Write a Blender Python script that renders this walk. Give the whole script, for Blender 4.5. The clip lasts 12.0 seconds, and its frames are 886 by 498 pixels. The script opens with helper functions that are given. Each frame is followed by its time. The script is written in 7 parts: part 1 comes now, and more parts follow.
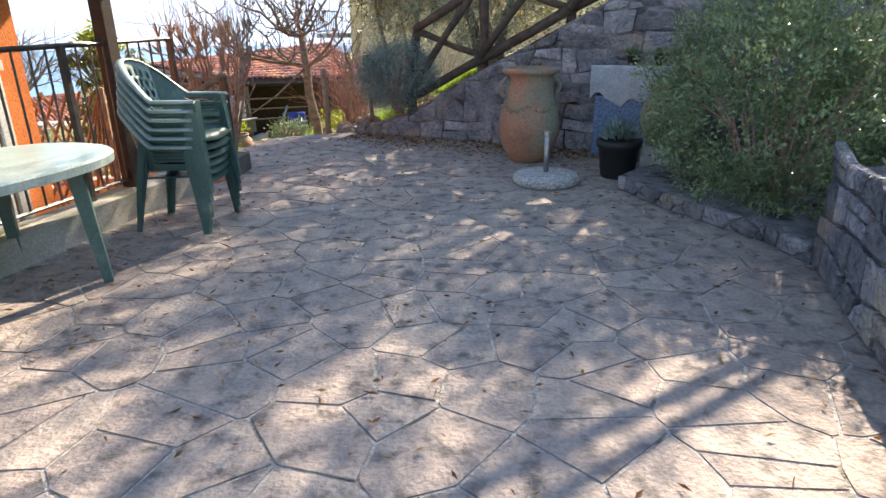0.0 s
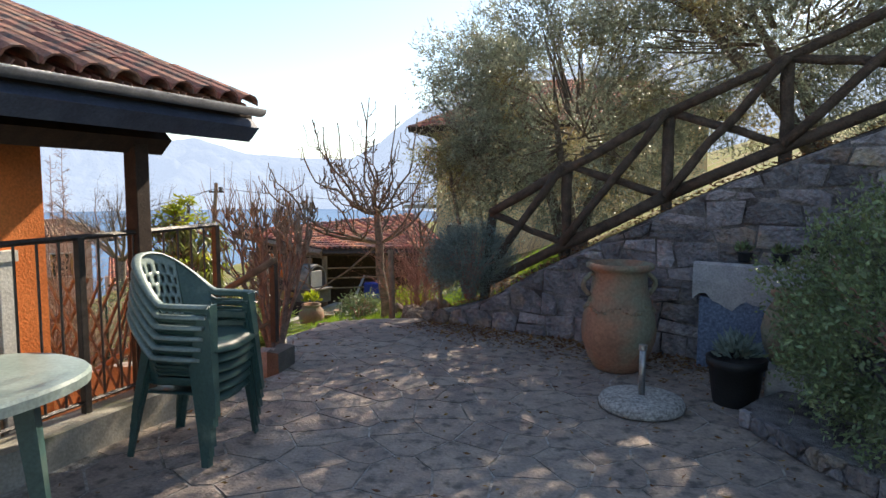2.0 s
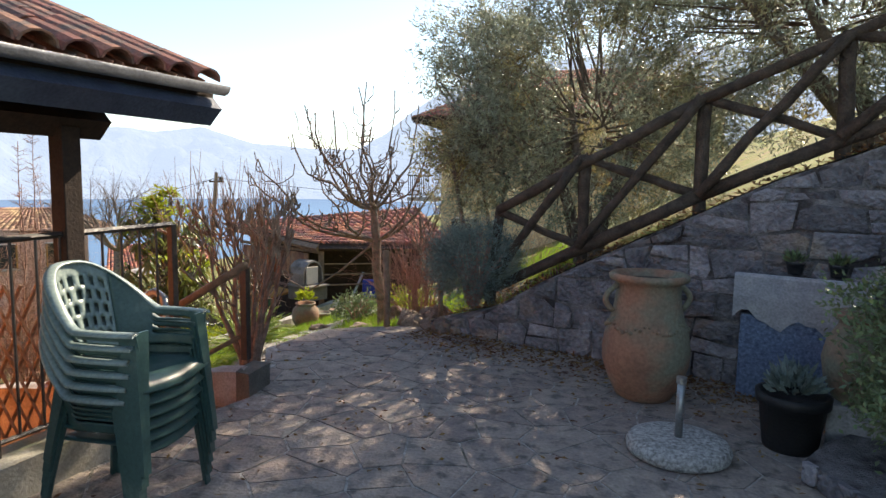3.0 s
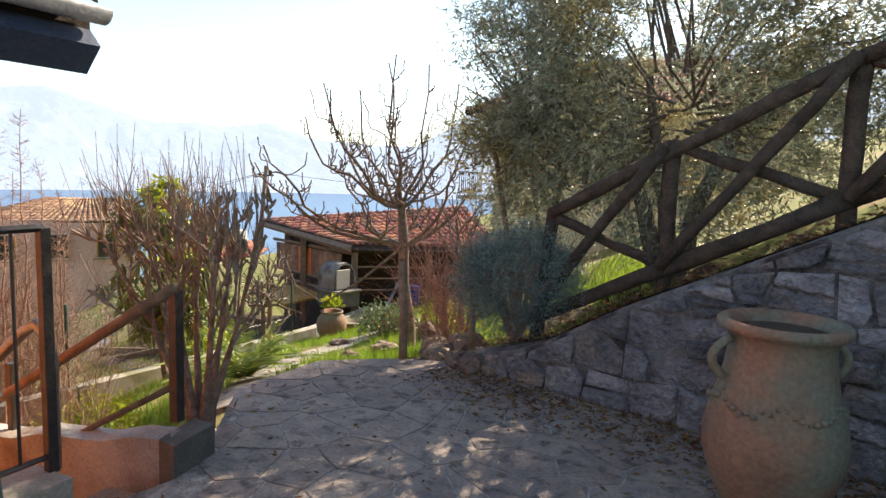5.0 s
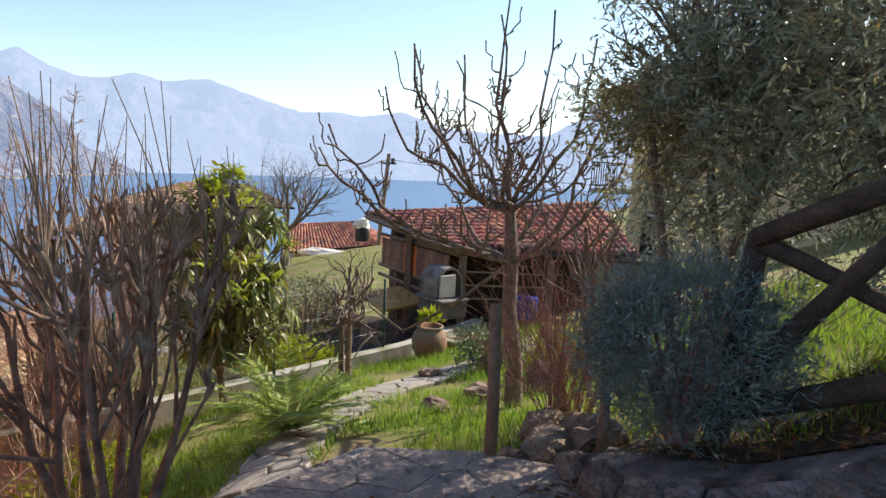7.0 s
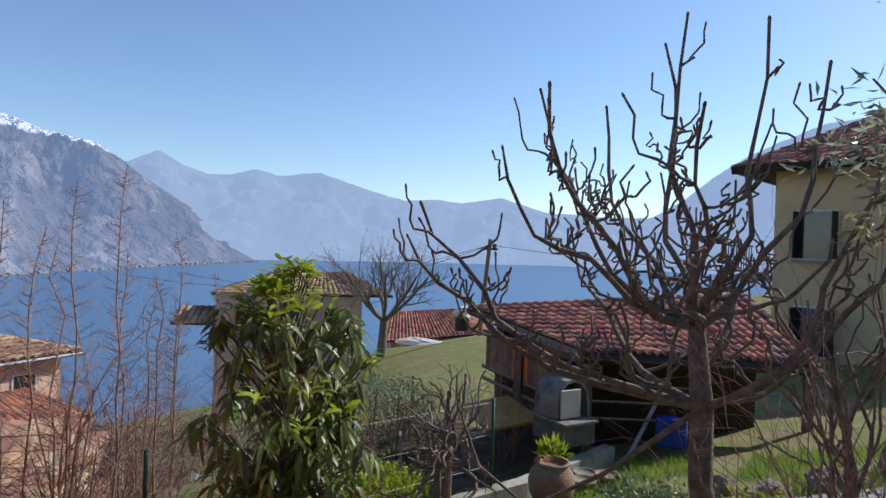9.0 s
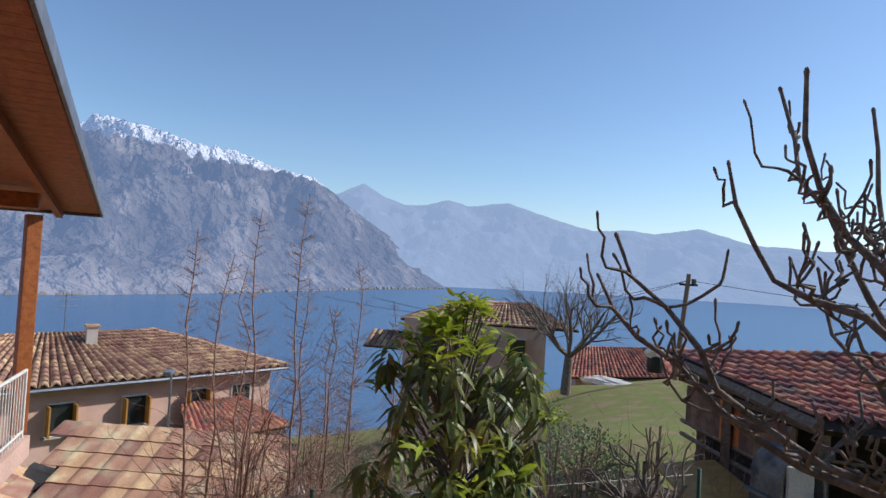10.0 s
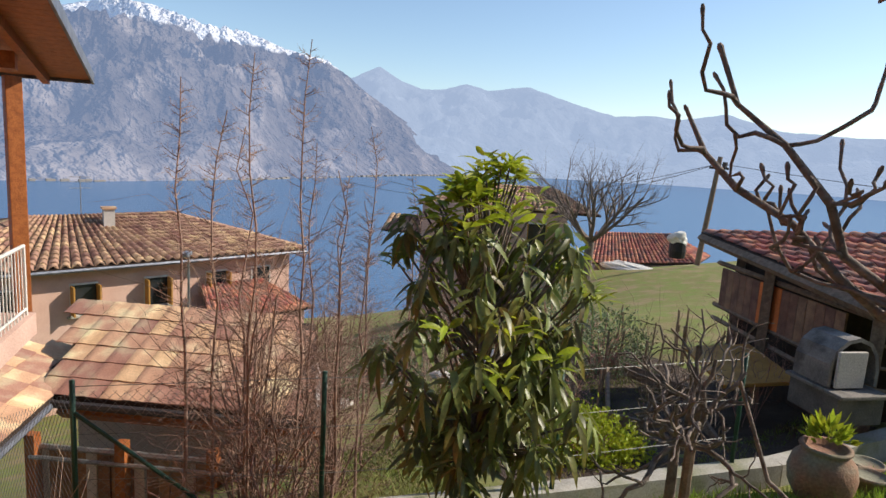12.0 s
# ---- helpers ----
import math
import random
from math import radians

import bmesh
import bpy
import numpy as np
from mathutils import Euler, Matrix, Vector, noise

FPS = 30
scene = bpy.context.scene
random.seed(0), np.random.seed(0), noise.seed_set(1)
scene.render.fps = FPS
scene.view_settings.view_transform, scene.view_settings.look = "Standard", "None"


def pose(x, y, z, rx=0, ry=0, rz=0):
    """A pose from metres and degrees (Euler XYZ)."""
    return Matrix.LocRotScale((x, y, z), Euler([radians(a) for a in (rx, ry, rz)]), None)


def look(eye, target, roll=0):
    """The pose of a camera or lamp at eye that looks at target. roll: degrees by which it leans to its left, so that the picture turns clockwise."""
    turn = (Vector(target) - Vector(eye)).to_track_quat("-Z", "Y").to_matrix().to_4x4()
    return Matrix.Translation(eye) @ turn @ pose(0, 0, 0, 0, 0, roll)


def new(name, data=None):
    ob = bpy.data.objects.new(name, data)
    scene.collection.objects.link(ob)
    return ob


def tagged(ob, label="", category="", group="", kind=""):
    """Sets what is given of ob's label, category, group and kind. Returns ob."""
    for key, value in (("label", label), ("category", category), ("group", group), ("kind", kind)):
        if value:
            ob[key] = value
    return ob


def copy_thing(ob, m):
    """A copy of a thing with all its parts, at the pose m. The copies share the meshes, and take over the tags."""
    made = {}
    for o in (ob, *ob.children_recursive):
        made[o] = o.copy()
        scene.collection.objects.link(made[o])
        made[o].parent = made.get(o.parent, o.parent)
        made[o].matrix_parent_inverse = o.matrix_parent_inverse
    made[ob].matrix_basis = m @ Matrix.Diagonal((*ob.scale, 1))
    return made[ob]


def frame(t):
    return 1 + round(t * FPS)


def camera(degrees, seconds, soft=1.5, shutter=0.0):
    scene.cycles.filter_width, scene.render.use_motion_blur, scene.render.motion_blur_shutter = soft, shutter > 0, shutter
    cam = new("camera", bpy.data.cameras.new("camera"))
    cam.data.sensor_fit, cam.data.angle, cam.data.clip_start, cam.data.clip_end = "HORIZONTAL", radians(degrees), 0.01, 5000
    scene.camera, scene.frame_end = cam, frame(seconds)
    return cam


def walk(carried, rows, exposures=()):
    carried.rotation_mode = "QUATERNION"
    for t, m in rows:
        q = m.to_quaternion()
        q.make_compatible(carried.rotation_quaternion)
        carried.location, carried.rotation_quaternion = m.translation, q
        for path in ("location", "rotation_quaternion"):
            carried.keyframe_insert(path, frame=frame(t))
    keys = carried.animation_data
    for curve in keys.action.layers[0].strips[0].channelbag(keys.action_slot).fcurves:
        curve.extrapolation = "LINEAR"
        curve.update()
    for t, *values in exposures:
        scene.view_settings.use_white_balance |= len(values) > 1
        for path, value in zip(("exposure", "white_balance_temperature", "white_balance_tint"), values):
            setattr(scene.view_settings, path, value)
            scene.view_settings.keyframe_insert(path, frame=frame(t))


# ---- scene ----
cam = camera(71.3, 12.0)
PATH = [
    (0, (0.003, -0.065, 1.426), (-0.027, 1.812, 0.736), -0.7),
    (0.5, (0.068, -0.002, 1.483), (-0.113, 1.92, 0.96), -0.4),
    (1, (0.054, 0.254, 1.535), (-0.215, 2.209, 1.207), 0.1),
    (1.5, (0.04, 0.562, 1.593), (-0.244, 2.529, 1.365), 0.2),
    (2, (0.085, 0.97, 1.595), (-0.212, 2.939, 1.409), 0.3),
    (2.5, (0.081, 1.356, 1.62), (-0.227, 3.323, 1.434), 0.8),
    (3, (0.006, 1.763, 1.625), (-0.306, 3.728, 1.413), 1.0),
    (3.2, (-0.013, 1.918, 1.615), (-0.324, 3.879, 1.368), 1.1),
    (4.8, (-0.028, 3.178, 1.581), (-0.426, 5.116, 1.291), 2.0),
    (5, (-0.06, 3.359, 1.591), (-0.548, 5.285, 1.368), 2.0),
    (5.5, (-0.178, 3.807, 1.599), (-0.892, 5.656, 1.332), 3.0),
    (6, (-0.276, 4.374, 1.62), (-1.056, 6.195, 1.344), 2.7),
    (6.5, (-0.363, 4.854, 1.627), (-1.17, 6.666, 1.374), 2.8),
    (6.7, (-0.412, 5.043, 1.625), (-1.243, 6.841, 1.352), 2.8),
    (8.3, (-1.238, 6.372, 1.595), (-2.231, 8.093, 1.373), 1.8),
    (8.5, (-1.348, 6.49, 1.621), (-2.356, 8.21, 1.455), 2.1),
    (9, (-1.583, 6.844, 1.657), (-2.744, 8.473, 1.642), 1.9),
    (9.4, (-1.757, 7.104, 1.705), (-3.211, 8.477, 1.693), 2.6),
    (9.5, (-1.802, 7.164, 1.708), (-3.297, 8.493, 1.706), 3.0),
    (10, (-2.005, 7.346, 1.707), (-3.596, 8.556, 1.761), 3.4),
    (10.5, (-2.188, 7.542, 1.658), (-3.779, 8.747, 1.527), 3.2),
    (11, (-2.264, 7.618, 1.631), (-3.87, 8.8, 1.475), 3.4),
    (11.5, (-2.404, 7.677, 1.581), (-4.008, 8.842, 1.317), 3.6),
    (12, (-2.6, 7.737, 1.489), (-4.193, 8.905, 1.178), 3.5),
]
EXPOSURES = [(0, 1.8, 7700, 10), (0.5, 1.65, 7500, 10), (1, 1.3, 7400, 10), (1.5, 0.95, 7500, 10), (2.5, 0.9, 7900, 10), (3, 1.0, 7900, 10), (5, 1.2, 8300, 10), (5.5, .95, 8000, 10), (6, 0.9, 7500, 10), (6.7, 0.75, 7200, 10),
             (8.5, 0.22, 6500, 10), (9, 0.0, 6100, 10), (10, -0.1, 6150, 10), (11, 0.1, 6500, 10), (12, 0.22, 7000, 10)]
walk(cam, [(t, look(eye, target, roll)) for t, eye, target, roll in PATH], EXPOSURES)

# ---- light ----
SUN_AZ, SUN_EL = radians(26.0), radians(37.0)
TO_SUN = Vector((math.sin(SUN_AZ) * math.cos(SUN_EL), math.cos(SUN_AZ) * math.cos(SUN_EL), math.sin(SUN_EL)))
world = bpy.data.worlds.new("sky")
scene.world = world
world.use_nodes = True
wn = world.node_tree.nodes
sky = wn.new("ShaderNodeTexSky")
sky.sky_type, sky.sun_disc = "NISHITA", False
sky.sun_elevation, sky.sun_rotation = SUN_EL, SUN_AZ
sky.air_density, sky.dust_density, sky.ozone_density = 1.0, 0.35, 3.5
world.node_tree.links.new(sky.outputs[0], wn["Background"].inputs[0])
wn["Background"].inputs[1].default_value = 0.15
sun = new("sun", bpy.data.lights.new("sun", "SUN"))
sun.data.energy, sun.data.angle, sun.data.color = 5.0, radians(0.5), (1.0, 0.94, 0.85)
sun.matrix_world = look(TO_SUN * 100, (0, 0, 0))


# ---- materials ----
def material(name, a, b=None, scale=8.0, rough=0.85, metal=0.0, bump=0.3, fine=60.0, rand=0.0, spot=None, spot_scale=3.0, spot_amount=0.5, spec=0.3, depth=0.01, detail=6.0, island=False, trans=0.0):
    """A procedural surface: colour a to b by coarse and fine noise, optional stains, random tone per object or island."""
    m = bpy.data.materials.new(name)
    m.use_nodes = True
    nt = m.node_tree
    n, ln = nt.nodes, nt.links
    p = n["Principled BSDF"]
    b = b or tuple(c * 0.7 for c in a)
    tc = n.new("ShaderNodeTexCoord")
    geo = n.new("ShaderNodeNewGeometry")
    n1 = n.new("ShaderNodeTexNoise")
    n1.inputs["Scale"].default_value, n1.inputs["Detail"].default_value = scale, detail
    ln.new(geo.outputs["Position"], n1.inputs["Vector"])
    r = n.new("ShaderNodeValToRGB")
    r.color_ramp.elements[0].position, r.color_ramp.elements[1].position = 0.32, 0.68
    r.color_ramp.elements[0].color, r.color_ramp.elements[1].color = (*b, 1), (*a, 1)
    ln.new(n1.outputs[0], r.inputs[0])
    out = r.outputs[0]
    n2 = n.new("ShaderNodeTexNoise")
    n2.inputs["Scale"].default_value, n2.inputs["Detail"].default_value = fine, 3
    ln.new(geo.outputs["Position"], n2.inputs["Vector"])
    if spot:
        n3 = n.new("ShaderNodeTexNoise")
        n3.inputs["Scale"].default_value, n3.inputs["Detail"].default_value = spot_scale, 8
        ln.new(geo.outputs["Position"], n3.inputs["Vector"])
        mr = n.new("ShaderNodeMapRange")
        mr.inputs[1].default_value, mr.inputs[2].default_value = 0.62 - 0.25 * spot_amount, 0.72 - 0.15 * spot_amount
        ln.new(n3.outputs[0], mr.inputs[0])
        mx = n.new("ShaderNodeMix")
        mx.data_type = "RGBA"
        ln.new(mr.outputs[0], mx.inputs[0])
        ln.new(out, mx.inputs[6])
        mx.inputs[7].default_value = (*spot, 1)
        out = mx.outputs[2]
    hs = n.new("ShaderNodeHueSaturation")
    ma = n.new("ShaderNodeMath")
    ma.operation = "MULTIPLY_ADD"
    ln.new(n2.outputs[0], ma.inputs[0])
    ma.inputs[1].default_value, ma.inputs[2].default_value = 0.9, 0.56
    val = ma.outputs[0]
    if rand:
        if island:
            src = geo.outputs["Random Per Island"]
        else:
            src = n.new("ShaderNodeObjectInfo").outputs["Random"]
        m2 = n.new("ShaderNodeMath")
        m2.operation = "MULTIPLY_ADD"
        ln.new(src, m2.inputs[0])
        m2.inputs[1].default_value, m2.inputs[2].default_value = rand, 1 - rand / 2
        m3 = n.new("ShaderNodeMath")
        m3.operation = "MULTIPLY"
        ln.new(m2.outputs[0], m3.inputs[0])
        ln.new(val, m3.inputs[1])
        val = m3.outputs[0]
        m4 = n.new("ShaderNodeMath")
        m4.operation = "MULTIPLY_ADD"
        ln.new(src, m4.inputs[0])
        m4.inputs[1].default_value, m4.inputs[2].default_value = 0.06 * rand, 0.5 - 0.03 * rand
        ln.new(m4.outputs[0], hs.inputs["Hue"])
    ln.new(val, hs.inputs["Value"])
    ln.new(out, hs.inputs["Color"])
    ln.new(hs.outputs[0], p.inputs["Base Color"])
    p.inputs["Roughness"].default_value, p.inputs["Metallic"].default_value = rough, metal
    p.inputs["Specular IOR Level"].default_value = spec
    if bump:
        ad = n.new("ShaderNodeMath")
        ad.operation = "ADD"
        ln.new(n1.outputs[0], ad.inputs[0])
        ln.new(n2.outputs[0], ad.inputs[1])
        bp = n.new("ShaderNodeBump")
        bp.inputs["Strength"].default_value, bp.inputs["Distance"].default_value = bump, depth
        ln.new(ad.outputs[0], bp.inputs["Height"])
        ln.new(bp.outputs[0], p.inputs["Normal"])
    if trans:
        t = n.new("ShaderNodeBsdfTranslucent")
        ln.new(hs.outputs[0], t.inputs[0])
        mxs = n.new("ShaderNodeMixShader")
        mxs.inputs[0].default_value = trans
        ln.new(p.outputs[0], mxs.inputs[1])
        ln.new(t.outputs[0], mxs.inputs[2])
        ln.new(mxs.outputs[0], n["Material Output"].inputs[0])
    return m


M_PAVE = material("paving_stone", (0.38, 0.30, 0.25), (0.23, 0.19, 0.175), 7, 0.8, rand=0.22, spot=(0.13, 0.11, 0.10), spot_scale=9, spot_amount=0.35, bump=1.0, fine=45, depth=0.012)
M_JOINT = material("pale_mortar", (0.50, 0.46, 0.42), (0.26, 0.23, 0.21), 16, 0.95, spot=(0.14, 0.125, 0.1), spot_scale=3.5, spot_amount=0.4, bump=1.0, depth=0.02)
M_STONE = material("wall_stone", (0.265, 0.25, 0.265), (0.12, 0.115, 0.13), 6, 0.9, rand=0.85, spot=(0.30, 0.235, 0.19), spot_scale=2.3, spot_amount=0.3, bump=1.0, depth=0.06, fine=28)
M_WJOINT = material("wall_mortar", (0.25, 0.235, 0.235), (0.13, 0.12, 0.125), 9, 0.95, bump=0.9, depth=0.03, spot=(0.06, 0.05, 0.05), spot_scale=4, spot_amount=0.5)
M_CONC = material("concrete", (0.46, 0.43, 0.38), (0.3, 0.28, 0.24), 4, 0.95, spot=(0.2, 0.2, 0.12), spot_scale=2, spot_amount=0.5)
M_OLDCONC = material("weathered_concrete", (0.26, 0.235, 0.21), (0.15, 0.135, 0.12), 5, 0.95, bump=.7, spot=(0.1, 0.09, 0.08), spot_scale=4, spot_amount=.5)
M_DCONC = material("dark_concrete", (0.15, 0.14, 0.125), (0.08, 0.078, 0.07), 4, 0.95)
M_ORANGE = material("orange_render", (0.71, 0.215, 0.065), (0.6, 0.16, 0.045), 2.5, 0.95, bump=0.5, spot=(0.5, 0.16, 0.06), spot_scale=1.3, spot_amount=0.3)
M_TERRA_WALL = material("stained_terracotta_render", (0.45, 0.435, 0.41), (0.32, 0.305, 0.285), 3, 0.9, spot=(0.21, 0.17, 0.14), spot_scale=2.5, spot_amount=0.6)
M_TILE = material("aged_roof_tile", (0.36, 0.17, 0.12), (0.2, 0.1, 0.08), 7, 0.9, rand=0.6, spot=(0.13, 0.1, 0.09), spot_scale=9, spot_amount=0.6)
M_TILE_PINK = material("new_roof_tile", (0.60, 0.37, 0.24), (0.42, 0.225, 0.145), 2.2, 0.85, rand=0.75, spot=(0.6, 0.48, 0.3), spot_scale=2.2, spot_amount=0.45)
M_TILE_FAR = material("roof_tile_clay", (0.43, 0.25, 0.175), (0.23, 0.13, 0.09), 3, 0.9, rand=0.6, island=True, spot=(0.5, 0.33, 0.2), spot_scale=2)
M_TILE_RED = material("red_roof_tile", (0.54, 0.21, 0.14), (0.35, 0.125, 0.085), 3, 0.9, rand=0.6, island=True, spot=(0.17, 0.1, 0.09), spot_scale=2, spot_amount=0.6)
M_WOOD_DK = material("dark_stained_wood", (0.05, 0.03, 0.022), (0.028, 0.018, 0.014), 12, 0.7)
M_FASCIA = material("blue_grey_paint", (0.07, 0.09, 0.14), (0.045, 0.055, 0.09), 6, 0.5)
M_WOOD = material("varnished_wood", (0.38, 0.13, 0.04), (0.24, 0.075, 0.022), 12, 0.5)
M_WOOD_GREY = material("weathered_wood", (0.28, 0.2, 0.14), (0.16, 0.11, 0.075), 14, 0.9)
M_LOG = material("rustic_log", (0.105, 0.077, 0.06), (0.052, 0.039, 0.031), 9, 0.95, bump=0.8, depth=0.02)
M_RAIL = material("handrail_wood", (0.27, 0.165, 0.10), (0.15, 0.09, 0.055), 9, 0.6)
M_IRON = material("dark_painted_iron", (0.06, 0.05, 0.045), (0.035, 0.03, 0.028), 20, 0.45, metal=0.2, spec=0.5)
M_GUTTER = material("zinc_gutter", (0.2, 0.215, 0.25), (0.13, 0.14, 0.17), 6, 0.5, metal=0.4)
M_STEEL = material("galvanised_steel", (0.4, 0.4, 0.4), (0.28, 0.28, 0.28), 12, 0.4, metal=0.8)
M_PLASTIC = material("green_plastic", (0.045, 0.10, 0.094), (0.035, 0.08, 0.076), 3, 0.38, bump=0.05, spec=0.5, spot=(0.1, 0.15, 0.13), spot_scale=4, spot_amount=0.2)
M_TERRACOTTA = material("terracotta", (0.36, 0.18, 0.115), (0.2, 0.115, 0.08), 3, 0.9, spot=(0.21, 0.2, 0.145), spot_scale=2.6, spot_amount=0.9, bump=0.6, fine=40)
# Bleaching of the backrest; on tabletop and rim it paints sheen and glint.
M_FADED_SHEEN = material("bleached_green_plastic", (0.30, 0.36, 0.34), (0.2, 0.26, 0.245), 3, 0.35, bump=0.05, spec=0.5)
M_GRANITE = material("exposed_aggregate", (0.68, 0.66, 0.63), (0.24, 0.225, 0.215), 45, 0.9, fine=110, bump=1.0, depth=.02)
M_BASIN = material("basin_stone", (0.38, 0.37, 0.38), (0.27, 0.27, 0.29), 8, 0.9, bump=0.6)
M_MOSAIC = material("blue_mosaic", (0.16, 0.22, 0.33), (0.07, 0.1, 0.17), 40, 0.5, bump=0.7)
M_BLACK = material("black_plastic", (0.02, 0.02, 0.022), (0.015, 0.015, 0.016), 5, 0.5)
M_WHITE = material("white_paint", (0.7, 0.68, 0.63), (0.55, 0.53, 0.48), 4, 0.7)
M_GRASS_GROUND = material("grass_ground", (0.15, 0.20, 0.04), (0.19, 0.16, 0.06), 2.2, 0.95, spot=(0.25, 0.19, 0.10), spot_scale=1.3, spot_amount=0.55, depth=0.06, fine=35)
M_SOIL = material("soil", (0.12, 0.085, 0.06), (0.07, 0.05, 0.04), 3, 1.0, depth=0.05, bump=0.9)
M_GRASS = material("grass_blades", (0.27, 0.38, 0.05), (0.15, 0.25, 0.03), 3, 0.6, rand=0.5, island=True, bump=0, trans=0.45)
M_GRASS_DULL = material("winter_grass_blades", (0.22, 0.25, 0.06), (0.13, 0.15, 0.04), 1.2, 0.7, rand=0.8, island=True, bump=0, trans=0.3, spot=(0.26, 0.2, 0.1), spot_scale=1.1, spot_amount=0.5)
M_BARK = material("grey_bark", (0.24, 0.19, 0.16), (0.11, 0.085, 0.07), 14, 0.95, bump=0.9, depth=0.01)
M_BARK_RED = material("reddish_bark", (0.38, 0.25, 0.19), (0.18, 0.11, 0.085), 14, 0.9, bump=0.8)
M_TWIG = material("pale_twigs", (0.4, 0.3, 0.23), (0.22, 0.15, 0.11), 14, 0.9, bump=0)
M_TWIG_RED = material("red_brown_twigs", (0.42, 0.24, 0.20), (0.25, 0.125, 0.105), 14, 0.9, bump=0)
M_OLIVE = material("olive_leaves", (0.38, 0.40, 0.30), (0.21, 0.235, 0.17), 2, 0.4, rand=0.9, island=True, bump=0, trans=0.42, spec=0.6, spot=(0.30, 0.24, 0.11), spot_scale=0.9, spot_amount=0.35)
M_BUSH = material("shrub_leaves", (0.2, 0.255, 0.125), (0.105, 0.145, 0.065), 3, 0.4, rand=0.8, island=True, bump=0, trans=0.25, spec=0.5)
M_LAV = material("grey_green_leaves", (0.24, 0.31, 0.28), (0.12, 0.17, 0.165), 3, 0.7, rand=0.7, island=True, bump=0, trans=0.2)
M_LOQUAT = material("loquat_leaves", (0.26, 0.28, 0.075), (0.10, 0.12, 0.035), 1.5, 0.42, rand=0.9, island=True, bump=0, trans=0.4, spec=0.6, spot=(0.25, 0.17, 0.05), spot_scale=3, spot_amount=0.2)
M_YELLOW = material("yellow_green_leaves", (0.40, 0.43, 0.035), (0.22, 0.28, 0.025), 3, 0.5, rand=0.6, island=True, bump=0, trans=0.4)
M_DRY = material("dry_leaves", (0.28, 0.15, 0.06), (0.14, 0.06, 0.03), 6, 0.8, rand=0.8, island=True, bump=0, trans=0.2)
M_PALM = material("cycad_leaves", (0.34, 0.42, 0.10), (0.18, 0.25, 0.06), 3, 0.45, rand=0.5, island=True, bump=0, trans=0.3)
M_PINKWALL = material("pink_render", (0.62, 0.42, 0.34), (0.54, 0.35, 0.28), 1.5, 0.95)
M_GREYWALL = material("pale_grey_render", (0.52, 0.48, 0.44), (0.44, 0.4, 0.36), 1.5, 0.95)
M_YELLOWWALL = material("cream_render", (0.72, 0.52, 0.29), (0.62, 0.43, 0.24), 1.0, 0.95)
M_SHUTTER = material("ochre_shutter", (0.5, 0.26, 0.06), (0.35, 0.17, 0.04), 4, 0.6)
M_BROWNPANEL = material("brown_boards", (0.3, 0.17, 0.1), (0.17, 0.09, 0.06), 6, 0.8, rand=0.5)
M_PATH = material("path_stone", (0.36, 0.33, 0.29), (0.25, 0.22, 0.2), 5, 0.9, rand=0.3, bump=0.6)
M_BLUE = material("blue_tarpaulin", (0.02, 0.05, 0.35), (0.015, 0.035, 0.25), 4, 0.4)
M_GLASSDK = material("dark_window_glass", (0.03, 0.035, 0.04), (0.02, 0.022, 0.025), 2, 0.08, bump=0, spec=0.8)
M_ROCK = material("garden_rock", (0.32, 0.24, 0.185), (0.15, 0.105, 0.085), 7, 0.95, rand=0.5, bump=1.0, depth=0.05, fine=30)
M_WIRE = material("wire", (0.2, 0.2, 0.19), (0.14, 0.14, 0.13), 5, 0.5, metal=0.5, bump=0)
M_GREENPOST = material("green_painted_steel", (0.02, 0.07, 0.045), (0.015, 0.05, 0.03), 5, 0.5)


# ---- mesh helpers ----
def part(name, bm, mat, parent=None, label="", smooth=False):
    me = bpy.data.meshes.new(name)
    bm.to_mesh(me)
    bm.free()
    me.materials.append(mat)
    if smooth:
        me.polygons.foreach_set("use_smooth", [True] * len(me.polygons))
    ob = new(name, me)
    ob.parent = parent
    if label:
        tagged(ob, label)
    return ob


def thing(name, label, category, at=(0, 0, 0), rz=0.0, group="", kind=""):
    e = new(name)
    e.empty_display_size = 0.1
    e.matrix_world = pose(at[0], at[1], at[2], 0, 0, rz)
    return tagged(e, label, category, group, kind)


def box(bm, c, s, rz=0.0, bevel=0.0, m=None):
    r = bmesh.ops.create_cube(bm, size=1.0, matrix=(m or Matrix.Identity(4)) @ pose(c[0], c[1], c[2], 0, 0, rz) @ Matrix.Diagonal((s[0], s[1], s[2], 1)))
    if bevel:
        edges = list({e for v in r["verts"] for e in v.link_edges})
        bmesh.ops.bevel(bm, geom=edges, offset=bevel, segments=2, affect="EDGES", profile=0.6)
    return bm


def boxed(c, s, rz=0.0, bevel=0.0):
    return box(bmesh.new(), c, s, rz, bevel)


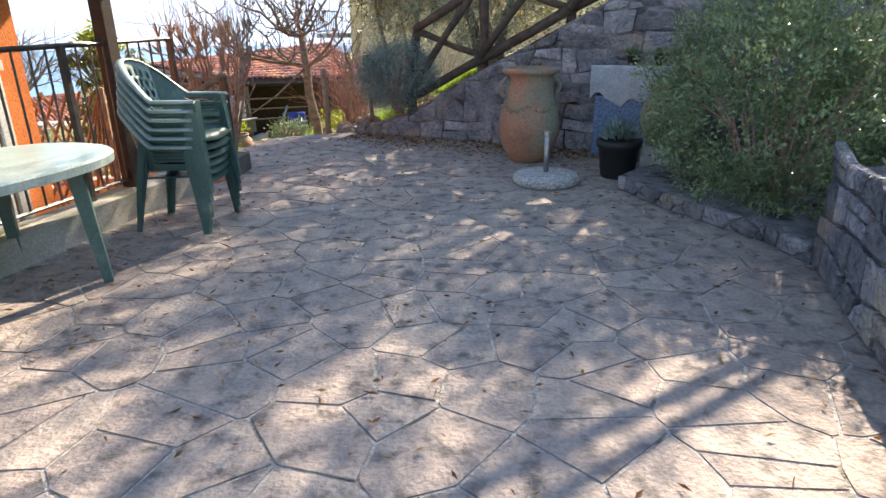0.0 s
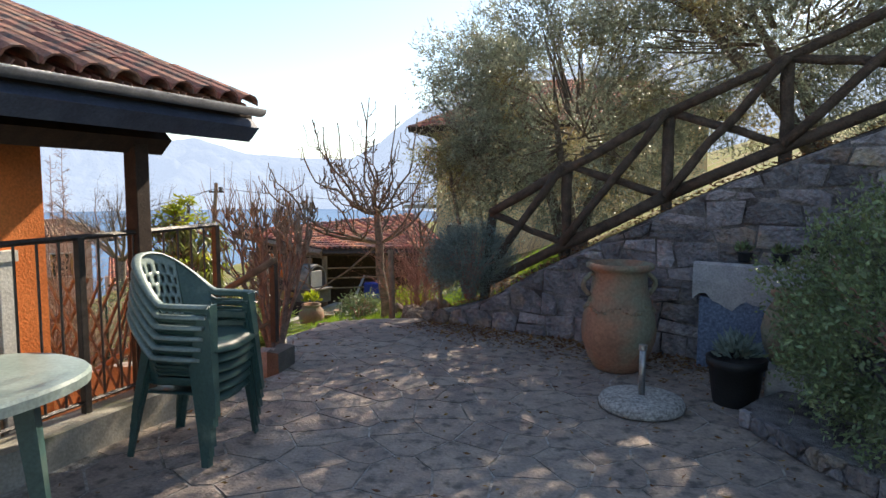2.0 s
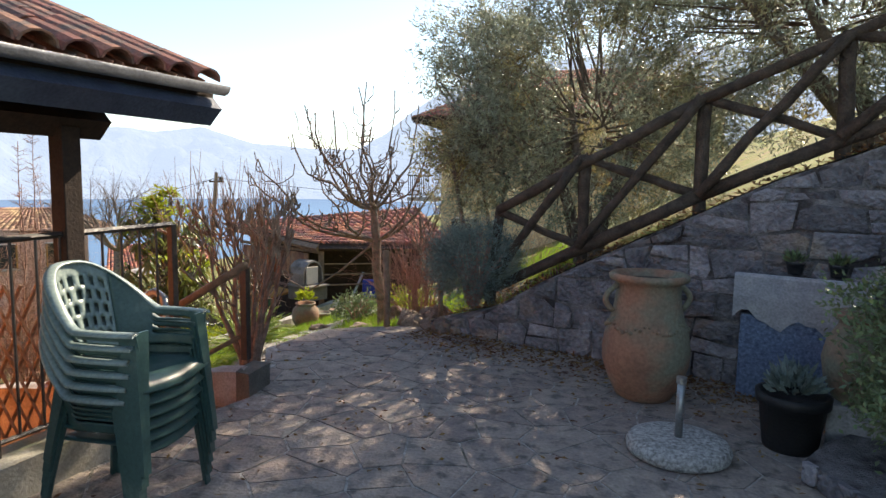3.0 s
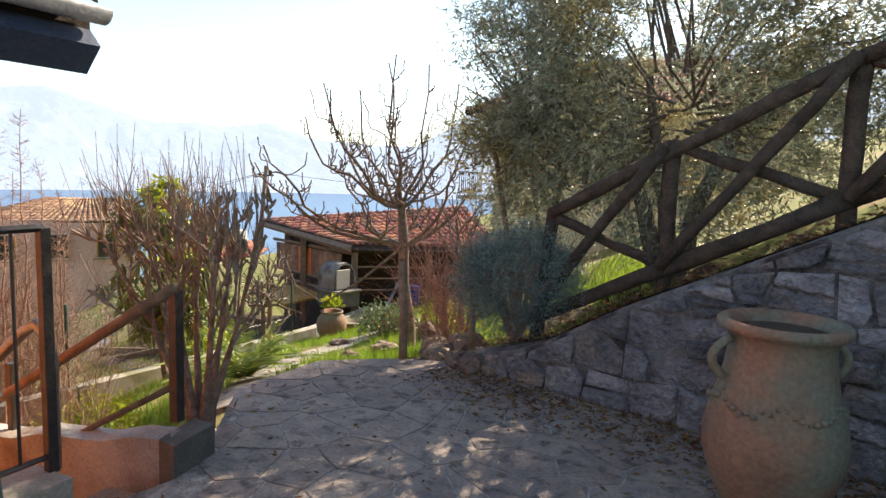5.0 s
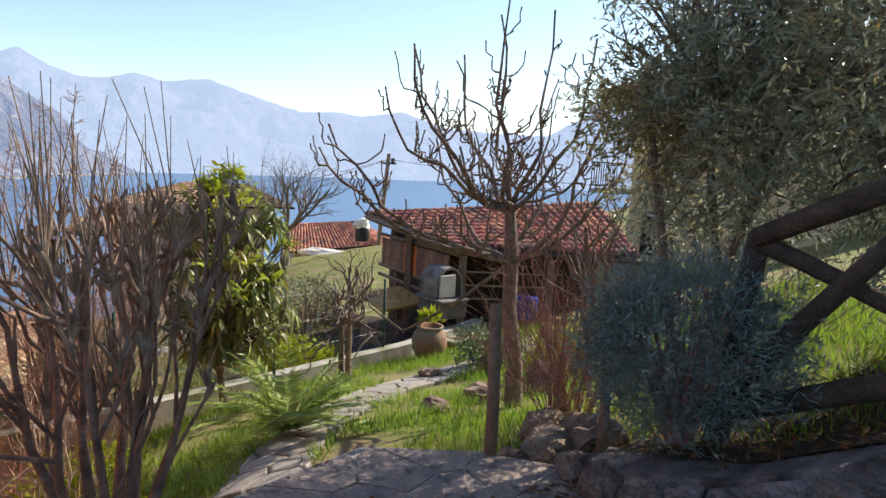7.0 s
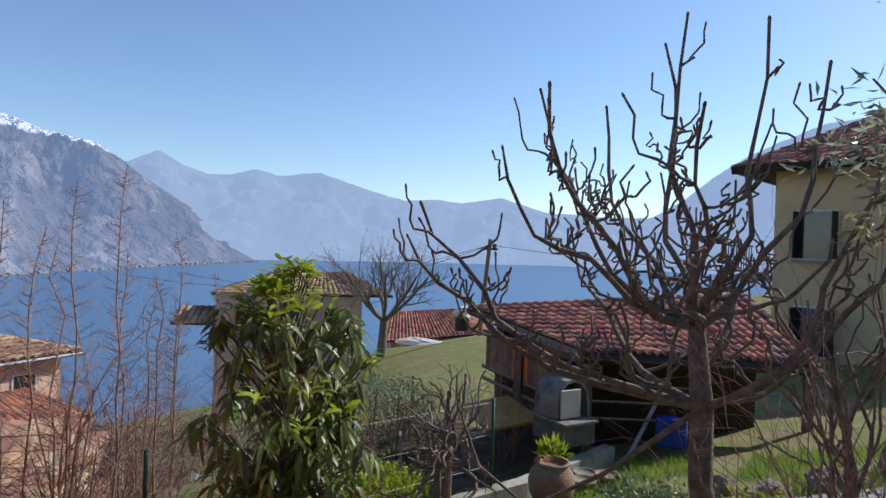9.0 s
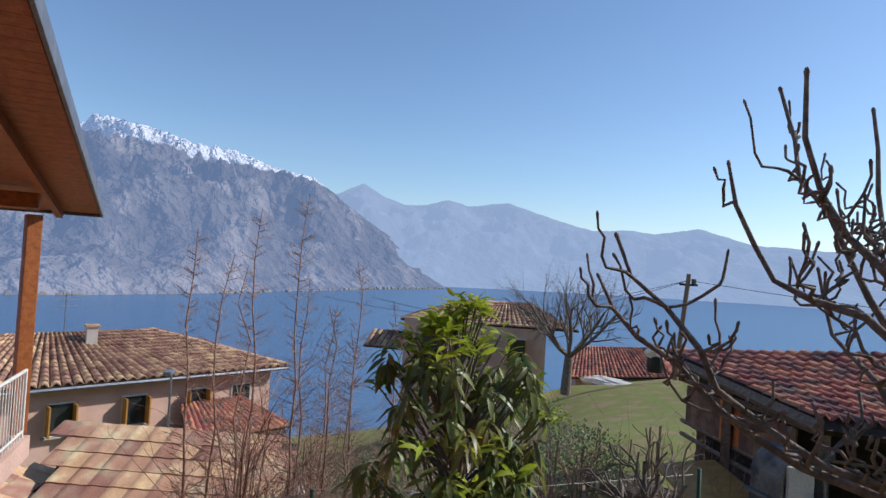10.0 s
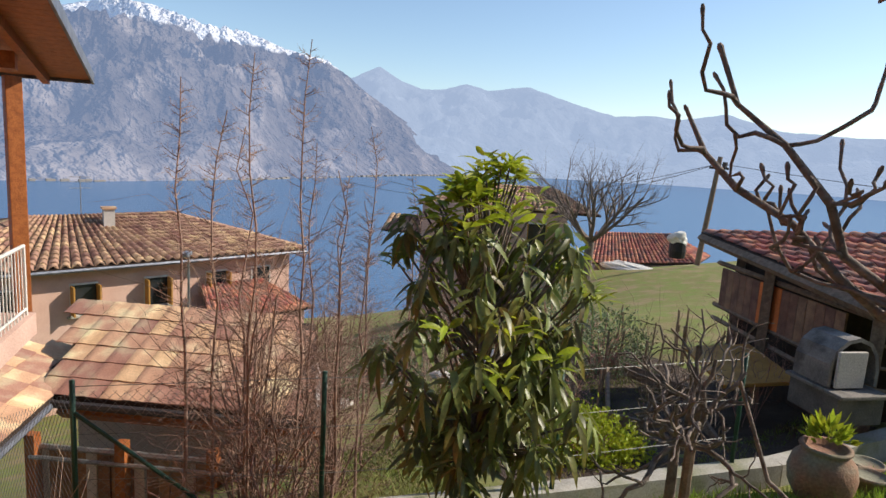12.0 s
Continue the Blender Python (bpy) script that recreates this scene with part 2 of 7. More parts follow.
def limb(bm, pts, radii, n=6, cap=True):
    """A tapered tube through the points."""
    rings = []
    prev = None
    for i, p in enumerate(pts):
        p = Vector(p)
        a = Vector(pts[max(0, i - 1)])
        b = Vector(pts[min(len(pts) - 1, i + 1)])
        d = (b - a).normalized() if (b - a).length > 1e-6 else Vector((0, 0, 1))
        u = d.cross(Vector((0, 0, 1)) if abs(d.z) < 0.9 else Vector((1, 0, 0))).normalized() if prev is None else (prev - d * prev.dot(d)).normalized()
        prev = u
        v = d.cross(u)
        rings.append([bm.verts.new(p + (u * math.cos(k * math.tau / n) + v * math.sin(k * math.tau / n)) * radii[i]) for k in range(n)])
    for r0, r1 in zip(rings, rings[1:]):
        for k in range(n):
            bm.faces.new((r0[k], r0[(k + 1) % n], r1[(k + 1) % n], r1[k]))
    if cap:
        bm.faces.new(rings[0][::-1])
        bm.faces.new(rings[-1])
    return bm


def tube(bm, a, b, r, n=8, r2=None):
    return limb(bm, [a, b], [r, r if r2 is None else r2], n)


def lathe(bm, profile, n=32, c=(0, 0, 0)):
    rings = [[bm.verts.new((c[0] + r * math.cos(k * math.tau / n), c[1] + r * math.sin(k * math.tau / n), c[2] + z)) for k in range(n)] for r, z in profile]
    for r0, r1 in zip(rings, rings[1:]):
        for k in range(n):
            bm.faces.new((r0[k], r0[(k + 1) % n], r1[(k + 1) % n], r1[k]))
    bm.faces.new(rings[0][::-1])
    bm.faces.new(rings[-1])
    return bm


def prism(bm, outline, z0, z1):
    """A prism over a plan outline given anticlockwise."""
    a = [bm.verts.new((x, y, z0)) for x, y in outline]
    b = [bm.verts.new((x, y, z1)) for x, y in outline]
    n = len(a)
    bm.faces.new(a[::-1])
    bm.faces.new(b)
    for k in range(n):
        bm.faces.new((a[k], a[(k + 1) % n], b[(k + 1) % n], b[k]))
    return bm


def raw(name, verts, faces, mat, parent=None, smooth=False):
    """verts (N,3) and faces (M,k) as arrays, quickly."""
    me = bpy.data.meshes.new(name)
    verts = np.asarray(verts, dtype=np.float32)
    faces = np.asarray(faces, dtype=np.int32)
    me.vertices.add(len(verts))
    me.vertices.foreach_set("co", verts.ravel())
    k = faces.shape[1]
    me.loops.add(faces.size)
    me.loops.foreach_set("vertex_index", faces.ravel())
    me.polygons.add(len(faces))
    me.polygons.foreach_set("loop_start", np.arange(0, faces.size, k, dtype=np.int32))
    if smooth:
        me.polygons.foreach_set("use_smooth", np.ones(len(faces), dtype=bool))
    me.update(calc_edges=True)
    me.validate()
    me.materials.append(mat)
    ob = new(name, me)
    ob.parent = parent
    return ob


def leaves(name, pts, dirs, length, width, mat, parent=None, rng=None, fold=0.25):
    """Small folded leaves: one at each point, along its direction."""
    rng = rng or np.random.default_rng(1)
    pts, dirs = np.asarray(pts, float), np.asarray(dirs, float)
    n = len(pts)
    dirs = dirs / (np.linalg.norm(dirs, axis=1, keepdims=True) + 1e-9)
    side = np.cross(dirs, rng.normal(size=(n, 3)))
    side /= np.linalg.norm(side, axis=1, keepdims=True) + 1e-9
    nor = np.cross(dirs, side)
    L = (length * rng.uniform(0.6, 1.25, n))[:, None]
    W = (width * rng.uniform(0.7, 1.2, n))[:, None]
    v = np.stack([pts, pts + dirs * L * 0.45 + side * W * 0.5 + nor * W * fold, pts + dirs * L, pts + dirs * L * 0.45 - side * W * 0.5 + nor * W * fold], 1).reshape(-1, 3)
    i = np.arange(n)[:, None] * 4
    f = np.concatenate([i + [0, 1, 2], i + [0, 2, 3]], 1).reshape(-1, 3)
    return raw(name, v, f, mat, parent)


def clip_cell(poly, p, q):
    """Keeps the part of poly nearer to p than to q."""
    mx, my = (p[0] + q[0]) / 2, (p[1] + q[1]) / 2
    dx, dy = q[0] - p[0], q[1] - p[1]
    out = []
    for k in range(len(poly)):
        a, b = poly[k], poly[(k + 1) % len(poly)]
        da, db = (a[0] - mx) * dx + (a[1] - my) * dy, (b[0] - mx) * dx + (b[1] - my) * dy
        if da <= 0:
            out.append(a)
        if da * db < 0:
            s = da / (da - db)
            out.append((a[0] + s * (b[0] - a[0]), a[1] + s * (b[1] - a[1])))
    return out


def clip_half(poly, nx, ny, c):
    """Keeps the part of poly where nx x + ny y <= c."""
    out = []
    for k in range(len(poly)):
        a, b = poly[k], poly[(k + 1) % len(poly)]
        da, db = a[0] * nx + a[1] * ny - c, b[0] * nx + b[1] * ny - c
        if da <= 0:
            out.append(a)
        if da * db < 0:
            s = da / (da - db)
            out.append((a[0] + s * (b[0] - a[0]), a[1] + s * (b[1] - a[1])))
    return out


def cells(rng, x0, x1, y0, y1, sx, sy, jitter=0.42, shift=True):
    """Irregular polygons that fill a rectangle, one round each jittered grid point."""
    nx, ny = int((x1 - x0) / sx) + 3, int((y1 - y0) / sy) + 3
    seeds = {}
    for j in range(ny):
        for i in range(nx):
            off = 0.5 * (j % 2) if shift else 0
            seeds[i, j] = (x0 + (i - 1 + off + 0.5 + rng.uniform(-jitter, jitter)) * sx, y0 + (j - 1 + 0.5 + rng.uniform(-jitter, jitter)) * sy)
    out = []
    for (i, j), p in seeds.items():
        poly = [(p[0] - 3 * sx, p[1] - 3 * sy), (p[0] + 3 * sx, p[1] - 3 * sy), (p[0] + 3 * sx, p[1] + 3 * sy), (p[0] - 3 * sx, p[1] + 3 * sy)]
        for dj in range(-2, 3):
            for di in range(-3, 4):
                q = seeds.get((i + di, j + dj))
                if q and (di or dj):
                    poly = clip_cell(poly, p, q)
        for nx_, ny_, c in ((-1, 0, -x0), (1, 0, x1), (0, -1, -y0), (0, 1, y1)):
            poly = clip_half(poly, nx_, ny_, c) if len(poly) > 2 else poly
        if len(poly) > 2:
            out.append(poly)
    return out


def rubble(rng, x0, x1, y0, y1, w=(.16, .46), hh=(.13, .27)):
    """Rough courses of roughly squared stones, some of them split in two: convex outlines."""
    def edge(x, k):
        return .03 * math.sin(x * 3.1 + k * 2.3) + .022 * math.sin(x * 7.7 + k * 5.1)
    ys = [y0]
    while ys[-1] < y1:
        ys.append(ys[-1] + rng.uniform(*hh))
    out = []
    for k, (a, b) in enumerate(zip(ys, ys[1:])):
        lo = (lambda x, k=k, a=a: a + (edge(x, k) if k else 0))
        hi = (lambda x, k=k, b=b: b + edge(x, k + 1))
        x, lean = x0, 0.0
        while x < x1 - .02:
            step = rng.uniform(*w)
            n = x1 if x + step > x1 - .1 else x + step
            l2 = 0.0 if n == x1 else rng.uniform(-.035, .035)
            p = [(x - lean, lo(x - lean)), (n - l2, lo(n - l2)), (n + l2, hi(n + l2)), (x + lean, hi(x + lean))]
            if step > .3 and rng.random() < .3:
                u, v = rng.uniform(.35, .65), rng.uniform(.35, .65)
                m0 = tuple(p[0][i] * (1 - u) + p[3][i] * u for i in (0, 1))
                m1 = tuple(p[1][i] * (1 - v) + p[2][i] * v for i in (0, 1))
                out += [[p[0], p[1], m1, m0], [m0, m1, p[2], p[3]]]
            else:
                # a knocked-off corner now and then
                c = rng.choice((0, 1, 2, 3, 9, 9))
                q = []
                for i in range(4):
                    if i == c:
                        for j, s in ((i - 1, .28), ((i + 1) % 4, .28)):
                            q.append(tuple(p[i][d] * (1 - s) + p[j][d] * s for d in (0, 1)))
                    else:
                        q.append(p[i])
                out.append(q)
            x, lean = n, l2
    return out


def area(poly):
    return abs(sum(a[0] * b[1] - b[0] * a[1] for a, b in zip(poly, poly[1:] + poly[:1]))) / 2


def shrink(poly, d):
    """Moves the sides of a convex polygon inwards by d."""
    n = len(poly)
    if sum(a[0] * b[1] - b[0] * a[1] for a, b in zip(poly, poly[1:] + poly[:1])) < 0:
        poly = poly[::-1]
    out = list(poly)
    for k in range(n):
        a, b = poly[k], poly[(k + 1) % n]
        ex, ey = b[0] - a[0], b[1] - a[1]
        l = math.hypot(ex, ey)
        if l < 1e-6:
            continue
        nx, ny = ey / l, -ex / l
        out = clip_half(out, nx, ny, a[0] * nx + a[1] * ny - d)
        if len(out) < 3:
            return []
    return out


def stone_bm(bm, poly, to3d, joint, low, high, edge, rng):
    """One stone on a wall or floor: its outline shrunk by the joint, proud by high with a worn edge."""
    base = shrink(poly, joint)
    top = shrink(poly, joint + edge)
    if len(base) < 3 or len(top) < 3:
        return False
    if len(base) != len(top):
        top = [tuple(0.86 * a + 0.14 * b for a, b in zip(p, (sum(q[0] for q in base) / len(base), sum(q[1] for q in base) / len(base)))) for p in base]
    n = len(base)
    a = [bm.verts.new(to3d(x, y, low)) for x, y in base]
    b = [bm.verts.new(to3d(x, y, high * 0.75)) for x, y in base]
    c = [bm.verts.new(to3d(x, y, high + rng.uniform(-0.15, 0.15) * edge)) for x, y in top]
    for k in range(n):
        j = (k + 1) % n
        bm.faces.new((a[k], a[j], b[j], b[k]))
        bm.faces.new((b[k], b[j], c[j], c[k]))
    bm.faces.new(c)
    return True


# ---- ground ----
CONTROL = [(-1, 5, -.2), (-0.5, 7.8, -.25), (0.5, 7.3, -.25), (1, 2, -.2), (-2, 7.6, -.25), (2, 5, -.2), (0, -3, -.2), (3, 1, 0.2), (4, 4, 1.0),
           (0, 8.7, .5), (1.5, 8.2, 1.2), (3, 7.4, 2.0), (4, 10, 2.2), (1, 11, .9), (-.9, 9.4, .05),
           (-2.6, 8.6, -.3), (-2.4, 10.7, -.72), (-3.2, 10.9, -.8), (-4, 10.7, -.9), (-4.5, 13.2, -1.28), (-3.1, 13.2, -.86), (-5.4, 9.6, -1.15),
           (-3.4, 8, -.6), (-1.5, 15.5, -.6), (-1, 12, -.25), (-3.2, 7.2, -.55), (-3.5, 4, -2.6), (-7, 8.3, -2.2), (-7, 13, -1.9), (-9, 12, -2.3)]
CONTROL += [(-9, 16, -2.3), (-13, 21, -2.62), (-16, 34.6, -2.6), (-22, 30.5, -3.7), (-12, 14, -2.9), (-16, 18, -4.6), (-26, 20, -8), (-20, 10, -7), (-12, 6, -4.5), (-7, 17, -1.9), (-4, 18, -1.5), (-5, 26, -2.0), (-1, 26, -1.6), (6, 24, 2), (-30, 10, -9), (8, 15, 4), (10, 0, 3), (0, -12, 1), (-12, -8, -5)]
CP = np.array(CONTROL, float)


def rbf_weights():
    d = np.hypot(CP[:, None, 0] - CP[None, :, 0], CP[:, None, 1] - CP[None, :, 1])
    n = len(CP)
    A = np.zeros((n + 3, n + 3))
    A[:n, :n] = -d + np.eye(n) * 0.0
    A[:n, n], A[:n, n + 1:], A[n, :n], A[n + 1:, :n] = 1, CP[:, :2], 1, CP[:, :2].T
    return np.linalg.solve(A, np.concatenate([CP[:, 2], np.zeros(3)]))


RBF = rbf_weights()


def height(x, y):
    x, y = np.asarray(x, float), np.asarray(y, float)
    d = np.hypot(x[..., None] - CP[:, 0], y[..., None] - CP[:, 1])
    near = -(np.sqrt(d * d + 0.15) * RBF[:-3]).sum(-1) + RBF[-3] + RBF[-2] * x + RBF[-1] * y
    near = np.clip(near, -12, 6)
    # under the paving, in front of the stone wall
    face = 7.88 - 0.5 * x - y
    under = (face > -0.42) & (x > -2.35) & (y < 8.75) & (y > -3) & (x < 3.4)
    near = np.where(under, np.minimum(near, -0.2), near)
    side = (x <= -2.35) & (y < 6.3)
    near = np.where(side, np.minimum(near, -1.0), near)
    # the meadow ends at a brow, and the hillside falls to the lake
    s = -0.78 * x + 0.62 * y
    q = 0.62 * x + 0.78 * y
    far = -2.8 - 0.5 * np.maximum(s - 40, 0) + 0.10 * (q - 25) + 0.0 * s
    far = np.maximum(far, -140)
    r = np.hypot(x + 5, y - 12)
    k = np.clip((r - 30) / 16, 0, 1)
    k = k * k * (3 - 2 * k)
    return near * (1 - k) + far * k


def h(x, y):
    return float(height(x, y))


def ground_sheet():
    a = np.sinh(np.linspace(-1, 1, 441) * 5.6)
    a = a / a[-1] * 2600
    X, Y = np.meshgrid(a - 4, a + 10, indexing="ij")
    Z = height(X, Y)
    n = len(a)
    i = np.arange(n * n).reshape(n, n)
    f = np.stack([i[:-1, :-1], i[1:, :-1], i[1:, 1:], i[:-1, 1:]], -1).reshape(-1, 4)
    ob = raw("ground", np.stack([X, Y, Z], -1).reshape(-1, 3), f, M_GRASS_GROUND, smooth=True)
    tagged(ob, "sloping garden ground with patchy winter grass and soil", "ground", kind="structure")


ground_sheet()

# ---- distance ----
LAKE = -70.0


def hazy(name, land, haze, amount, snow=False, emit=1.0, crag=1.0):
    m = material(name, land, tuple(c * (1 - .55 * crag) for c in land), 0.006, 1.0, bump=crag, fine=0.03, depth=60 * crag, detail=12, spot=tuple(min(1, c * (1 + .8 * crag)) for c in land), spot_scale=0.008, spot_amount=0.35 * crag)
    n, ln = m.node_tree.nodes, m.node_tree.links
    p = n["Principled BSDF"]
    p.inputs["Specular IOR Level"].default_value = 0
    if snow:
        geo = n.new("ShaderNodeNewGeometry")
        sep = n.new("ShaderNodeSeparateXYZ")
        ln.new(geo.outputs["Position"], sep.inputs[0])
        nz = n.new("ShaderNodeTexNoise")
        nz.inputs["Scale"].default_value, nz.inputs["Detail"].default_value = 0.02, 10
        ln.new(geo.outputs["Position"], nz.inputs["Vector"])
        ad = n.new("ShaderNodeMath")
        ad.operation = "MULTIPLY_ADD"
        ln.new(nz.outputs[0], ad.inputs[0])
        ad.inputs[1].default_value = 55
        ln.new(sep.outputs[2], ad.inputs[2])
        mr = n.new("ShaderNodeMapRange")
        mr.inputs[1].default_value, mr.inputs[2].default_value = snow, snow + 12
        ln.new(ad.outputs[0], mr.inputs[0])
        mx = n.new("ShaderNodeMix")
        mx.data_type = "RGBA"
        ln.new(mr.outputs[0], mx.inputs[0])
        src = p.inputs["Base Color"].links[0].from_socket
        ln.new(src, mx.inputs[6])
        mx.inputs[7].default_value = (1, 1, 1, 1)
        ln.new(mx.outputs[2], p.inputs["Base Color"])
    # Air haze is painted in: an even blue glow mixed over the rock.
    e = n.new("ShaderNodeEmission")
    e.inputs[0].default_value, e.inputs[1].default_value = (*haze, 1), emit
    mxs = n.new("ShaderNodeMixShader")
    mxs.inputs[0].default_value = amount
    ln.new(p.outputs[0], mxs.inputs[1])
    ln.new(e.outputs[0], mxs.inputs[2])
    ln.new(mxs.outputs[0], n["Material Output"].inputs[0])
    return m


def mountain(name, skyline, r0, r1, mat, label, rough=0.12, seed=0):
    """A range seen from the garden: (azimuth left of north, height of the crest in m at r1), from the shore r0 up to r1."""
    az = np.array([radians(a) for a, _, _ in skyline])
    el = np.array([e for _, e, _ in skyline])
    sh = np.array([s for _, _, s in skyline])
    A = np.linspace(az[0], az[-1], 420)
    az, el, sh = az[::-1], el[::-1], sh[::-1]
    T = np.linspace(0, 1.3, 60)
    cx, cy = -2.5, 7.7
    V = []
    for a in A:
        e, s0 = np.interp(a, az, el), np.interp(a, az, sh)
        for t in T:
            r = s0 + (r1 - s0) * t
            rise = min(t, 1) ** 0.85
            crest = 1.5 + r1 * math.tan(radians(e))
            z = LAKE - 4 + (crest - LAKE) * rise
            x, y = cx - r * math.sin(a), cy + r * math.cos(a)
            q = Vector((x * 0.0022 + seed, y * 0.0022, 0))
            f = abs(noise.fractal(q, 0.9, 2.1, 6, noise_basis="PERLIN_ORIGINAL"))
            z += (0.5 - f * 1.6) * (crest - LAKE) * rough * math.sin(min(t, 1) * math.pi) * 2.4
            if t > 1:
                z -= (t - 1) * 500
            else:
                z += noise.fractal(q * 9, 0.8, 2.0, 4, noise_basis="PERLIN_ORIGINAL") * 3.5 * rise
            V.append((x, y, z))
    n, m = len(A), len(T)
    i = np.arange(n * m).reshape(n, m)
    f = np.stack([i[:-1, :-1], i[:-1, 1:], i[1:, 1:], i[1:, :-1]], -1).reshape(-1, 4)
    ob = raw(name, V, f, mat, smooth=True)
    tagged(ob, label, "mountain", kind="structure")
    return ob


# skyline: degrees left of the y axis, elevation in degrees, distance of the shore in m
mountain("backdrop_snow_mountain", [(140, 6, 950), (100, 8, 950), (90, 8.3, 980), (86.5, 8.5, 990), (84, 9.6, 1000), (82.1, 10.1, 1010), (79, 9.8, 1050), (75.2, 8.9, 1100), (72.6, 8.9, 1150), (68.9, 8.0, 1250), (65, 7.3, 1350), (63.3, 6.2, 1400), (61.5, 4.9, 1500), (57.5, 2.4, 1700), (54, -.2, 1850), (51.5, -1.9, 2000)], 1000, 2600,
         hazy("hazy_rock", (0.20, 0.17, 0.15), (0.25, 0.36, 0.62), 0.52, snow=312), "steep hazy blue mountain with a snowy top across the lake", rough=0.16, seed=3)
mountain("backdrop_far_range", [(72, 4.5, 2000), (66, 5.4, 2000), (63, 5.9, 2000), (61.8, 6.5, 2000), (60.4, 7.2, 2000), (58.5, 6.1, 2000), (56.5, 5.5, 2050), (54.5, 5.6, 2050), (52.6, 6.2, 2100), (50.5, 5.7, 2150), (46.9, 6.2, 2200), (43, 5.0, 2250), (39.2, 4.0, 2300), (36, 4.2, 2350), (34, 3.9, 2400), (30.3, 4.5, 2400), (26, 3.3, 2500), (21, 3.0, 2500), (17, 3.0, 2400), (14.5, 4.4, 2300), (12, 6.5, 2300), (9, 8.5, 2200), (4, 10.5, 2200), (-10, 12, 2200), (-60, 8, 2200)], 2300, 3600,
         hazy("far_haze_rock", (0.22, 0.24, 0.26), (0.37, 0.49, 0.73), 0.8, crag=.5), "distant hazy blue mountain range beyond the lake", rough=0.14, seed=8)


def shore_town():
    """Small pale houses along the far shore, past counting."""
    rng = random.Random(51)
    bm = bmesh.new()
    for k in range(230):
        a = rng.choice((rng.uniform(52, 62), rng.uniform(53, 58), rng.uniform(60, 88)))
        r = float(np.interp(a, [51.5, 54, 57.5, 61.5, 65, 72, 84, 90], [2000, 1850, 1700, 1500, 1350, 1150, 1000, 980])) + rng.uniform(-4, 14)
        x, y = -2.5 - r * math.sin(radians(a)), 7.7 + r * math.cos(radians(a))
        w, hh = rng.uniform(4, 9), rng.uniform(2, 4.5)
        box(bm, (x, y, LAKE + hh / 2 - .5), (w, rng.uniform(5, 10), hh), math.degrees(-radians(a)) + 90)
    tagged(part("shore_houses", bm, M_PATH), "tiny pale houses along the far shore of the lake", "houses", kind="stuff")


shore_town()


def lake():
    bm = bmesh.new()
    bmesh.ops.create_grid(bm, x_segments=4, y_segments=4, size=4800, matrix=pose(0, 0, LAKE))
    m = bpy.data.materials.new("lake_water")
    m.use_nodes = True
    n, ln = m.node_tree.nodes, m.node_tree.links
    p = n["Principled BSDF"]
    p.inputs["Base Color"].default_value, p.inputs["Roughness"].default_value = (0.03, 0.08, 0.16, 1), 0.25
    nz = n.new("ShaderNodeTexNoise")
    nz.inputs["Scale"].default_value, nz.inputs["Detail"].default_value = 0.15, 8
    geo = n.new("ShaderNodeNewGeometry")
    ln.new(geo.outputs["Position"], nz.inputs["Vector"])
    bp = n.new("ShaderNodeBump")
    bp.inputs["Strength"].default_value, bp.inputs["Distance"].default_value = 0.6, 1.5
    ln.new(nz.outputs[0], bp.inputs["Height"])
    ln.new(bp.outputs[0], p.inputs["Normal"])
    # A blue glow of its own is mixed into the water's surface.
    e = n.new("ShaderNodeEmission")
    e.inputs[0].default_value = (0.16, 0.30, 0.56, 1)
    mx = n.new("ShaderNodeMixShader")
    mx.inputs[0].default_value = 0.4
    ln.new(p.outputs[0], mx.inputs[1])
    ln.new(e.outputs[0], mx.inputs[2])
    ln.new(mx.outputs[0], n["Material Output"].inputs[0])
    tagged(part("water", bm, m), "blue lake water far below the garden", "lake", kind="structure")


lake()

# ---- patio ----
PATIO = [(-4.1, -2.6), (3.3, -2.6), (3.3, 6.25), (0.0, 7.93), (-0.8, 8.33), (-1.2, 8.55), (-1.75, 8.45), (-2.35, 8.15), (-2.6, 7.3), (-2.25, 6.5), (-2.12, 6.0), (-2.28, 5.6), (-2.72, 3.53)]


def inside(x, y, poly=PATIO):
    c = False
    for (x1, y1), (x2, y2) in zip(poly, poly[1:] + poly[:1]):
        if (y1 > y) != (y2 > y) and x < (x2 - x1) * (y - y1) / (y2 - y1) + x1:
            c = not c
    return c


floor = part("floor", prism(bmesh.new(), PATIO, -0.35, -0.004), M_JOINT)
tagged(floor, "patio of irregular brown stone paving with pale joints", "floor", kind="structure")
WSLOPE = math.degrees(math.atan2(-0.5, 1))
WU = Vector((1, -0.5, 0)).normalized()
WN = Vector((-0.5, -1, 0)).normalized()
WO = Vector((-1.2, 8.48, 0))
WTOP = [(0.0, 0.08), (0.74, 0.29), (1.42, 0.70), (2.38, 1.19), (3.35, 1.68), (3.78, 1.84), (4.4, 2.09), (6.0, 2.7), (7.0, 2.9)]


def wall_top(u):
    return float(np.interp(u, [a for a, _ in WTOP], [b for _, b in WTOP]))


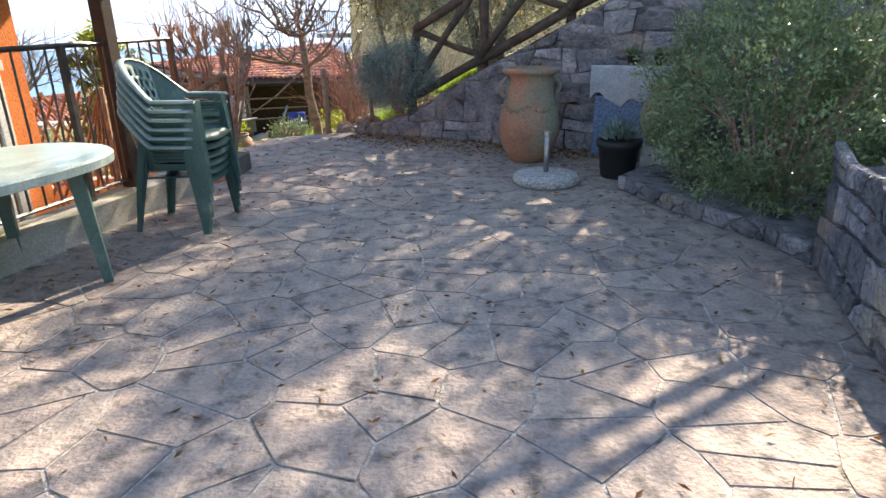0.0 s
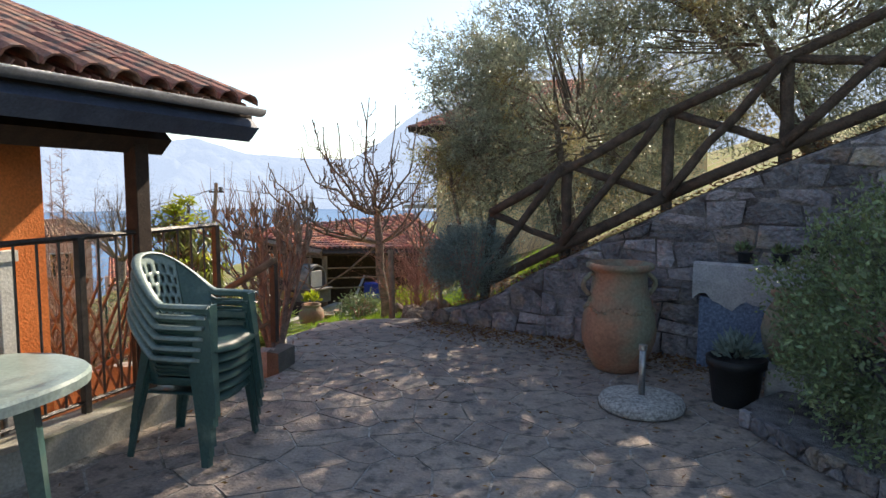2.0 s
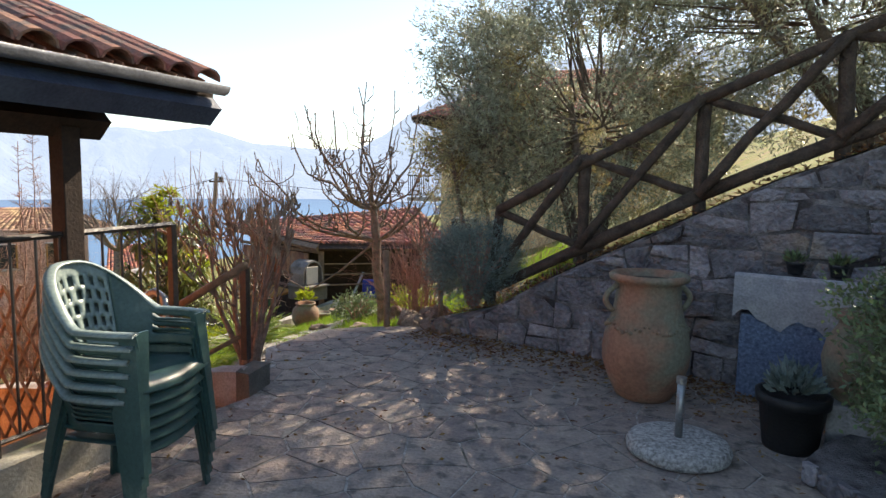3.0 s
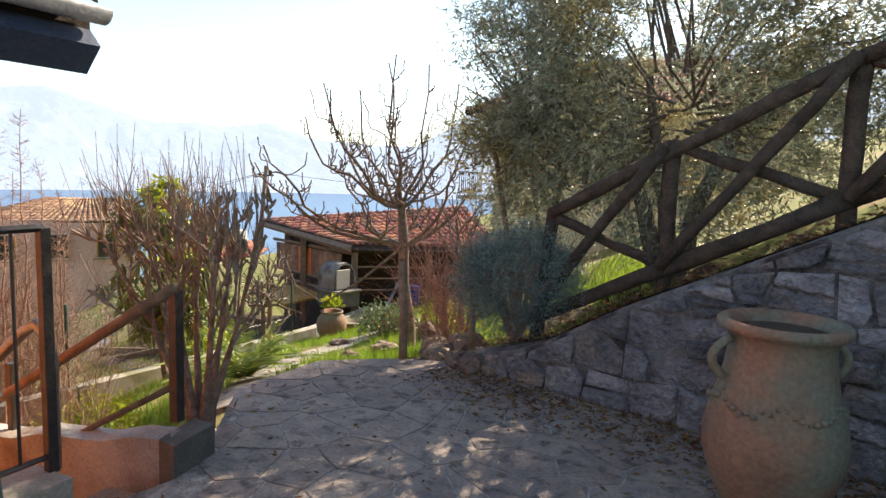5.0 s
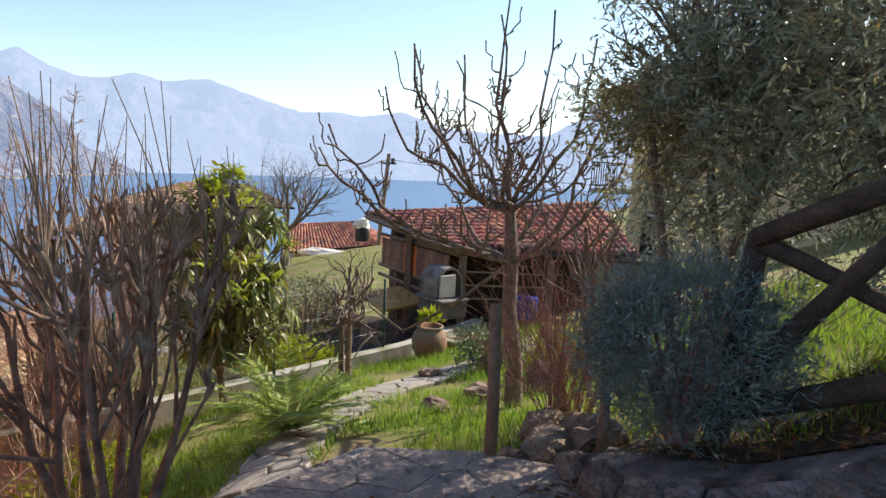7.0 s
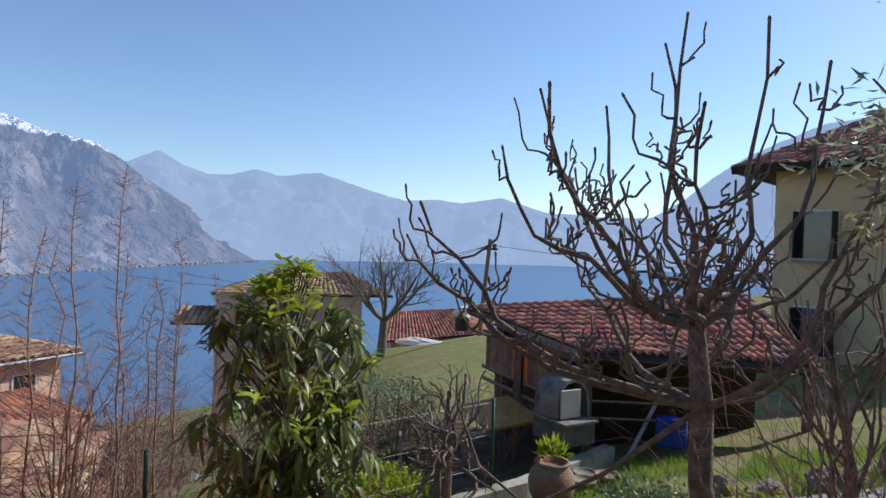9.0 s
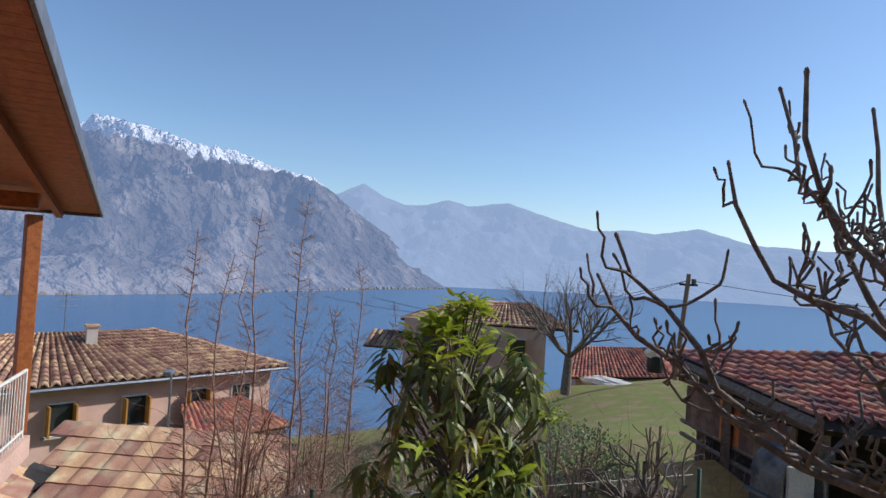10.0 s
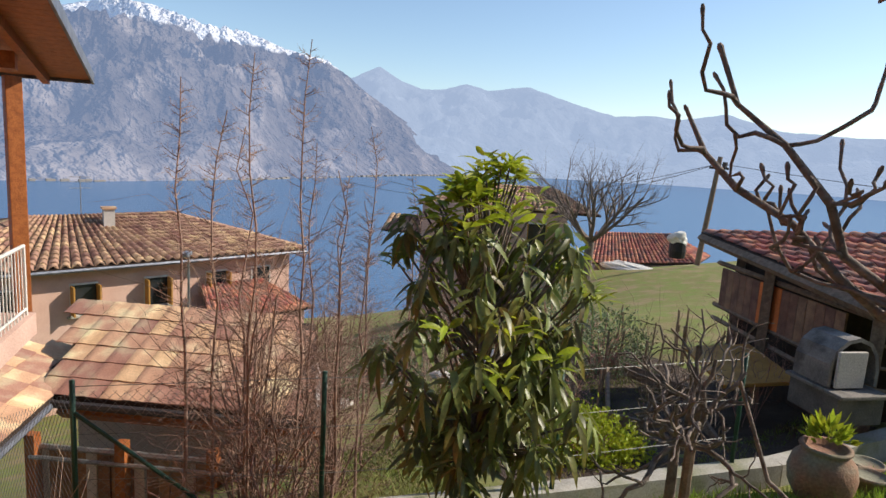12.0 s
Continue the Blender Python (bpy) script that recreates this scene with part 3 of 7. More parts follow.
def stone_wall():
    bm = bmesh.new()
    us = np.linspace(0, 7, 36)
    rows = []
    for u in us:
        p = WO + WU * u
        q = p - WN * 0.24
        rows.append([bm.verts.new((p.x, p.y, -0.3)), bm.verts.new((p.x, p.y, wall_top(u))), bm.verts.new((q.x, q.y, wall_top(u) + 0.02)), bm.verts.new((q.x, q.y, -0.3))])
    for a, b in zip(rows, rows[1:]):
        for k in range(4):
            bm.faces.new((a[k], b[k], b[(k + 1) % 4], a[(k + 1) % 4]))
    bm.faces.new(rows[0])
    bm.faces.new(rows[-1][::-1])
    w = part("wall_retaining", bm, M_WJOINT)
    tagged(w, "sloping grey fieldstone retaining wall with recessed mortar", "wall", kind="structure")
    return w


WALL = stone_wall()

# kerb
KA, KB = Vector((-3.95, -2.6, 0)), Vector((-2.29, 5.52, 0))
bm = bmesh.new()
d = (KB - KA).normalized()
nl = Vector((-d.y, d.x, 0))
prism(bm, [tuple((KA)[:2]), tuple(KB[:2]), tuple((KB + nl * 0.26)[:2]), tuple((KA + nl * 0.26)[:2])], -2.5, 0.2)
bmesh.ops.recalc_face_normals(bm, faces=bm.faces)
tagged(part("kerb_wall", bm, M_CONC), "low rough concrete kerb along the patio edge", "kerb", kind="structure")


# railing
def railing():
    t = thing("railing", "dark iron railing with thin square bars on the concrete kerb", "railing")
    o = nl * 0.15
    a, b = KA + o, KB + o
    L = (b - a).length
    for z0, z1, r, nm in ((1.20, 1.32, 0.018, "top_rail"), (0.27, 0.27, 0.014, "bottom_rail")):
        part(nm, limb(bmesh.new(), [(a.x, a.y, z0), (b.x, b.y, z1)], [r, r], 4), M_IRON, t)
    k = 0
    s = 0.0
    while s < L:
        p = b - d * s
        zt = 1.32 - 0.12 * s / L
        if k % 9 == 0:
            part("post", box(bmesh.new(), (p.x, p.y, (0.19 + zt) / 2), (0.045, 0.045, zt - 0.19), -12, 0.004), M_IRON, t)
        else:
            part("bar", tube(bmesh.new(), (p.x, p.y, 0.27), (p.x, p.y, zt), 0.008, 6), M_IRON, t)
        s += 0.135
        k += 1


railing()


# orange house
def orange_house():
    t = thing("orange_house", "orange rendered house with a dark timber porch roof beside the patio", "house")
    cx, cy = -3.13, 4.61
    ex = cx - 0.226 * 7.2
    bm = prism(bmesh.new(), [(cx, cy), (cx - 4.6, cy + 1.0), (cx - 5.8, -2.6), (ex, -2.6)], -3.2, 2.3)
    part("wall", bm, M_ORANGE, t)
    # window with a pale frame
    w = new("window")
    w.parent = t
    mw = pose(-3.13, 4.61, 0, 0, 0, -12.7) @ pose(0, 0, 0, 0, 0, 0)
    for nm, c, sz, mt in (("frame", (0.02, -0.30, 0.35), (0.07, 0.09, 1.66), M_WHITE), ("frame", (0.02, -1.9, 0.35), (0.07, 0.09, 1.66), M_WHITE), ("frame", (0.02, -1.1, 1.18), (0.09, 1.75, 0.07), M_WHITE), ("window_sill", (0.04, -1.1, -0.5), (0.14, 1.8, 0.06), M_CONC),
                          ("shutter", (0.015, -0.73, 0.34), (0.045, 0.74, 1.58), M_BROWNPANEL), ("shutter", (0.015, -1.49, 0.34), (0.045, 0.74, 1.58), M_BROWNPANEL), ("shutter_strip", (0.03, -0.5, 0.34), (0.05, 0.22, 1.58), M_WHITE)):
        part(nm, box(bmesh.new(), c, sz, 0, 0.004, mw), mt, w)
    # roof: eave line and slope
    e1 = Vector((-2.06, 5.45, 2.2))
    e0 = e1 + (Vector((-2.53, 3.74, 0)) - Vector((-2.06, 5.45, 0))).normalized() * 8.0
    e0.z = 2.2
    ed = (e1 - e0).normalized()
    up = Vector((-ed.y, ed.x, 0)).normalized()
    rise = math.tan(radians(20))
    W = 3.6

    def at(s, v, hh=0.0):
        p = e1 - ed * s + up * v
        return Vector((p.x, p.y, p.z + v * rise + hh))
    bm = bmesh.new()
    c = [at(0, 0, -.07), at(8, 0, -.07), at(8, W, -.07), at(0, W, -.07)]
    lo = [bm.verts.new(p) for p in c]
    hi = [bm.verts.new(p + Vector((0, 0, 0.04))) for p in c]
    bm.faces.new(lo)
    bm.faces.new(hi[::-1])
    for k in range(4):
        bm.faces.new((lo[k], hi[k], hi[(k + 1) % 4], lo[(k + 1) % 4]))
    part("roof_boards", bm, M_WOOD_DK, t)
    part("fascia", limb(bmesh.new(), [at(0, .03, -.15), at(8, .03, -.15)], [.1, .1], 4), M_FASCIA, t, "dark blue-grey fascia board")
    g = bmesh.new()
    pts = []
    n = 8
    rings = []
    for s in (-.02, 8.0):
        ring = []
        for k in range(n + 1):
            a = math.pi + k * math.pi / n
            p = at(s, -0.07 + 0.05 * math.cos(a), -0.02 + 0.05 * math.sin(a))
            p.z = e1.z - 0.0 + 0.05 * math.sin(a) - (0.04 if s > 1 else 0)
            ring.append(g.verts.new(p))
        rings.append(ring)
    for k in range(n):
        g.faces.new((rings[0][k], rings[0][k + 1], rings[1][k + 1], rings[1][k]))
    go = part("gutter", g, M_GUTTER, t, "zinc gutter", True)
    sol = go.modifiers.new("thick", "SOLIDIFY")
    sol.thickness = 0.006
    # porch timber
    part("porch_post", boxed((-2.60, 4.83, 0.35), (0.11, 0.11, 3.1), -13, 0.006), M_WOOD_DK, t)
    part("porch_beam", limb(bmesh.new(), [(-2.56, 5.06, 1.94), (-4.4, -2.5, 1.94)], [.1, .1], 4), M_WOOD_DK, t)
    for s in np.arange(0.35, 7.8, 0.75):
        a, b = at(s, 0.05, -.17), at(s, W - .1, -.17)
        part("rafter", limb(bmesh.new(), [a, b], [.065, .065], 4), M_WOOD_DK, t)
    # coppi tiles
    tw, tl = 0.205, 0.36
    for kind in ("cover", "channel"):
        bm = bmesh.new()
        m = 6
        rr = []
        for (v, r) in ((0, 0.098 if kind == "cover" else .08), (tl + 0.07, 0.078 if kind == "cover" else .095)):
            ring = []
            for k in range(m + 1):
                a = k * math.pi / m
                ring.append(((r * math.cos(a)), v, r * 0.75 * math.sin(a) * (1 if kind == "cover" else -1)))
            rr.append(ring)
        A = [[bm.verts.new(p) for p in ring] for ring in rr]
        B = [[bm.verts.new((p[0] * .86, p[1], p[2] * .86)) for p in ring] for ring in rr]
        for k in range(m):
            bm.faces.new((A[0][k], A[0][k + 1], A[1][k + 1], A[1][k]))
            bm.faces.new((B[0][k + 1], B[0][k], B[1][k], B[1][k + 1]))
            bm.faces.new((A[0][k + 1], A[0][k], B[0][k], B[0][k + 1]))
        me = bpy.data.meshes.new("roof_tile")
        bm.to_mesh(me)
        bm.free()
        me.materials.append(M_TILE)
        rng = random.Random(4)
        cols = 27
        for i in range(cols):
            for j in range(int(W / tl)):
                s = (i + (0.5 if kind == "channel" else 0.0)) * tw + 0.1
                v = j * tl - 0.06
                p = at(s, v, 0.0 + (0.05 if kind == "cover" else 0.045) + rng.uniform(-.005, .008))
                yv = Vector((up.x, up.y, rise)).normalized()
                xv = -ed
                zv = xv.cross(yv)
                if zv.z < 0:
                    xv = ed
                    zv = xv.cross(yv)
                mm = Matrix((xv, yv, zv)).transposed().to_4x4()
                mm.translation = p
                if kind == "channel" and j > 0 and i > 12:
                    continue
                o = new("roof_tile", me)
                o.parent = t
                o.matrix_world = mm @ pose(0, 0, 0, 2.5, 0, rng.uniform(-2, 2))


orange_house()


# plastic chairs
def shell(bm, grid, inner, keep):
    """A thin moulded sheet with two faces and closed edges, open where keep says no."""
    va = [[bm.verts.new(p) for p in row] for row in grid]
    vb = [[bm.verts.new(p) for p in row] for row in inner]
    n, m = len(grid) - 1, len(grid[0]) - 1
    on = [[keep(i, j) for j in range(m)] for i in range(n)]
    for i in range(n):
        for j in range(m):
            if not on[i][j]:
                continue
            bm.faces.new((va[i][j], va[i + 1][j], va[i + 1][j + 1], va[i][j + 1]))
            bm.faces.new((vb[i][j], vb[i][j + 1], vb[i + 1][j + 1], vb[i + 1][j]))
            for (di, dj, p, q) in ((-1, 0, (0, 0), (0, 1)), (1, 0, (1, 1), (1, 0)), (0, -1, (1, 0), (0, 0)), (0, 1, (0, 1), (1, 1))):
                a, b = i + di, j + dj
                if not (0 <= a < n and 0 <= b < m and on[a][b]):
                    bm.faces.new((va[i + p[0]][j + p[1]], va[i + q[0]][j + q[1]], vb[i + q[0]][j + q[1]], vb[i + p[0]][j + p[1]]))


def chair(parent_label, at, rz, nested=0):
    t = thing("garden_chair", parent_label, "chair", at, rz, "stacked garden chairs")

    def leg(x, y, tx, ty, top, w0, w1):
        bm = bmesh.new()
        rows = []
        s = 1 if x > 0 else -1
        f = -1 if y < 0 else 1
        for k in range(7):
            u = k / 6
            cx, cy, z = x + (tx - x) * u, y + (ty - y) * u, top * u
            w = w0 + (w1 - w0) * u ** 1.3
            # an angle section: one flange to the side, one to the front or back
            o = [(cx, cy), (cx - s * w, cy + f * .004), (cx - s * w, cy - f * .008), (cx - s * .012, cy - f * .012), (cx - s * .01, cy - f * w), (cx + s * .002, cy - f * w)]
            rows.append([bm.verts.new((a, b, z)) for a, b in o])
        for r0, r1 in zip(rows, rows[1:]):
            for k in range(6):
                bm.faces.new((r0[k], r0[(k + 1) % 6], r1[(k + 1) % 6], r1[k]))
        bm.faces.new(rows[0])
        bm.faces.new(rows[-1][::-1])
        return part("leg", bm, M_PLASTIC, t)
    leg(-0.285, -0.27, -0.26, -0.225, 0.635, .042, .085)
    leg(0.285, -0.27, 0.26, -0.225, 0.635, .042, .085)
    leg(-0.25, 0.30, -0.215, 0.22, 0.47, .04, .07)
    leg(0.25, 0.30, 0.215, 0.22, 0.47, .04, .07)
    bm = bmesh.new()
    nx, ny = 10, 10
    top, bot = [], []
    for i in range(nx + 1):
        ta, ba = [], []
        for j in range(ny + 1):
            x = -0.245 + 0.49 * i / nx
            v = j / ny
            y = -0.25 + 0.48 * v - .025 * math.cos(x * 6.4)
            z = 0.425 - 0.02 * math.cos(x * 6) - 0.025 * v - (0.055 if j == 0 else .012 if j == 1 else 0)
            x *= 1 - 0.14 * v
            ta.append((x, y, z))
            ba.append((x, y + (.007 if j == 0 else 0), z - 0.01))
        top.append(ta)
        bot.append(ba)
    shell(bm, top, bot, lambda i, j: True)
    part("seat", bm, M_PLASTIC, t, smooth=True)
    N = 48

    def arc(k):
        a = -0.42 + (math.pi + 0.84) * k / N
        c, s = math.cos(a), math.sin(a)
        return (0.285 * (abs(c) ** .8) * (1 if c > 0 else -1), -0.02 + (0.31 if s > 0 else 0.52) * s, max(0.0, s))

    def rimz(k):
        u = abs(k / N - 0.5) * 2
        return 0.635 + 0.26 * (1 - min(1, u / 0.66) ** 2.0) ** 1.15 if u < 0.66 else 0.635

    def wall(k, v, inset=0.0):
        x, y, s = arc(k)
        z0 = 0.43 + .03 * (1 - s)
        z = z0 + (rimz(k) - z0) * v
        r = (0.84 + 0.16 * v) - inset / .28
        return (x * r, y * (r if y > 0 else 1) + 0.06 * s * (z - 0.42) / 0.45, z)
    rim = [wall(k, 1.0) for k in range(N + 1)]
    bm = bmesh.new()
    rows = []
    for k, p in enumerate(rim):
        a, b = rim[max(0, k - 1)], rim[min(N, k + 1)]
        d = Vector((b[0] - a[0], b[1] - a[1], 0)).normalized()
        o = Vector((d.y, -d.x, 0))
        p = Vector(p)
        row = []
        for (u, w) in ((-.027, -.004), (-.022, .005), (0, .009), (.022, .004), (.028, -.012), (.02, -.014), (0, 0), (-.02, -.006)):
            row.append(bm.verts.new(p + o * u + Vector((0, 0, w))))
        rows.append(row)
    for r0, r1 in zip(rows, rows[1:]):
        for k in range(8):
            bm.faces.new((r0[k], r0[(k + 1) % 8], r1[(k + 1) % 8], r1[k]))
    bm.faces.new(rows[0])
    bm.faces.new(rows[-1][::-1])
    # The rim's sun glint is painted in with the pale plastic colour.
    part("arm_and_back_rim", bm, M_FADED_SHEEN, t, "sun-bleached rim and armrests", True)
    # solid curved sides with level slots
    for lo, hi in ((0, 17), (31, 48)):
        bm = bmesh.new()
        g = [[wall(k, v / 14) for v in range(15)] for k in range(lo, hi + 1)]
        gi = [[wall(k, v / 14, .006) for v in range(15)] for k in range(lo, hi + 1)]
        m = hi - lo

        def keep(i, j, lo=lo, m=m):
            e = i if lo == 0 else m - 1 - i
            return not (2 <= e <= 8 and j in (4, 6, 8, 10))
        shell(bm, g, gi, keep)
        part("side_panel", bm, M_PLASTIC, t, smooth=True)
    # fan-shaped middle of the back with rows of long holes
    bm = bmesh.new()
    g = [[wall(17 + k / 2, v / 20) for v in range(21)] for k in range(29)]
    gi = [[wall(17 + k / 2, v / 20, .007) for v in range(21)] for k in range(29)]
    shell(bm, g, gi, lambda i, j: not (2 <= j <= 17 and 1 <= i <= 26 and ((i + (2 if (j // 3) % 2 else 0)) % 4 < 2) and j % 3 != 2))
    part("backrest", bm, M_FADED_SHEEN, t, "sun-bleached pierced backrest", True)
    return t


CH = (-2.0, 4.45)
base_chair = chair("dark green plastic garden armchair stacked with others on the patio", (CH[0], CH[1], 0), 86)
for k in range(1, 6):
    copy_thing(base_chair, pose(CH[0] + 0.012 * k, CH[1] - 0.004 * k, 0.062 * k, 0, 0, 86 + (k % 3 - 1) * 0.8))


# table
def table():
    t = thing("garden_table", "green plastic oval garden table, sun-bleached top, on the patio", "table", (-2.57, 2.93, 0), 70)
    a, b = 0.9, 0.5
    bm = bmesh.new()
    N = 48
    prof = [(0.0, 0.72), (0.9, 0.742), (0.985, 0.74), (1.0, 0.725), (0.995, 0.68), (0.97, 0.675), (0.9, 0.715), (0.0, 0.715)]
    rings = []
    for f, z in prof[1:-1]:
        ring = []
        for k in range(N):
            th = k * math.tau / N
            c, s = math.cos(th), math.sin(th)
            q = (abs(c) ** 2.6 + abs(s) ** 2.6) ** (-1 / 2.6)
            ring.append(bm.verts.new((a * f * q * c, b * f * q * s, z)))
        rings.append(ring)
    for r0, r1 in zip(rings, rings[1:]):
        for k in range(N):
            bm.faces.new((r0[k], r1[k], r1[(k + 1) % N], r0[(k + 1) % N]))
    bm.faces.new(rings[0])
    bm.faces.new(rings[-1][::-1])
    bmesh.ops.recalc_face_normals(bm, faces=bm.faces)
    # Reflected sky and sun on the top are put into its pale colour.
    part("tabletop", bm, M_FADED_SHEEN, t, "sun-bleached pale top")
    for sx, sy in ((-1, -1), (-1, 1), (1, -1), (1, 1)):
        bm = bmesh.new()
        limb(bm, [(sx * 0.53, sy * 0.37, 0), (sx * 0.49, sy * 0.32, 0.72)], [0.036, 0.06], 4)
        part("leg", bm, M_PLASTIC, t)
    return t


table()


# jar
def jar():
    t = thing("terracotta_jar", "tall weathered terracotta oil jar with moulded garland, against the stone wall", "jar", (0.835, 6.64, 0), 20)
    prof = [(0.21, 0), (0.24, 0.02), (0.31, 0.13), (0.365, 0.28), (0.375, 0.38), (0.355, 0.50), (0.315, 0.61), (0.285, 0.72), (0.272, 0.82), (0.27, 0.89), (0.30, 0.905), (0.335, 0.925), (0.34, 0.955), (0.32, 0.97), (0.29, 0.965), (0.255, 0.93), (0.25, 0.9), (0.0, 0.9)]
    part("jar_body", lathe(bmesh.new(), [(r * .88, z) for r, z in prof[:-1]], 40), M_TERRACOTTA, t, smooth=True)
    for a in (175, -5):
        bm = bmesh.new()
        pts = []
        for k in range(9):
            u = k / 8 * math.pi
            r = 0.25 + 0.075 * math.sin(u) + 0.026 * k / 8
            pts.append((r * math.cos(radians(a)), r * math.sin(radians(a)), 0.88 - 0.2 * k / 8))
        limb(bm, pts, [0.022] * 9, 6)
        part("handle", bm, M_TERRACOTTA, t, smooth=True)
    rng = random.Random(2)
    bm = bmesh.new()
    bmesh.ops.create_icosphere(bm, subdivisions=1, radius=0.017)
    for v in bm.verts:
        v.co *= 1 + .25 * noise.noise(v.co * 90)
    first = part("rosette", bm, M_TERRACOTTA, t, smooth=True)
    for k in range(56):
        th = k / 56 * math.tau
        z = 0.62 - 0.07 * abs(math.sin(th * 3)) + rng.uniform(-.012, .012)
        r = .88 * float(np.interp(z, [0.5, 0.61], [0.357, 0.317]))
        o = first if k == 0 else new("rosette", first.data)
        o.parent = t
        o.location = (r * math.cos(th), r * math.sin(th), z)
        s = rng.uniform(.7, 1.35)
        o.scale = (s, s, s * rng.uniform(.8, 1.2))
    part("soil", lathe(bmesh.new(), [(0.215, 0.915), (0.1, 0.93), (0.01, 0.935)], 20), M_SOIL, t)


jar()


def umbrella_stand():
    t = thing("umbrella_stand", "round exposed-aggregate concrete parasol base with a short steel tube", "parasol base", (0.88, 5.6, 0))
    part("base_disc", lathe(bmesh.new(), [(0.28, 0), (0.305, 0.015), (0.31, 0.05), (0.29, 0.085), (0.24, 0.1), (0.05, 0.105), (0.04, 0.105)], 40), M_GRANITE, t, smooth=True)
    part("tube", lathe(bmesh.new(), [(0.024, 0.1), (0.024, 0.455), (0.02, 0.455), (0.02, 0.4)], 16), M_STEEL, t, smooth=True)
    part("clamp_knob", lathe(bmesh.new(), [(0.031, 0.44), (0.031, 0.48), (0.02, 0.48)], 12), M_STEEL, t)


umbrella_stand()


def basin():
    t = thing("stone_basin", "grey stone basin on a blue mosaic base against the stone wall", "basin", (2.0, 6.80, 0), -26.6)
    part("pedestal", boxed((0, 0, 0.33), (0.8, 0.36, 0.66), 0, 0.02), M_MOSAIC, t, "blue-grey mosaic pedestal")
    bm = bmesh.new()
    n = 16
    rows = []
    for i in range(n + 1):
        x = -.45 + .9 * i / n
        zb = .66 + .05 * math.sin(i * .9) - .03 * (i % 3 == 0) - .10 * i / n
        rows.append([bm.verts.new((x, y, z)) for y, z in ((-.21, zb), (-.225, .80), (-.215, .955), (-.20, .975), (-.15, .975), (-.14, .93), (.14, .93), (.15, .975), (.21, .975), (.21, zb))])
    for a, b in zip(rows, rows[1:]):
        for k in range(10):
            bm.faces.new((a[k], b[k], b[(k + 1) % 10], a[(k + 1) % 10]))
    bm.faces.new(rows[0])
    bm.faces.new(rows[-1][::-1])
    part("trough", bm, M_BASIN, t)


basin()


# ---- rocks, pots ----
def rock_bm(rng, r, sx=1.0, sy=1.0, sz=0.7, sub=3):
    bm = bmesh.new()
    bmesh.ops.create_icosphere(bm, subdivisions=sub, radius=r)
    o = Vector((rng.uniform(0, 50), rng.uniform(0, 50), 0))
    for v in bm.verts:
        k = 1 + 0.5 * noise.noise(v.co / r * 0.9 + o) - 0.35 * abs(noise.noise(v.co / r * 1.7 + o)) + 0.12 * noise.noise(v.co / r * 5 + o)
        v.co = Vector((v.co.x * sx * k, v.co.y * sy * k, v.co.z * sz * k))
    return bm


def rocks():
    rng = random.Random(11)
    spots = [(-1.58, 8.66, .15), (-1.4, 8.78, .21), (-1.22, 8.5, .13), (-1.02, 8.42, .17), (-0.84, 8.33, .13), (-1.2, 8.9, .25), (-0.95, 8.7, .22), (-1.5, 9.05, .2), (-2.2, 8.45, .08), (-2.75, 6.95, .16), (-3.0, 6.75, .2), (-2.9, 7.35, .13), (-3.35, 7.1, .18),
             (-2.7, 10.9, .22), (-2.95, 10.3, .15), (-1.3, 14.5, .3), (-1.9, 14.0, .25), (-2.4, 13.4, .22), (-0.7, 14.7, .28), (-2.9, 13.9, .2), (-2.2, 11.3, .25), (-3.7, 11.8, .18), (-2.6, 12.6, .16)]
    for x, y, r in spots:
        z = max(h(x, y), -0.02 if inside(x, y) else -9)
        ob = part("rock", rock_bm(rng, r, rng.uniform(.8, 1.2), rng.uniform(.8, 1.2), rng.uniform(.6, .9)), M_ROCK, smooth=False)
        ob.location = (x, y, z + r * 0.25)
        tagged(ob, "rough brown garden rock bordering the lawn and path", "rock", "border rocks")


rocks()


def edging():
    """Flat pale stones that edge the upper lawn beyond the fig tree."""
    rng = random.Random(77)
    a, b = Vector((-2.75, 12.2, 0)), Vector((-.1, 13.7, 0))
    n = 11
    for k in range(n):
        p = a.lerp(b, (k + .5) / n) + Vector((rng.uniform(-.04, .04), rng.uniform(-.06, .06), 0))
        r = rng.uniform(.11, .17)
        ob = part("rock", rock_bm(rng, r, 1.15, .75, .42), M_PATH)
        ob.location = (p.x, p.y, h(p.x, p.y) + r * .16)
        tagged(ob, "flat pale grey stone edging the upper lawn", "rock", "edging stones")


edging()


def pot(name, label, at, r0, r1, hh, mat, group=""):
    t = thing(name, label, "pot", at, group=group)
    part("pot_body", lathe(bmesh.new(), [(r0, 0), (r0 * 1.05, 0.02), (r1 * 0.96, hh * 0.8), (r1 * 1.06, hh * 0.82), (r1 * 1.08, hh), (r1 * .96, hh), (r1 * .92, hh * .9), (0.02, hh * .88)], 28), mat, t, smooth=True)
    return t


def tuft(name, parent, c, r, n, length, width, mat, seed, up=0.5, flat=1.0):
    rng = np.random.default_rng(seed)
    d = rng.normal(size=(n, 3))
    d /= np.linalg.norm(d, axis=1, keepdims=True)
    d[:, 2] = np.abs(d[:, 2]) * flat
    p = np.array(c) + d * r * rng.uniform(0.1, 1, (n, 1)) ** 0.6
    return leaves(name, p, d + [0, 0, up], length, width, mat, parent, rng)


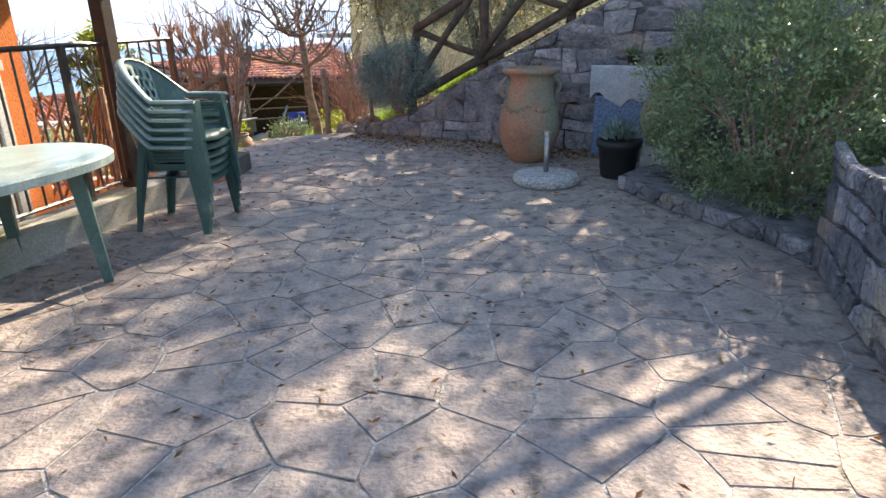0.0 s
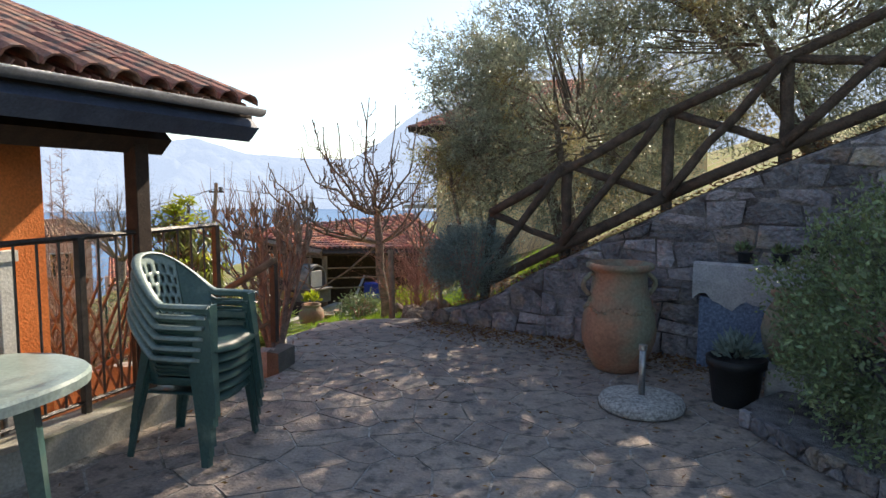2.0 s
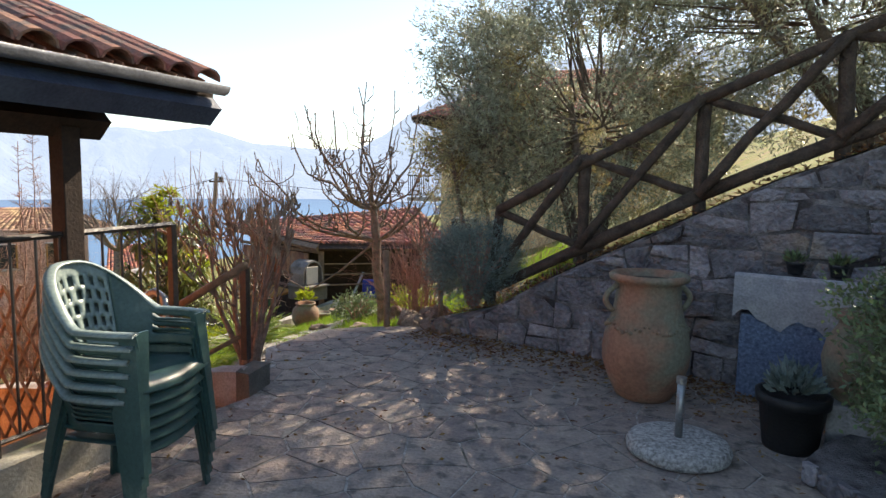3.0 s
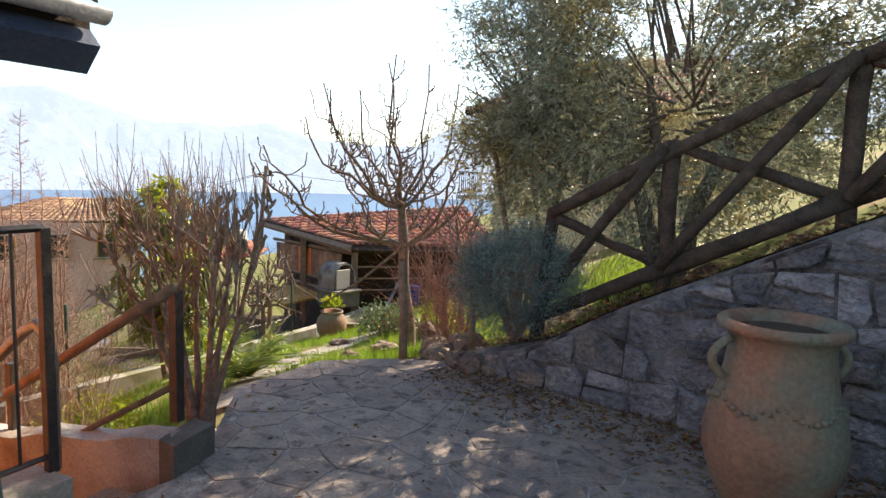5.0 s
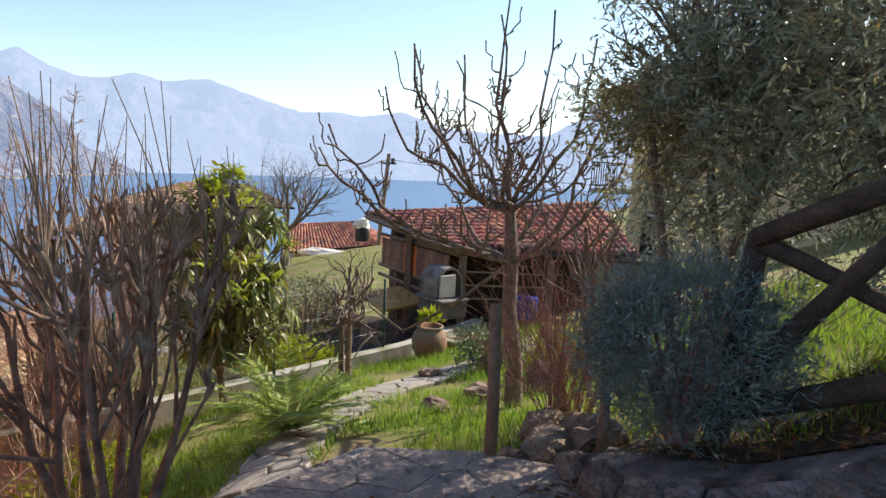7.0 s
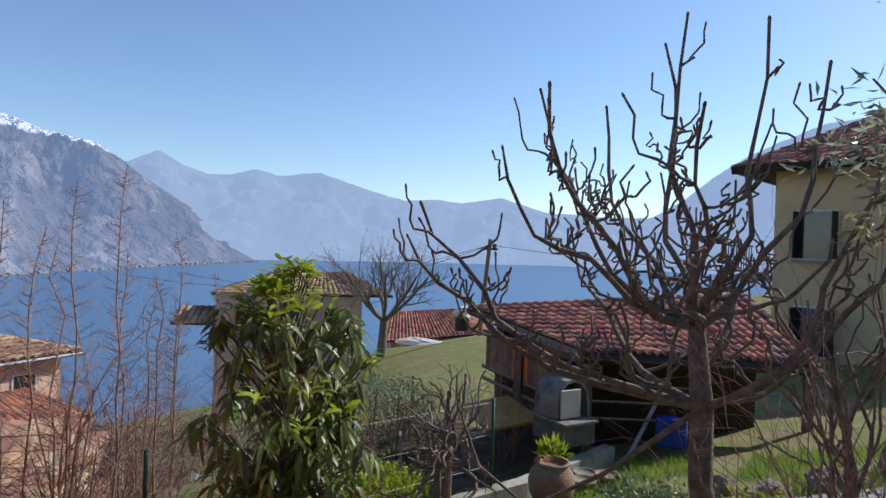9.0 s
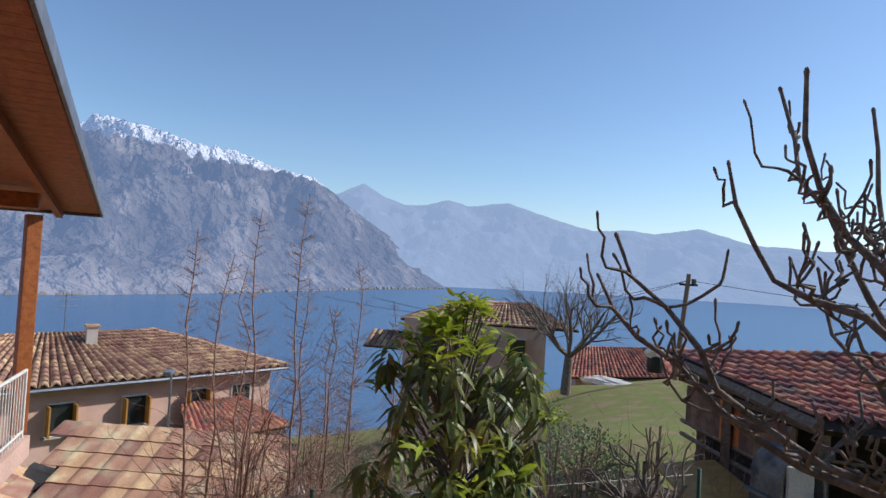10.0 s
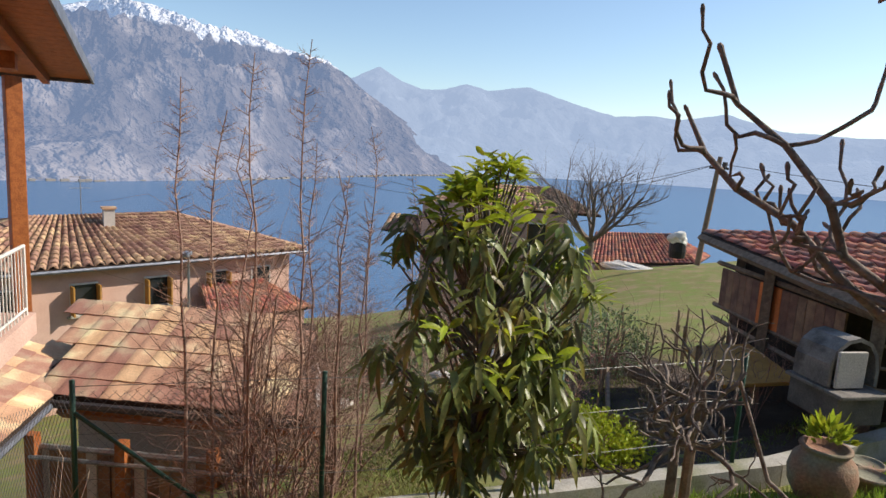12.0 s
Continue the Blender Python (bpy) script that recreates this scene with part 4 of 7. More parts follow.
p1 = pot("flower_pot", "black plastic pot with a pale leafy rosette plant on the paving", (1.6, 5.82, 0), 0.15, 0.2, 0.36, M_BLACK)
tuft("foliage", p1, (0, 0, 0.36), 0.14, 220, 0.1, 0.035, M_LAV, 3)
p2 = thing("plant_stand", "terracotta strawberry pot raised on a stone block beside the shrub", "pot", (2.05, 5.95, 0))
part("stone_block", boxed((0, 0, 0.14), (0.34, 0.34, 0.28), -26, 0.02), M_BASIN, p2)
part("pot_body", lathe(bmesh.new(), [(0.12, .28), (0.16, .3), (0.215, .42), (0.235, .55), (0.21, .68), (0.155, .77), (0.15, .8), (0.18, .82), (0.18, .86), (0.14, .86), (.02, .82)], 28), M_TERRACOTTA, p2, smooth=True)
bpt = thing("flower_pot", "large round terracotta jar with a leafy citrus seedling on the lawn", "pot", (-4.66, 13.5, h(-4.66, 13.5) - .02))
part("pot_body", lathe(bmesh.new(), [(.15, 0), (.2, .04), (.26, .16), (.275, .28), (.25, .39), (.19, .46), (.185, .48), (.21, .50), (.205, .52), (.17, .515), (.16, .46), (.02, .45)], 32), M_TERRACOTTA, bpt, smooth=True)
tuft("foliage", bpt, (0, 0, 0.58), 0.17, 130, 0.12, 0.05, M_YELLOW, 5)
for k, (x, y) in enumerate(((-4.45, 13.95), (-4.25, 14.2), (-4.6, 14.35))):
    pot("small_pot", "small empty terracotta pot on the grass by the barbecue", (x, y, h(x, y) - 0.02), 0.09, 0.14, 0.2, M_TERRACOTTA, "small terracotta pots")
for k, (x, y) in enumerate(((1.95, 6.86), (2.2, 6.72))):
    q = pot("small_pot", "small dark pot with a green succulent on the stone basin", (x, y, 0.975), 0.05, 0.065, 0.09, M_BLACK, "pots on the basin")
    tuft("foliage", q, (0, 0, 0.09), 0.06, 50, 0.07, 0.03, M_BUSH, 31 + k)


# ---- rustic log fence on the slope ----
def log_fence():
    t = thing("log_fence", "rustic brown round-log fence with crossed braces above the stone wall", "fence")
    top = [(-0.47, 8.63, 1.33), (0.4, 8.2, 1.9), (1.41, 7.7, 2.42), (2.36, 7.22, 2.85), (3.6, 6.6, 3.4)]
    bot = [(-0.6, 8.7, 0.40), (0.4, 8.2, 1.0), (1.41, 7.7, 1.56), (2.36, 7.22, 2.05), (3.6, 6.6, 2.6)]
    rng = random.Random(5)

    def log(nm, a, b, r, off=0.0):
        a, b = Vector(a) - WN * off, Vector(b) - WN * off
        pts = [a.lerp(b, k / 5) + Vector((rng.uniform(-1, 1), rng.uniform(-1, 1), rng.uniform(-1, 1))) * 0.012 for k in range(6)]
        part(nm, limb(bmesh.new(), pts, [r * rng.uniform(.9, 1.12) for _ in pts], 9), M_LOG, t, smooth=True)
    log("top_rail", top[0], top[2], 0.052)
    log("top_rail", top[2], top[4], 0.052)
    log("bottom_rail", bot[0], bot[2], 0.062)
    log("bottom_rail", bot[2], bot[4], 0.062)
    for a, b in zip(top, bot):
        log("post", (b[0], b[1], b[2] - 0.6), (a[0], a[1], a[2] + 0.03), 0.058, 0.05)
    for k in range(4):
        log("brace", top[k], bot[k + 1], 0.042, 0.03)
        log("brace", bot[k], top[k + 1], 0.046, -0.06)


log_fence()

# ---- stairwell, handrail, planter wall ----
bm = bmesh.new()
rows = []
for k in range(13):
    u = k / 12
    x, y = -2.2 - 3.0 * u, 6.04 + .41 * u
    z = 0.17 - 0.52 * u + .02 * math.sin(k * 2.1)
    rows.append([bm.verts.new(q) for q in ((x, y, -3), (x, y, z), (x - .02, y + .08, z + .012 * math.cos(k * 3)), (x - .02, y + .17, z), (x - .02, y + .17, -3))])
for a, b in zip(rows, rows[1:]):
    for k in range(5):
        bm.faces.new((a[k], a[(k + 1) % 5], b[(k + 1) % 5], b[k]))
bm.faces.new(rows[0][::-1])
bm.faces.new(rows[-1])
tagged(part("wall_stair", bm, M_TERRA_WALL), "stained terracotta rendered low wall beside the garden steps", "wall", kind="structure")
bm = prism(bmesh.new(), [(-2.12, 5.98), (-2.1, 6.3), (-2.26, 6.34), (-2.25, 6.03)], -0.3, 0.175)
tagged(part("wall_end", bm, M_DCONC), "dark concrete block at the end of the stair wall", "wall", kind="structure")
for k in range(8):
    x = -2.36 - 0.3 * k
    ob = part("step", boxed((x - 0.15, 5.87 + 0.05 * k, -0.18 * (k + 1) - 0.25), (0.32, 0.62, 0.5), -8, 0.01), M_CONC)
    tagged(ob, "concrete step going down between kerb and rendered wall", "step", "garden steps")


def handrail():
    t = thing("handrail", "brown wooden handrail on dark posts going down beside the steps", "handrail")
    part("rail", limb(bmesh.new(), [(-2.2, 6.12, 0.98), (-2.75, 6.2, 0.66), (-3.4, 6.3, 0.28), (-5.0, 6.55, -0.65)], [0.032] * 4, 8), M_RAIL, t, smooth=True)
    part("post", boxed((-2.22, 6.14, 0.6), (0.055, 0.055, 0.72), -8, 0.004), M_IRON, t)
    part("post", boxed((-3.6, 6.36, -0.1), (0.05, 0.05, 0.9), -8, 0.004), M_IRON, t)
    part("lower_rail", limb(bmesh.new(), [(-2.26, 6.16, 0.42), (-3.4, 6.33, -0.22), (-5.0, 6.58, -1.1)], [0.02] * 3, 6), M_RAIL, t, smooth=True)
    part("looped_pipe", limb(bmesh.new(), [(-2.6, 5.72, 0.1), (-2.6, 5.72, 0.66), (-2.63, 5.73, 0.78), (-2.7, 5.74, 0.82), (-2.78, 5.75, 0.78), (-3.4, 5.82, 0.3)], [0.03] * 6, 8), M_STEEL, t, smooth=True)


handrail()

PLW = [(1.5, 5.35), (1.72, 4.68), (2.12, 3.9), (2.2, 3.5)]


def planter_wall():
    bm = bmesh.new()
    out = PLW + [(3.3, 3.5), (3.3, 6.1), (2.6, 6.4), (1.7, 5.6)]
    prism(bm, out, -0.1, 0.12)
    tagged(part("wall_planter", bm, M_WJOINT), "low stone edging of the shrub bed", "wall", kind="structure")
    bm = bmesh.new()
    prism(bm, [(2.22, 3.47), (1.80, 2.1), (1.55, 0.6), (1.3, -2.5), (3.3, -2.5), (3.3, 3.47)], -0.1, 0.62)
    w = part("wall_side", bm, M_WJOINT)
    tagged(w, "grey stone side wall bounding the patio", "wall", kind="structure")
    return w


SIDE = planter_wall()


# ---- trees ----
def off_walk(q):
    """Keeps a shrub's points on their side of the walked line."""
    q = Vector(q)
    q.x = -2.16 + (q.x + 2.16) * .12 if q.x > -2.16 else q.x
    q.y = 6.95 + (q.y - 6.95) * .25 if q.y > 6.95 else q.y
    top = 6.82 + (-1.58 - q.x) * 0.345
    if q.y > top:
        q.y = top + (q.y - top) * .12
    return q


class Tree:
    """Grows limbs and twigs; collects tubes by class and the ends for leaves."""

    def __init__(self, seed):
        self.r = random.Random(seed)
        self.v, self.f, self.ends = [], [], []

    def tube(self, pts, radii, n):
        base = len(self.v)
        prev = None
        m = len(pts)
        for i in range(m):
            a, b = pts[max(0, i - 1)], pts[min(m - 1, i + 1)]
            d = (b - a)
            d = d.normalized() if d.length > 1e-6 else Vector((0, 0, 1))
            u = d.cross(Vector((0.3, 0.1, 1)) if abs(d.z) < 0.9 else Vector((1, 0, 0))).normalized() if prev is None else (prev - d * prev.dot(d)).normalized()
            prev = u
            w = d.cross(u)
            for k in range(n):
                q = pts[i] + (u * math.cos(k * math.tau / n) + w * math.sin(k * math.tau / n)) * radii[i]
                self.v.append((q.x, q.y, q.z))
        for i in range(m - 1):
            for k in range(n):
                j = (k + 1) % n
                self.f.append((base + i * n + k, base + i * n + j, base + (i + 1) * n + j, base + (i + 1) * n + k))

    def branch(self, p, d, length, r0, level, spec):
        """spec: per level (segments, wobble, lift, children, spread, child length, child radius, tip radius)."""
        seg, wob, lift, kids, spread, cl, cr, tip = spec[level]
        rr = self.r
        pts, dirs = [p.copy()], [d.normalized()]
        for i in range(seg):
            d = (d + Vector((rr.gauss(0, wob), rr.gauss(0, wob), rr.gauss(0, wob) + lift))).normalized()
            p = p + d * (length / seg)
            pts.append(p.copy())
            dirs.append(d.copy())
        radii = [r0 + (r0 * tip - r0) * i / seg for i in range(seg + 1)]
        self.tube(pts, radii, 7 if r0 > 0.03 else 5 if r0 > 0.008 else 3)
        if level == len(spec) - 1 or not kids:
            self.ends.append((pts, dirs))
            return
        for c in range(kids):
            t = 0.3 + 0.7 * (c + rr.random() * 0.8) / kids if kids > 1 else 1.0
            t = min(t, 1.0)
            i = min(seg, max(1, round(t * seg)))
            a = rr.uniform(0, math.tau)
            base = dirs[i]
            side = base.cross(Vector((math.cos(a), math.sin(a), 0.2))).normalized()
            nd = (base + side * spread * rr.uniform(0.7, 1.3)).normalized()
            self.branch(pts[i], nd, length * cl * rr.uniform(0.75, 1.2), radii[i] * cr, level + 1, spec)

    def mesh(self, name, mat, parent, kind=""):
        ob = raw(name, self.v, self.f, mat, parent, smooth=True)
        self.v, self.f = [], []
        return tagged(ob, kind=kind)


def fig():
    t = thing("fig_tree", "bare grey fig tree with upcurved knobbly branches on the lawn", "tree", (0, 0, 0))
    T = Tree(21)
    rr = T.r
    b = Vector((-2.28, 10.6, h(-2.28, 10.6) - 0.1))
    f = Vector((-2.42, 10.68, 0.75))
    f2 = Vector((-2.47, 10.7, 1.22))
    T.tube([b, b.lerp(f, .35) + Vector((.02, 0, 0)), b.lerp(f, .7) + Vector((-.03, 0, 0)), f, f2], [0.095, 0.078, 0.07, 0.068, 0.05], 12)
    T.mesh("trunk", M_BARK, t)

    def rise(a, c, z, r0, r1, low=.72, n=9, wob=.022):
        """A branch that leaves sideways, turns up and wanders a little, with thick joints."""
        mid = a.lerp(c, low)
        mid.z = a.z + (c.z - a.z) * z
        pts, rad = [], []
        ph, amp = rr.uniform(0, 6), wob * 2.2
        for i in range(n + 1):
            u = i / n
            p = a * (1 - u) ** 2 + mid * 2 * u * (1 - u) + c * u * u
            w = 0 if i in (0,) else wob * .5
            sway = amp * math.sin(math.pi * u) * math.sin(ph + u * 9)
            pts.append(p + Vector((rr.gauss(0, w) + sway, rr.gauss(0, w) - sway * .6, rr.gauss(0, w * .6) + sway * .7)))
            rad.append((r0 + (r1 - r0) * u ** .65) * rr.uniform(.85, 1.18))
        T.tube(pts, rad, 8)
        return pts, rad

    def knob(pts, r):
        d = (pts[-1] - pts[-2]).normalized()
        T.tube([pts[-1] - d * .012, pts[-1] + d * .008, pts[-1] + d * .022], [r, r * 1.3, r * .65], 6)

    def spur(p, out, L, r, level):
        side = Vector((rr.gauss(0, 1), rr.gauss(0, 1), 0)).normalized()
        o = (out * .4 + side * .9).normalized()
        c = p + o * L * rr.uniform(.35, .95) + Vector((0, 0, L * rr.uniform(.5, 1.0)))
        pts, rad = rise(p, c, .12, r, max(.006, r * .55), .85, 7, .016)
        knob(pts, rad[-1])
        if level:
            for k in range(rr.choice((1, 2, 2, 3))):
                i = rr.choice((2, 3, 4, 5))
                spur(pts[i], o, L * rr.uniform(.35, .6), max(.007, rad[i] * .8), level - 1)
    ends = [(f, -3.85, 9.78, 1.9), (f, -4.0, 9.85, 1.7), (f2, -3.5, 10.1, 2.25), (f2, -3.05, 9.8, 2.5), (f2, -3.5, 10.6, 2.7), (f2, -3.35, 11.4, 2.75), (f2, -2.8, 11.1, 3.05), (f2, -2.6, 10.6, 3.05),
            (f2, -2.1, 10.5, 2.9), (f2, -1.85, 11.0, 2.75), (f, -1.6, 10.3, 2.2), (f, -1.45, 11.1, 2.1), (f2, -2.3, 9.9, 2.35), (f, -2.5, 11.9, 2.2), (f, -3.6, 11.4, 1.8)]
    for base, x, y, z in ends:
        c = Vector((x, y, z))
        L = (c - base).length
        pts, rad = rise(base.copy(), c, .22, .03 if L > 1.4 else .026, .0085, .8, wob=.03)
        knob(pts, rad[-1])
        out = Vector((x - base.x, y - base.y, 0)).normalized()
        for i in range(1, 9):
            for q in range(rr.choice((0, 1, 1, 2))):
                spur(pts[i], out, rr.uniform(.25, .75) * (1.08 - i * .06), max(.0085, rad[i] * .6), 1 if i < 7 else 0)
        T.mesh("limb", M_BARK, t)
    # a low whip that dips and rises again, and a thin second stem
    T.tube([f.copy(), f + Vector((-.5, -.2, -.45)), f + Vector((-.95, -.3, -.75)), f + Vector((-1.3, -.35, -.55)), f + Vector((-1.45, -.4, -.15))], [.02, .015, .012, .01, .008], 7)
    T.mesh("limb", M_BARK, t)
    a = Vector((-1.75, 11.0, h(-1.75, 11.0) - .1))
    T.branch(a, Vector((.25, -.1, 1)), 1.7, .035, 0, [(8, 0.12, 0.0, 9, 0.8, 0.5, 0.6, 0.45), (6, 0.2, 0.15, 4, 0.85, 0.5, 0.7, 0.6), (5, 0.25, 0.2, 0, 0, 0, 0, 0.8)])
    T.mesh("second_stem", M_BARK, t)


fig()


def pollard():
    t = thing("hibiscus_shrub", "bare multi-stemmed shrub with pollarded heads and long thin shoots", "shrub")
    T = Tree(8)
    rr = T.r
    b = Vector((-2.46, 6.68, -0.12))
    heads = []
    for k in range(8):
        a = k / 8 * math.tau + rr.uniform(-.2, .2)
        s = (0.46 if k % 2 else 0.22) * rr.uniform(.8, 1.15)
        ca, sa = math.cos(a), math.sin(a) * .85
        m1 = b + Vector((ca * .07, sa * .07, .22))
        m2 = b + Vector((ca * (.1 + s * .35) + rr.uniform(-.04, .04), sa * (.1 + s * .35), rr.uniform(.6, .75)))
        top = b + Vector((ca * s, sa * s, rr.uniform(1.3, 1.5)))
        m3 = m2.lerp(top, .55) + Vector((rr.uniform(-.06, .06), rr.uniform(-.06, .06), 0))
        m2, m3, top = off_walk(m2), off_walk(m3), off_walk(top)
        T.tube([b + Vector((ca * .04, sa * .04, 0)), m1, m2, m3, top], [0.042, 0.030, 0.0145, 0.0095, 0.0065], 9)
        heads.append((top, (top - m3).normalized()))
        for q in range(8):
            u = rr.uniform(.0, .8)
            s0 = m2.lerp(m3, u) if q % 2 else m3.lerp(top, u)
            if q == 0:
                s0 = m1.lerp(m2, .7)
            e = s0 + Vector((ca * .1 + rr.gauss(0, .11), sa * .1 + rr.gauss(0, .11), rr.uniform(.25, .55)))
            e = off_walk(e)
            e.z = min(e.z, b.z + rr.uniform(1.25, 1.52))
            T.tube([s0, s0.lerp(e, .5) + Vector((rr.gauss(0, .03), rr.gauss(0, .03), rr.gauss(0, .02))), e], [0.0085, 0.0065, 0.0055], 7)
            heads.append((e, (e - s0).normalized()))
        T.mesh("stem", M_BARK_RED, t)
    S = Tree(9)
    for p, d in heads:
        S.tube([p - d * .04, p, p + d * .035], [0.006, 0.0135, 0.006], 7)
        for q in range(6):
            dd = (d * 0.5 + Vector((rr.gauss(0, .6), rr.gauss(0, .6), 0.7))).normalized()
            L = rr.uniform(0.04, 0.13)
            S.tube([p, off_walk(p + dd * L * .6), off_walk(p + dd * L)], [0.008, 0.006, 0.007], 4)
        for q in range(5):
            dd = (d * 0.3 + Vector((rr.gauss(0, .2), rr.gauss(0, .2), 1.1))).normalized()
            L = rr.uniform(0.15, 0.55) * (.5 if p.y > b.y + .12 else 1)
            S.tube([p, off_walk(p + dd * L * .5), off_walk(p + dd * L + Vector((rr.gauss(0, .02), rr.gauss(0, .02), 0)))], [0.0034, 0.0026, 0.0015], 4)
    tagged(S.mesh("shoots", M_TWIG, t), kind="stuff")


pollard()


def olive(at, lean, seed, n_leaf, crown, label, mat=M_OLIVE, trunkr=0.1, limbr=0.016, gap=0.0):
    """crown: centre and radii of the leafy mass; gaps are left by noise."""
    t = thing("olive_tree", label, "tree")
    c, rad = Vector(crown[0]), Vector(crown[1])
    T = Tree(seed)
    b = Vector(at)
    for k in range(3):
        a = b + Vector((T.r.uniform(-.12, .12), T.r.uniform(-.08, .08), 0))
        top = Vector((c.x + T.r.uniform(-.5, .5) * rad.x, c.y + T.r.uniform(-.4, .4) * rad.y, c.z - rad.z * .15))
        T.tube([a, a.lerp(top, .35) + Vector((T.r.uniform(-.1, .1), 0, .1)), a.lerp(top, .7), top], [trunkr, trunkr * .7, trunkr * .55, trunkr * .35], 8)
        T.mesh("trunk", M_BARK, t)
    rr = T.r
    pts, dirs = [], []
    nprng = np.random.default_rng(seed)
    for k in range(90):
        u = nprng.normal(size=3)
        u /= np.linalg.norm(u)
        q = nprng.uniform(0.35, 1.0) ** 0.5
        e = Vector((c.x + u[0] * rad.x * q, c.y + u[1] * rad.y * q, c.z + u[2] * rad.z * q))
        s = Vector((c.x, c.y, c.z - rad.z * .3)).lerp(e, 0.25) + Vector((rr.gauss(0, .1), rr.gauss(0, .1), -.1))
        m = s.lerp(e, .6) + Vector((rr.gauss(0, .12), rr.gauss(0, .12), rr.gauss(0, .1)))
        T.tube([s, m, e], [limbr, limbr * .56, 0.004], 4)
    T.mesh("limbs", M_BARK, t, "stuff")
    # sprays of narrow leaves gathered in clumps, thinner at the rim
    ncl = n_leaf // 45
    P, D = [], []
    tries = 0
    while len(P) < ncl and tries < ncl * 6:
        tries += 1
        u = nprng.normal(size=3)
        u /= np.linalg.norm(u)
        q = nprng.uniform(0.2, 1.1) ** 0.5
        e = np.array([c.x, c.y, c.z]) + u * np.array(rad) * q
        if noise.noise(Vector(e) * 1.1 + Vector((seed, 0, 0))) < -0.14 + gap + 0.35 * (q - 0.8):
            continue
        d = u + [0, 0, 0.2] + nprng.normal(size=3) * .5
        P.append(e)
        D.append(d / np.linalg.norm(d))
    P, D = np.array(P), np.array(D)
    s = nprng.uniform(-0.22, 0.22, (len(P), 45, 1))
    pp = P[:, None] + D[:, None] * s + nprng.normal(size=(len(P), 45, 3)) * 0.045
    dd = D[:, None] * 0.7 + nprng.normal(size=(len(P), 45, 3)) * .6
    leaves("leaves", pp.reshape(-1, 3), dd.reshape(-1, 3), 0.078, 0.017, mat, t, nprng)


olive((0.55, 9.2, 0.6), 0, 41, 70000, ((0.55, 9.6, 2.95), (2.0, 1.2, 1.95)), "dense grey-green olive tree on the slope behind the log fence")
olive((3.4, 8.9, 2.0), 0, 42, 82000, ((2.9, 8.8, 3.95), (2.4, 1.5, 1.9)), "tall grey-green olive tree higher on the slope")
# Added shade caster: its crown hangs almost wholly above the view.
olive((5.2, 6.9, 2.4), 0, 43, 44000, ((1.7, 6.1, 5.4), (3.7, 2.8, 0.8)), "grey-green olive tree leaning over the patio from the upper slope", trunkr=0.06, limbr=0.035, gap=.04)
olive((-0.7, 9.75, 0.0), 0, 44, 17000, ((-0.7, 9.8, 2.45), (1.0, 0.75, 1.3)), "slender grey-green olive tree at the foot of the slope", trunkr=0.045, gap=.05)


def leafy(name, label, cat, c, rad, n, length, width, mat, seed, stem_mat=None, shell=0.45, clump=14, cull=-0.2):
    t = thing(name, label, cat, (c[0], c[1], c[2] - rad[2]))
    rng = np.random.default_rng(seed)
    T = Tree(seed)
    for k in range(26):
        u = rng.normal(size=3)
        u /= np.linalg.norm(u)
        u[2] = abs(u[2])
        e = Vector((u[0] * rad[0] * .8, u[1] * rad[1] * .8, rad[2] * (1 + u[2] * .8)))
        T.tube([Vector((u[0] * .1 * rad[0], u[1] * .1 * rad[1], -0.05)), Vector((u[0] * rad[0] * .4, u[1] * rad[1] * .4, rad[2] * .8)), e], [0.018, 0.012, 0.005], 4)
    T.mesh("stems", stem_mat or M_TWIG_RED, t, "stuff")
    m = n // clump
    u = rng.normal(size=(m, 3))
    u /= np.linalg.norm(u, axis=1, keepdims=True)
    q = rng.uniform(shell, 1.0, (m, 1)) ** 0.6
    bump = np.array([1 + 0.22 * noise.noise(Vector(v) * 2.2 + Vector((seed, 0, 0))) for v in u])[:, None]
    P = u * np.array(rad) * q * bump
    keep = np.array([noise.noise(Vector(v) * 4 + Vector((seed, 5, 0))) > cull for v in P / max(rad)])
    P, u = P[keep] + [0, 0, rad[2]], u[keep]
    up = P[:, 2] > 0.0
    P, u = P[up], u[up]
    pp = P[:, None] + rng.normal(size=(len(P), clump, 3)) * length * 1.1
    dd = u[:, None] * .6 + rng.normal(size=(len(P), clump, 3)) * .7 + [0, 0, .35]
    leaves("leaves", pp.reshape(-1, 3), dd.reshape(-1, 3), length, width, mat, t, rng)
    return t


leafy("evergreen_shrub", "dense small-leaved evergreen shrub spilling over the patio edge", "shrub", (2.55, 4.75, 0.82), (1.02, 1.4, 0.88), 46000, 0.042, 0.02, M_BUSH, 61)
leafy("rosemary_shrub", "rounded grey-green lavender-like shrub on top of the stone wall", "shrub", (-0.72, 8.62, 0.75), (0.52, 0.47, 0.44), 24000, 0.06, 0.008, M_LAV, 62, clump=20)
leafy("yellow_shrub", "small rounded yellow-green shrub in the lower bed", "shrub", (-6.85, 13.05, -1.68), (0.62, 0.55, 0.3), 9000, 0.06, 0.03, M_YELLOW, 63)
leafy("green_shrub", "low dark green shrub on the lawn near the fig tree", "shrub", (-3.2, 12.3, -0.65), (0.4, 0.35, 0.25), 2500, 0.06, 0.03, M_BUSH, 64)
leafy("green_shrub", "low green shrub with yellow flowers by the path", "shrub", (-2.2, 12.0, -0.5), (0.4, 0.4, 0.28), 2500, 0.06, 0.03, M_YELLOW, 65)


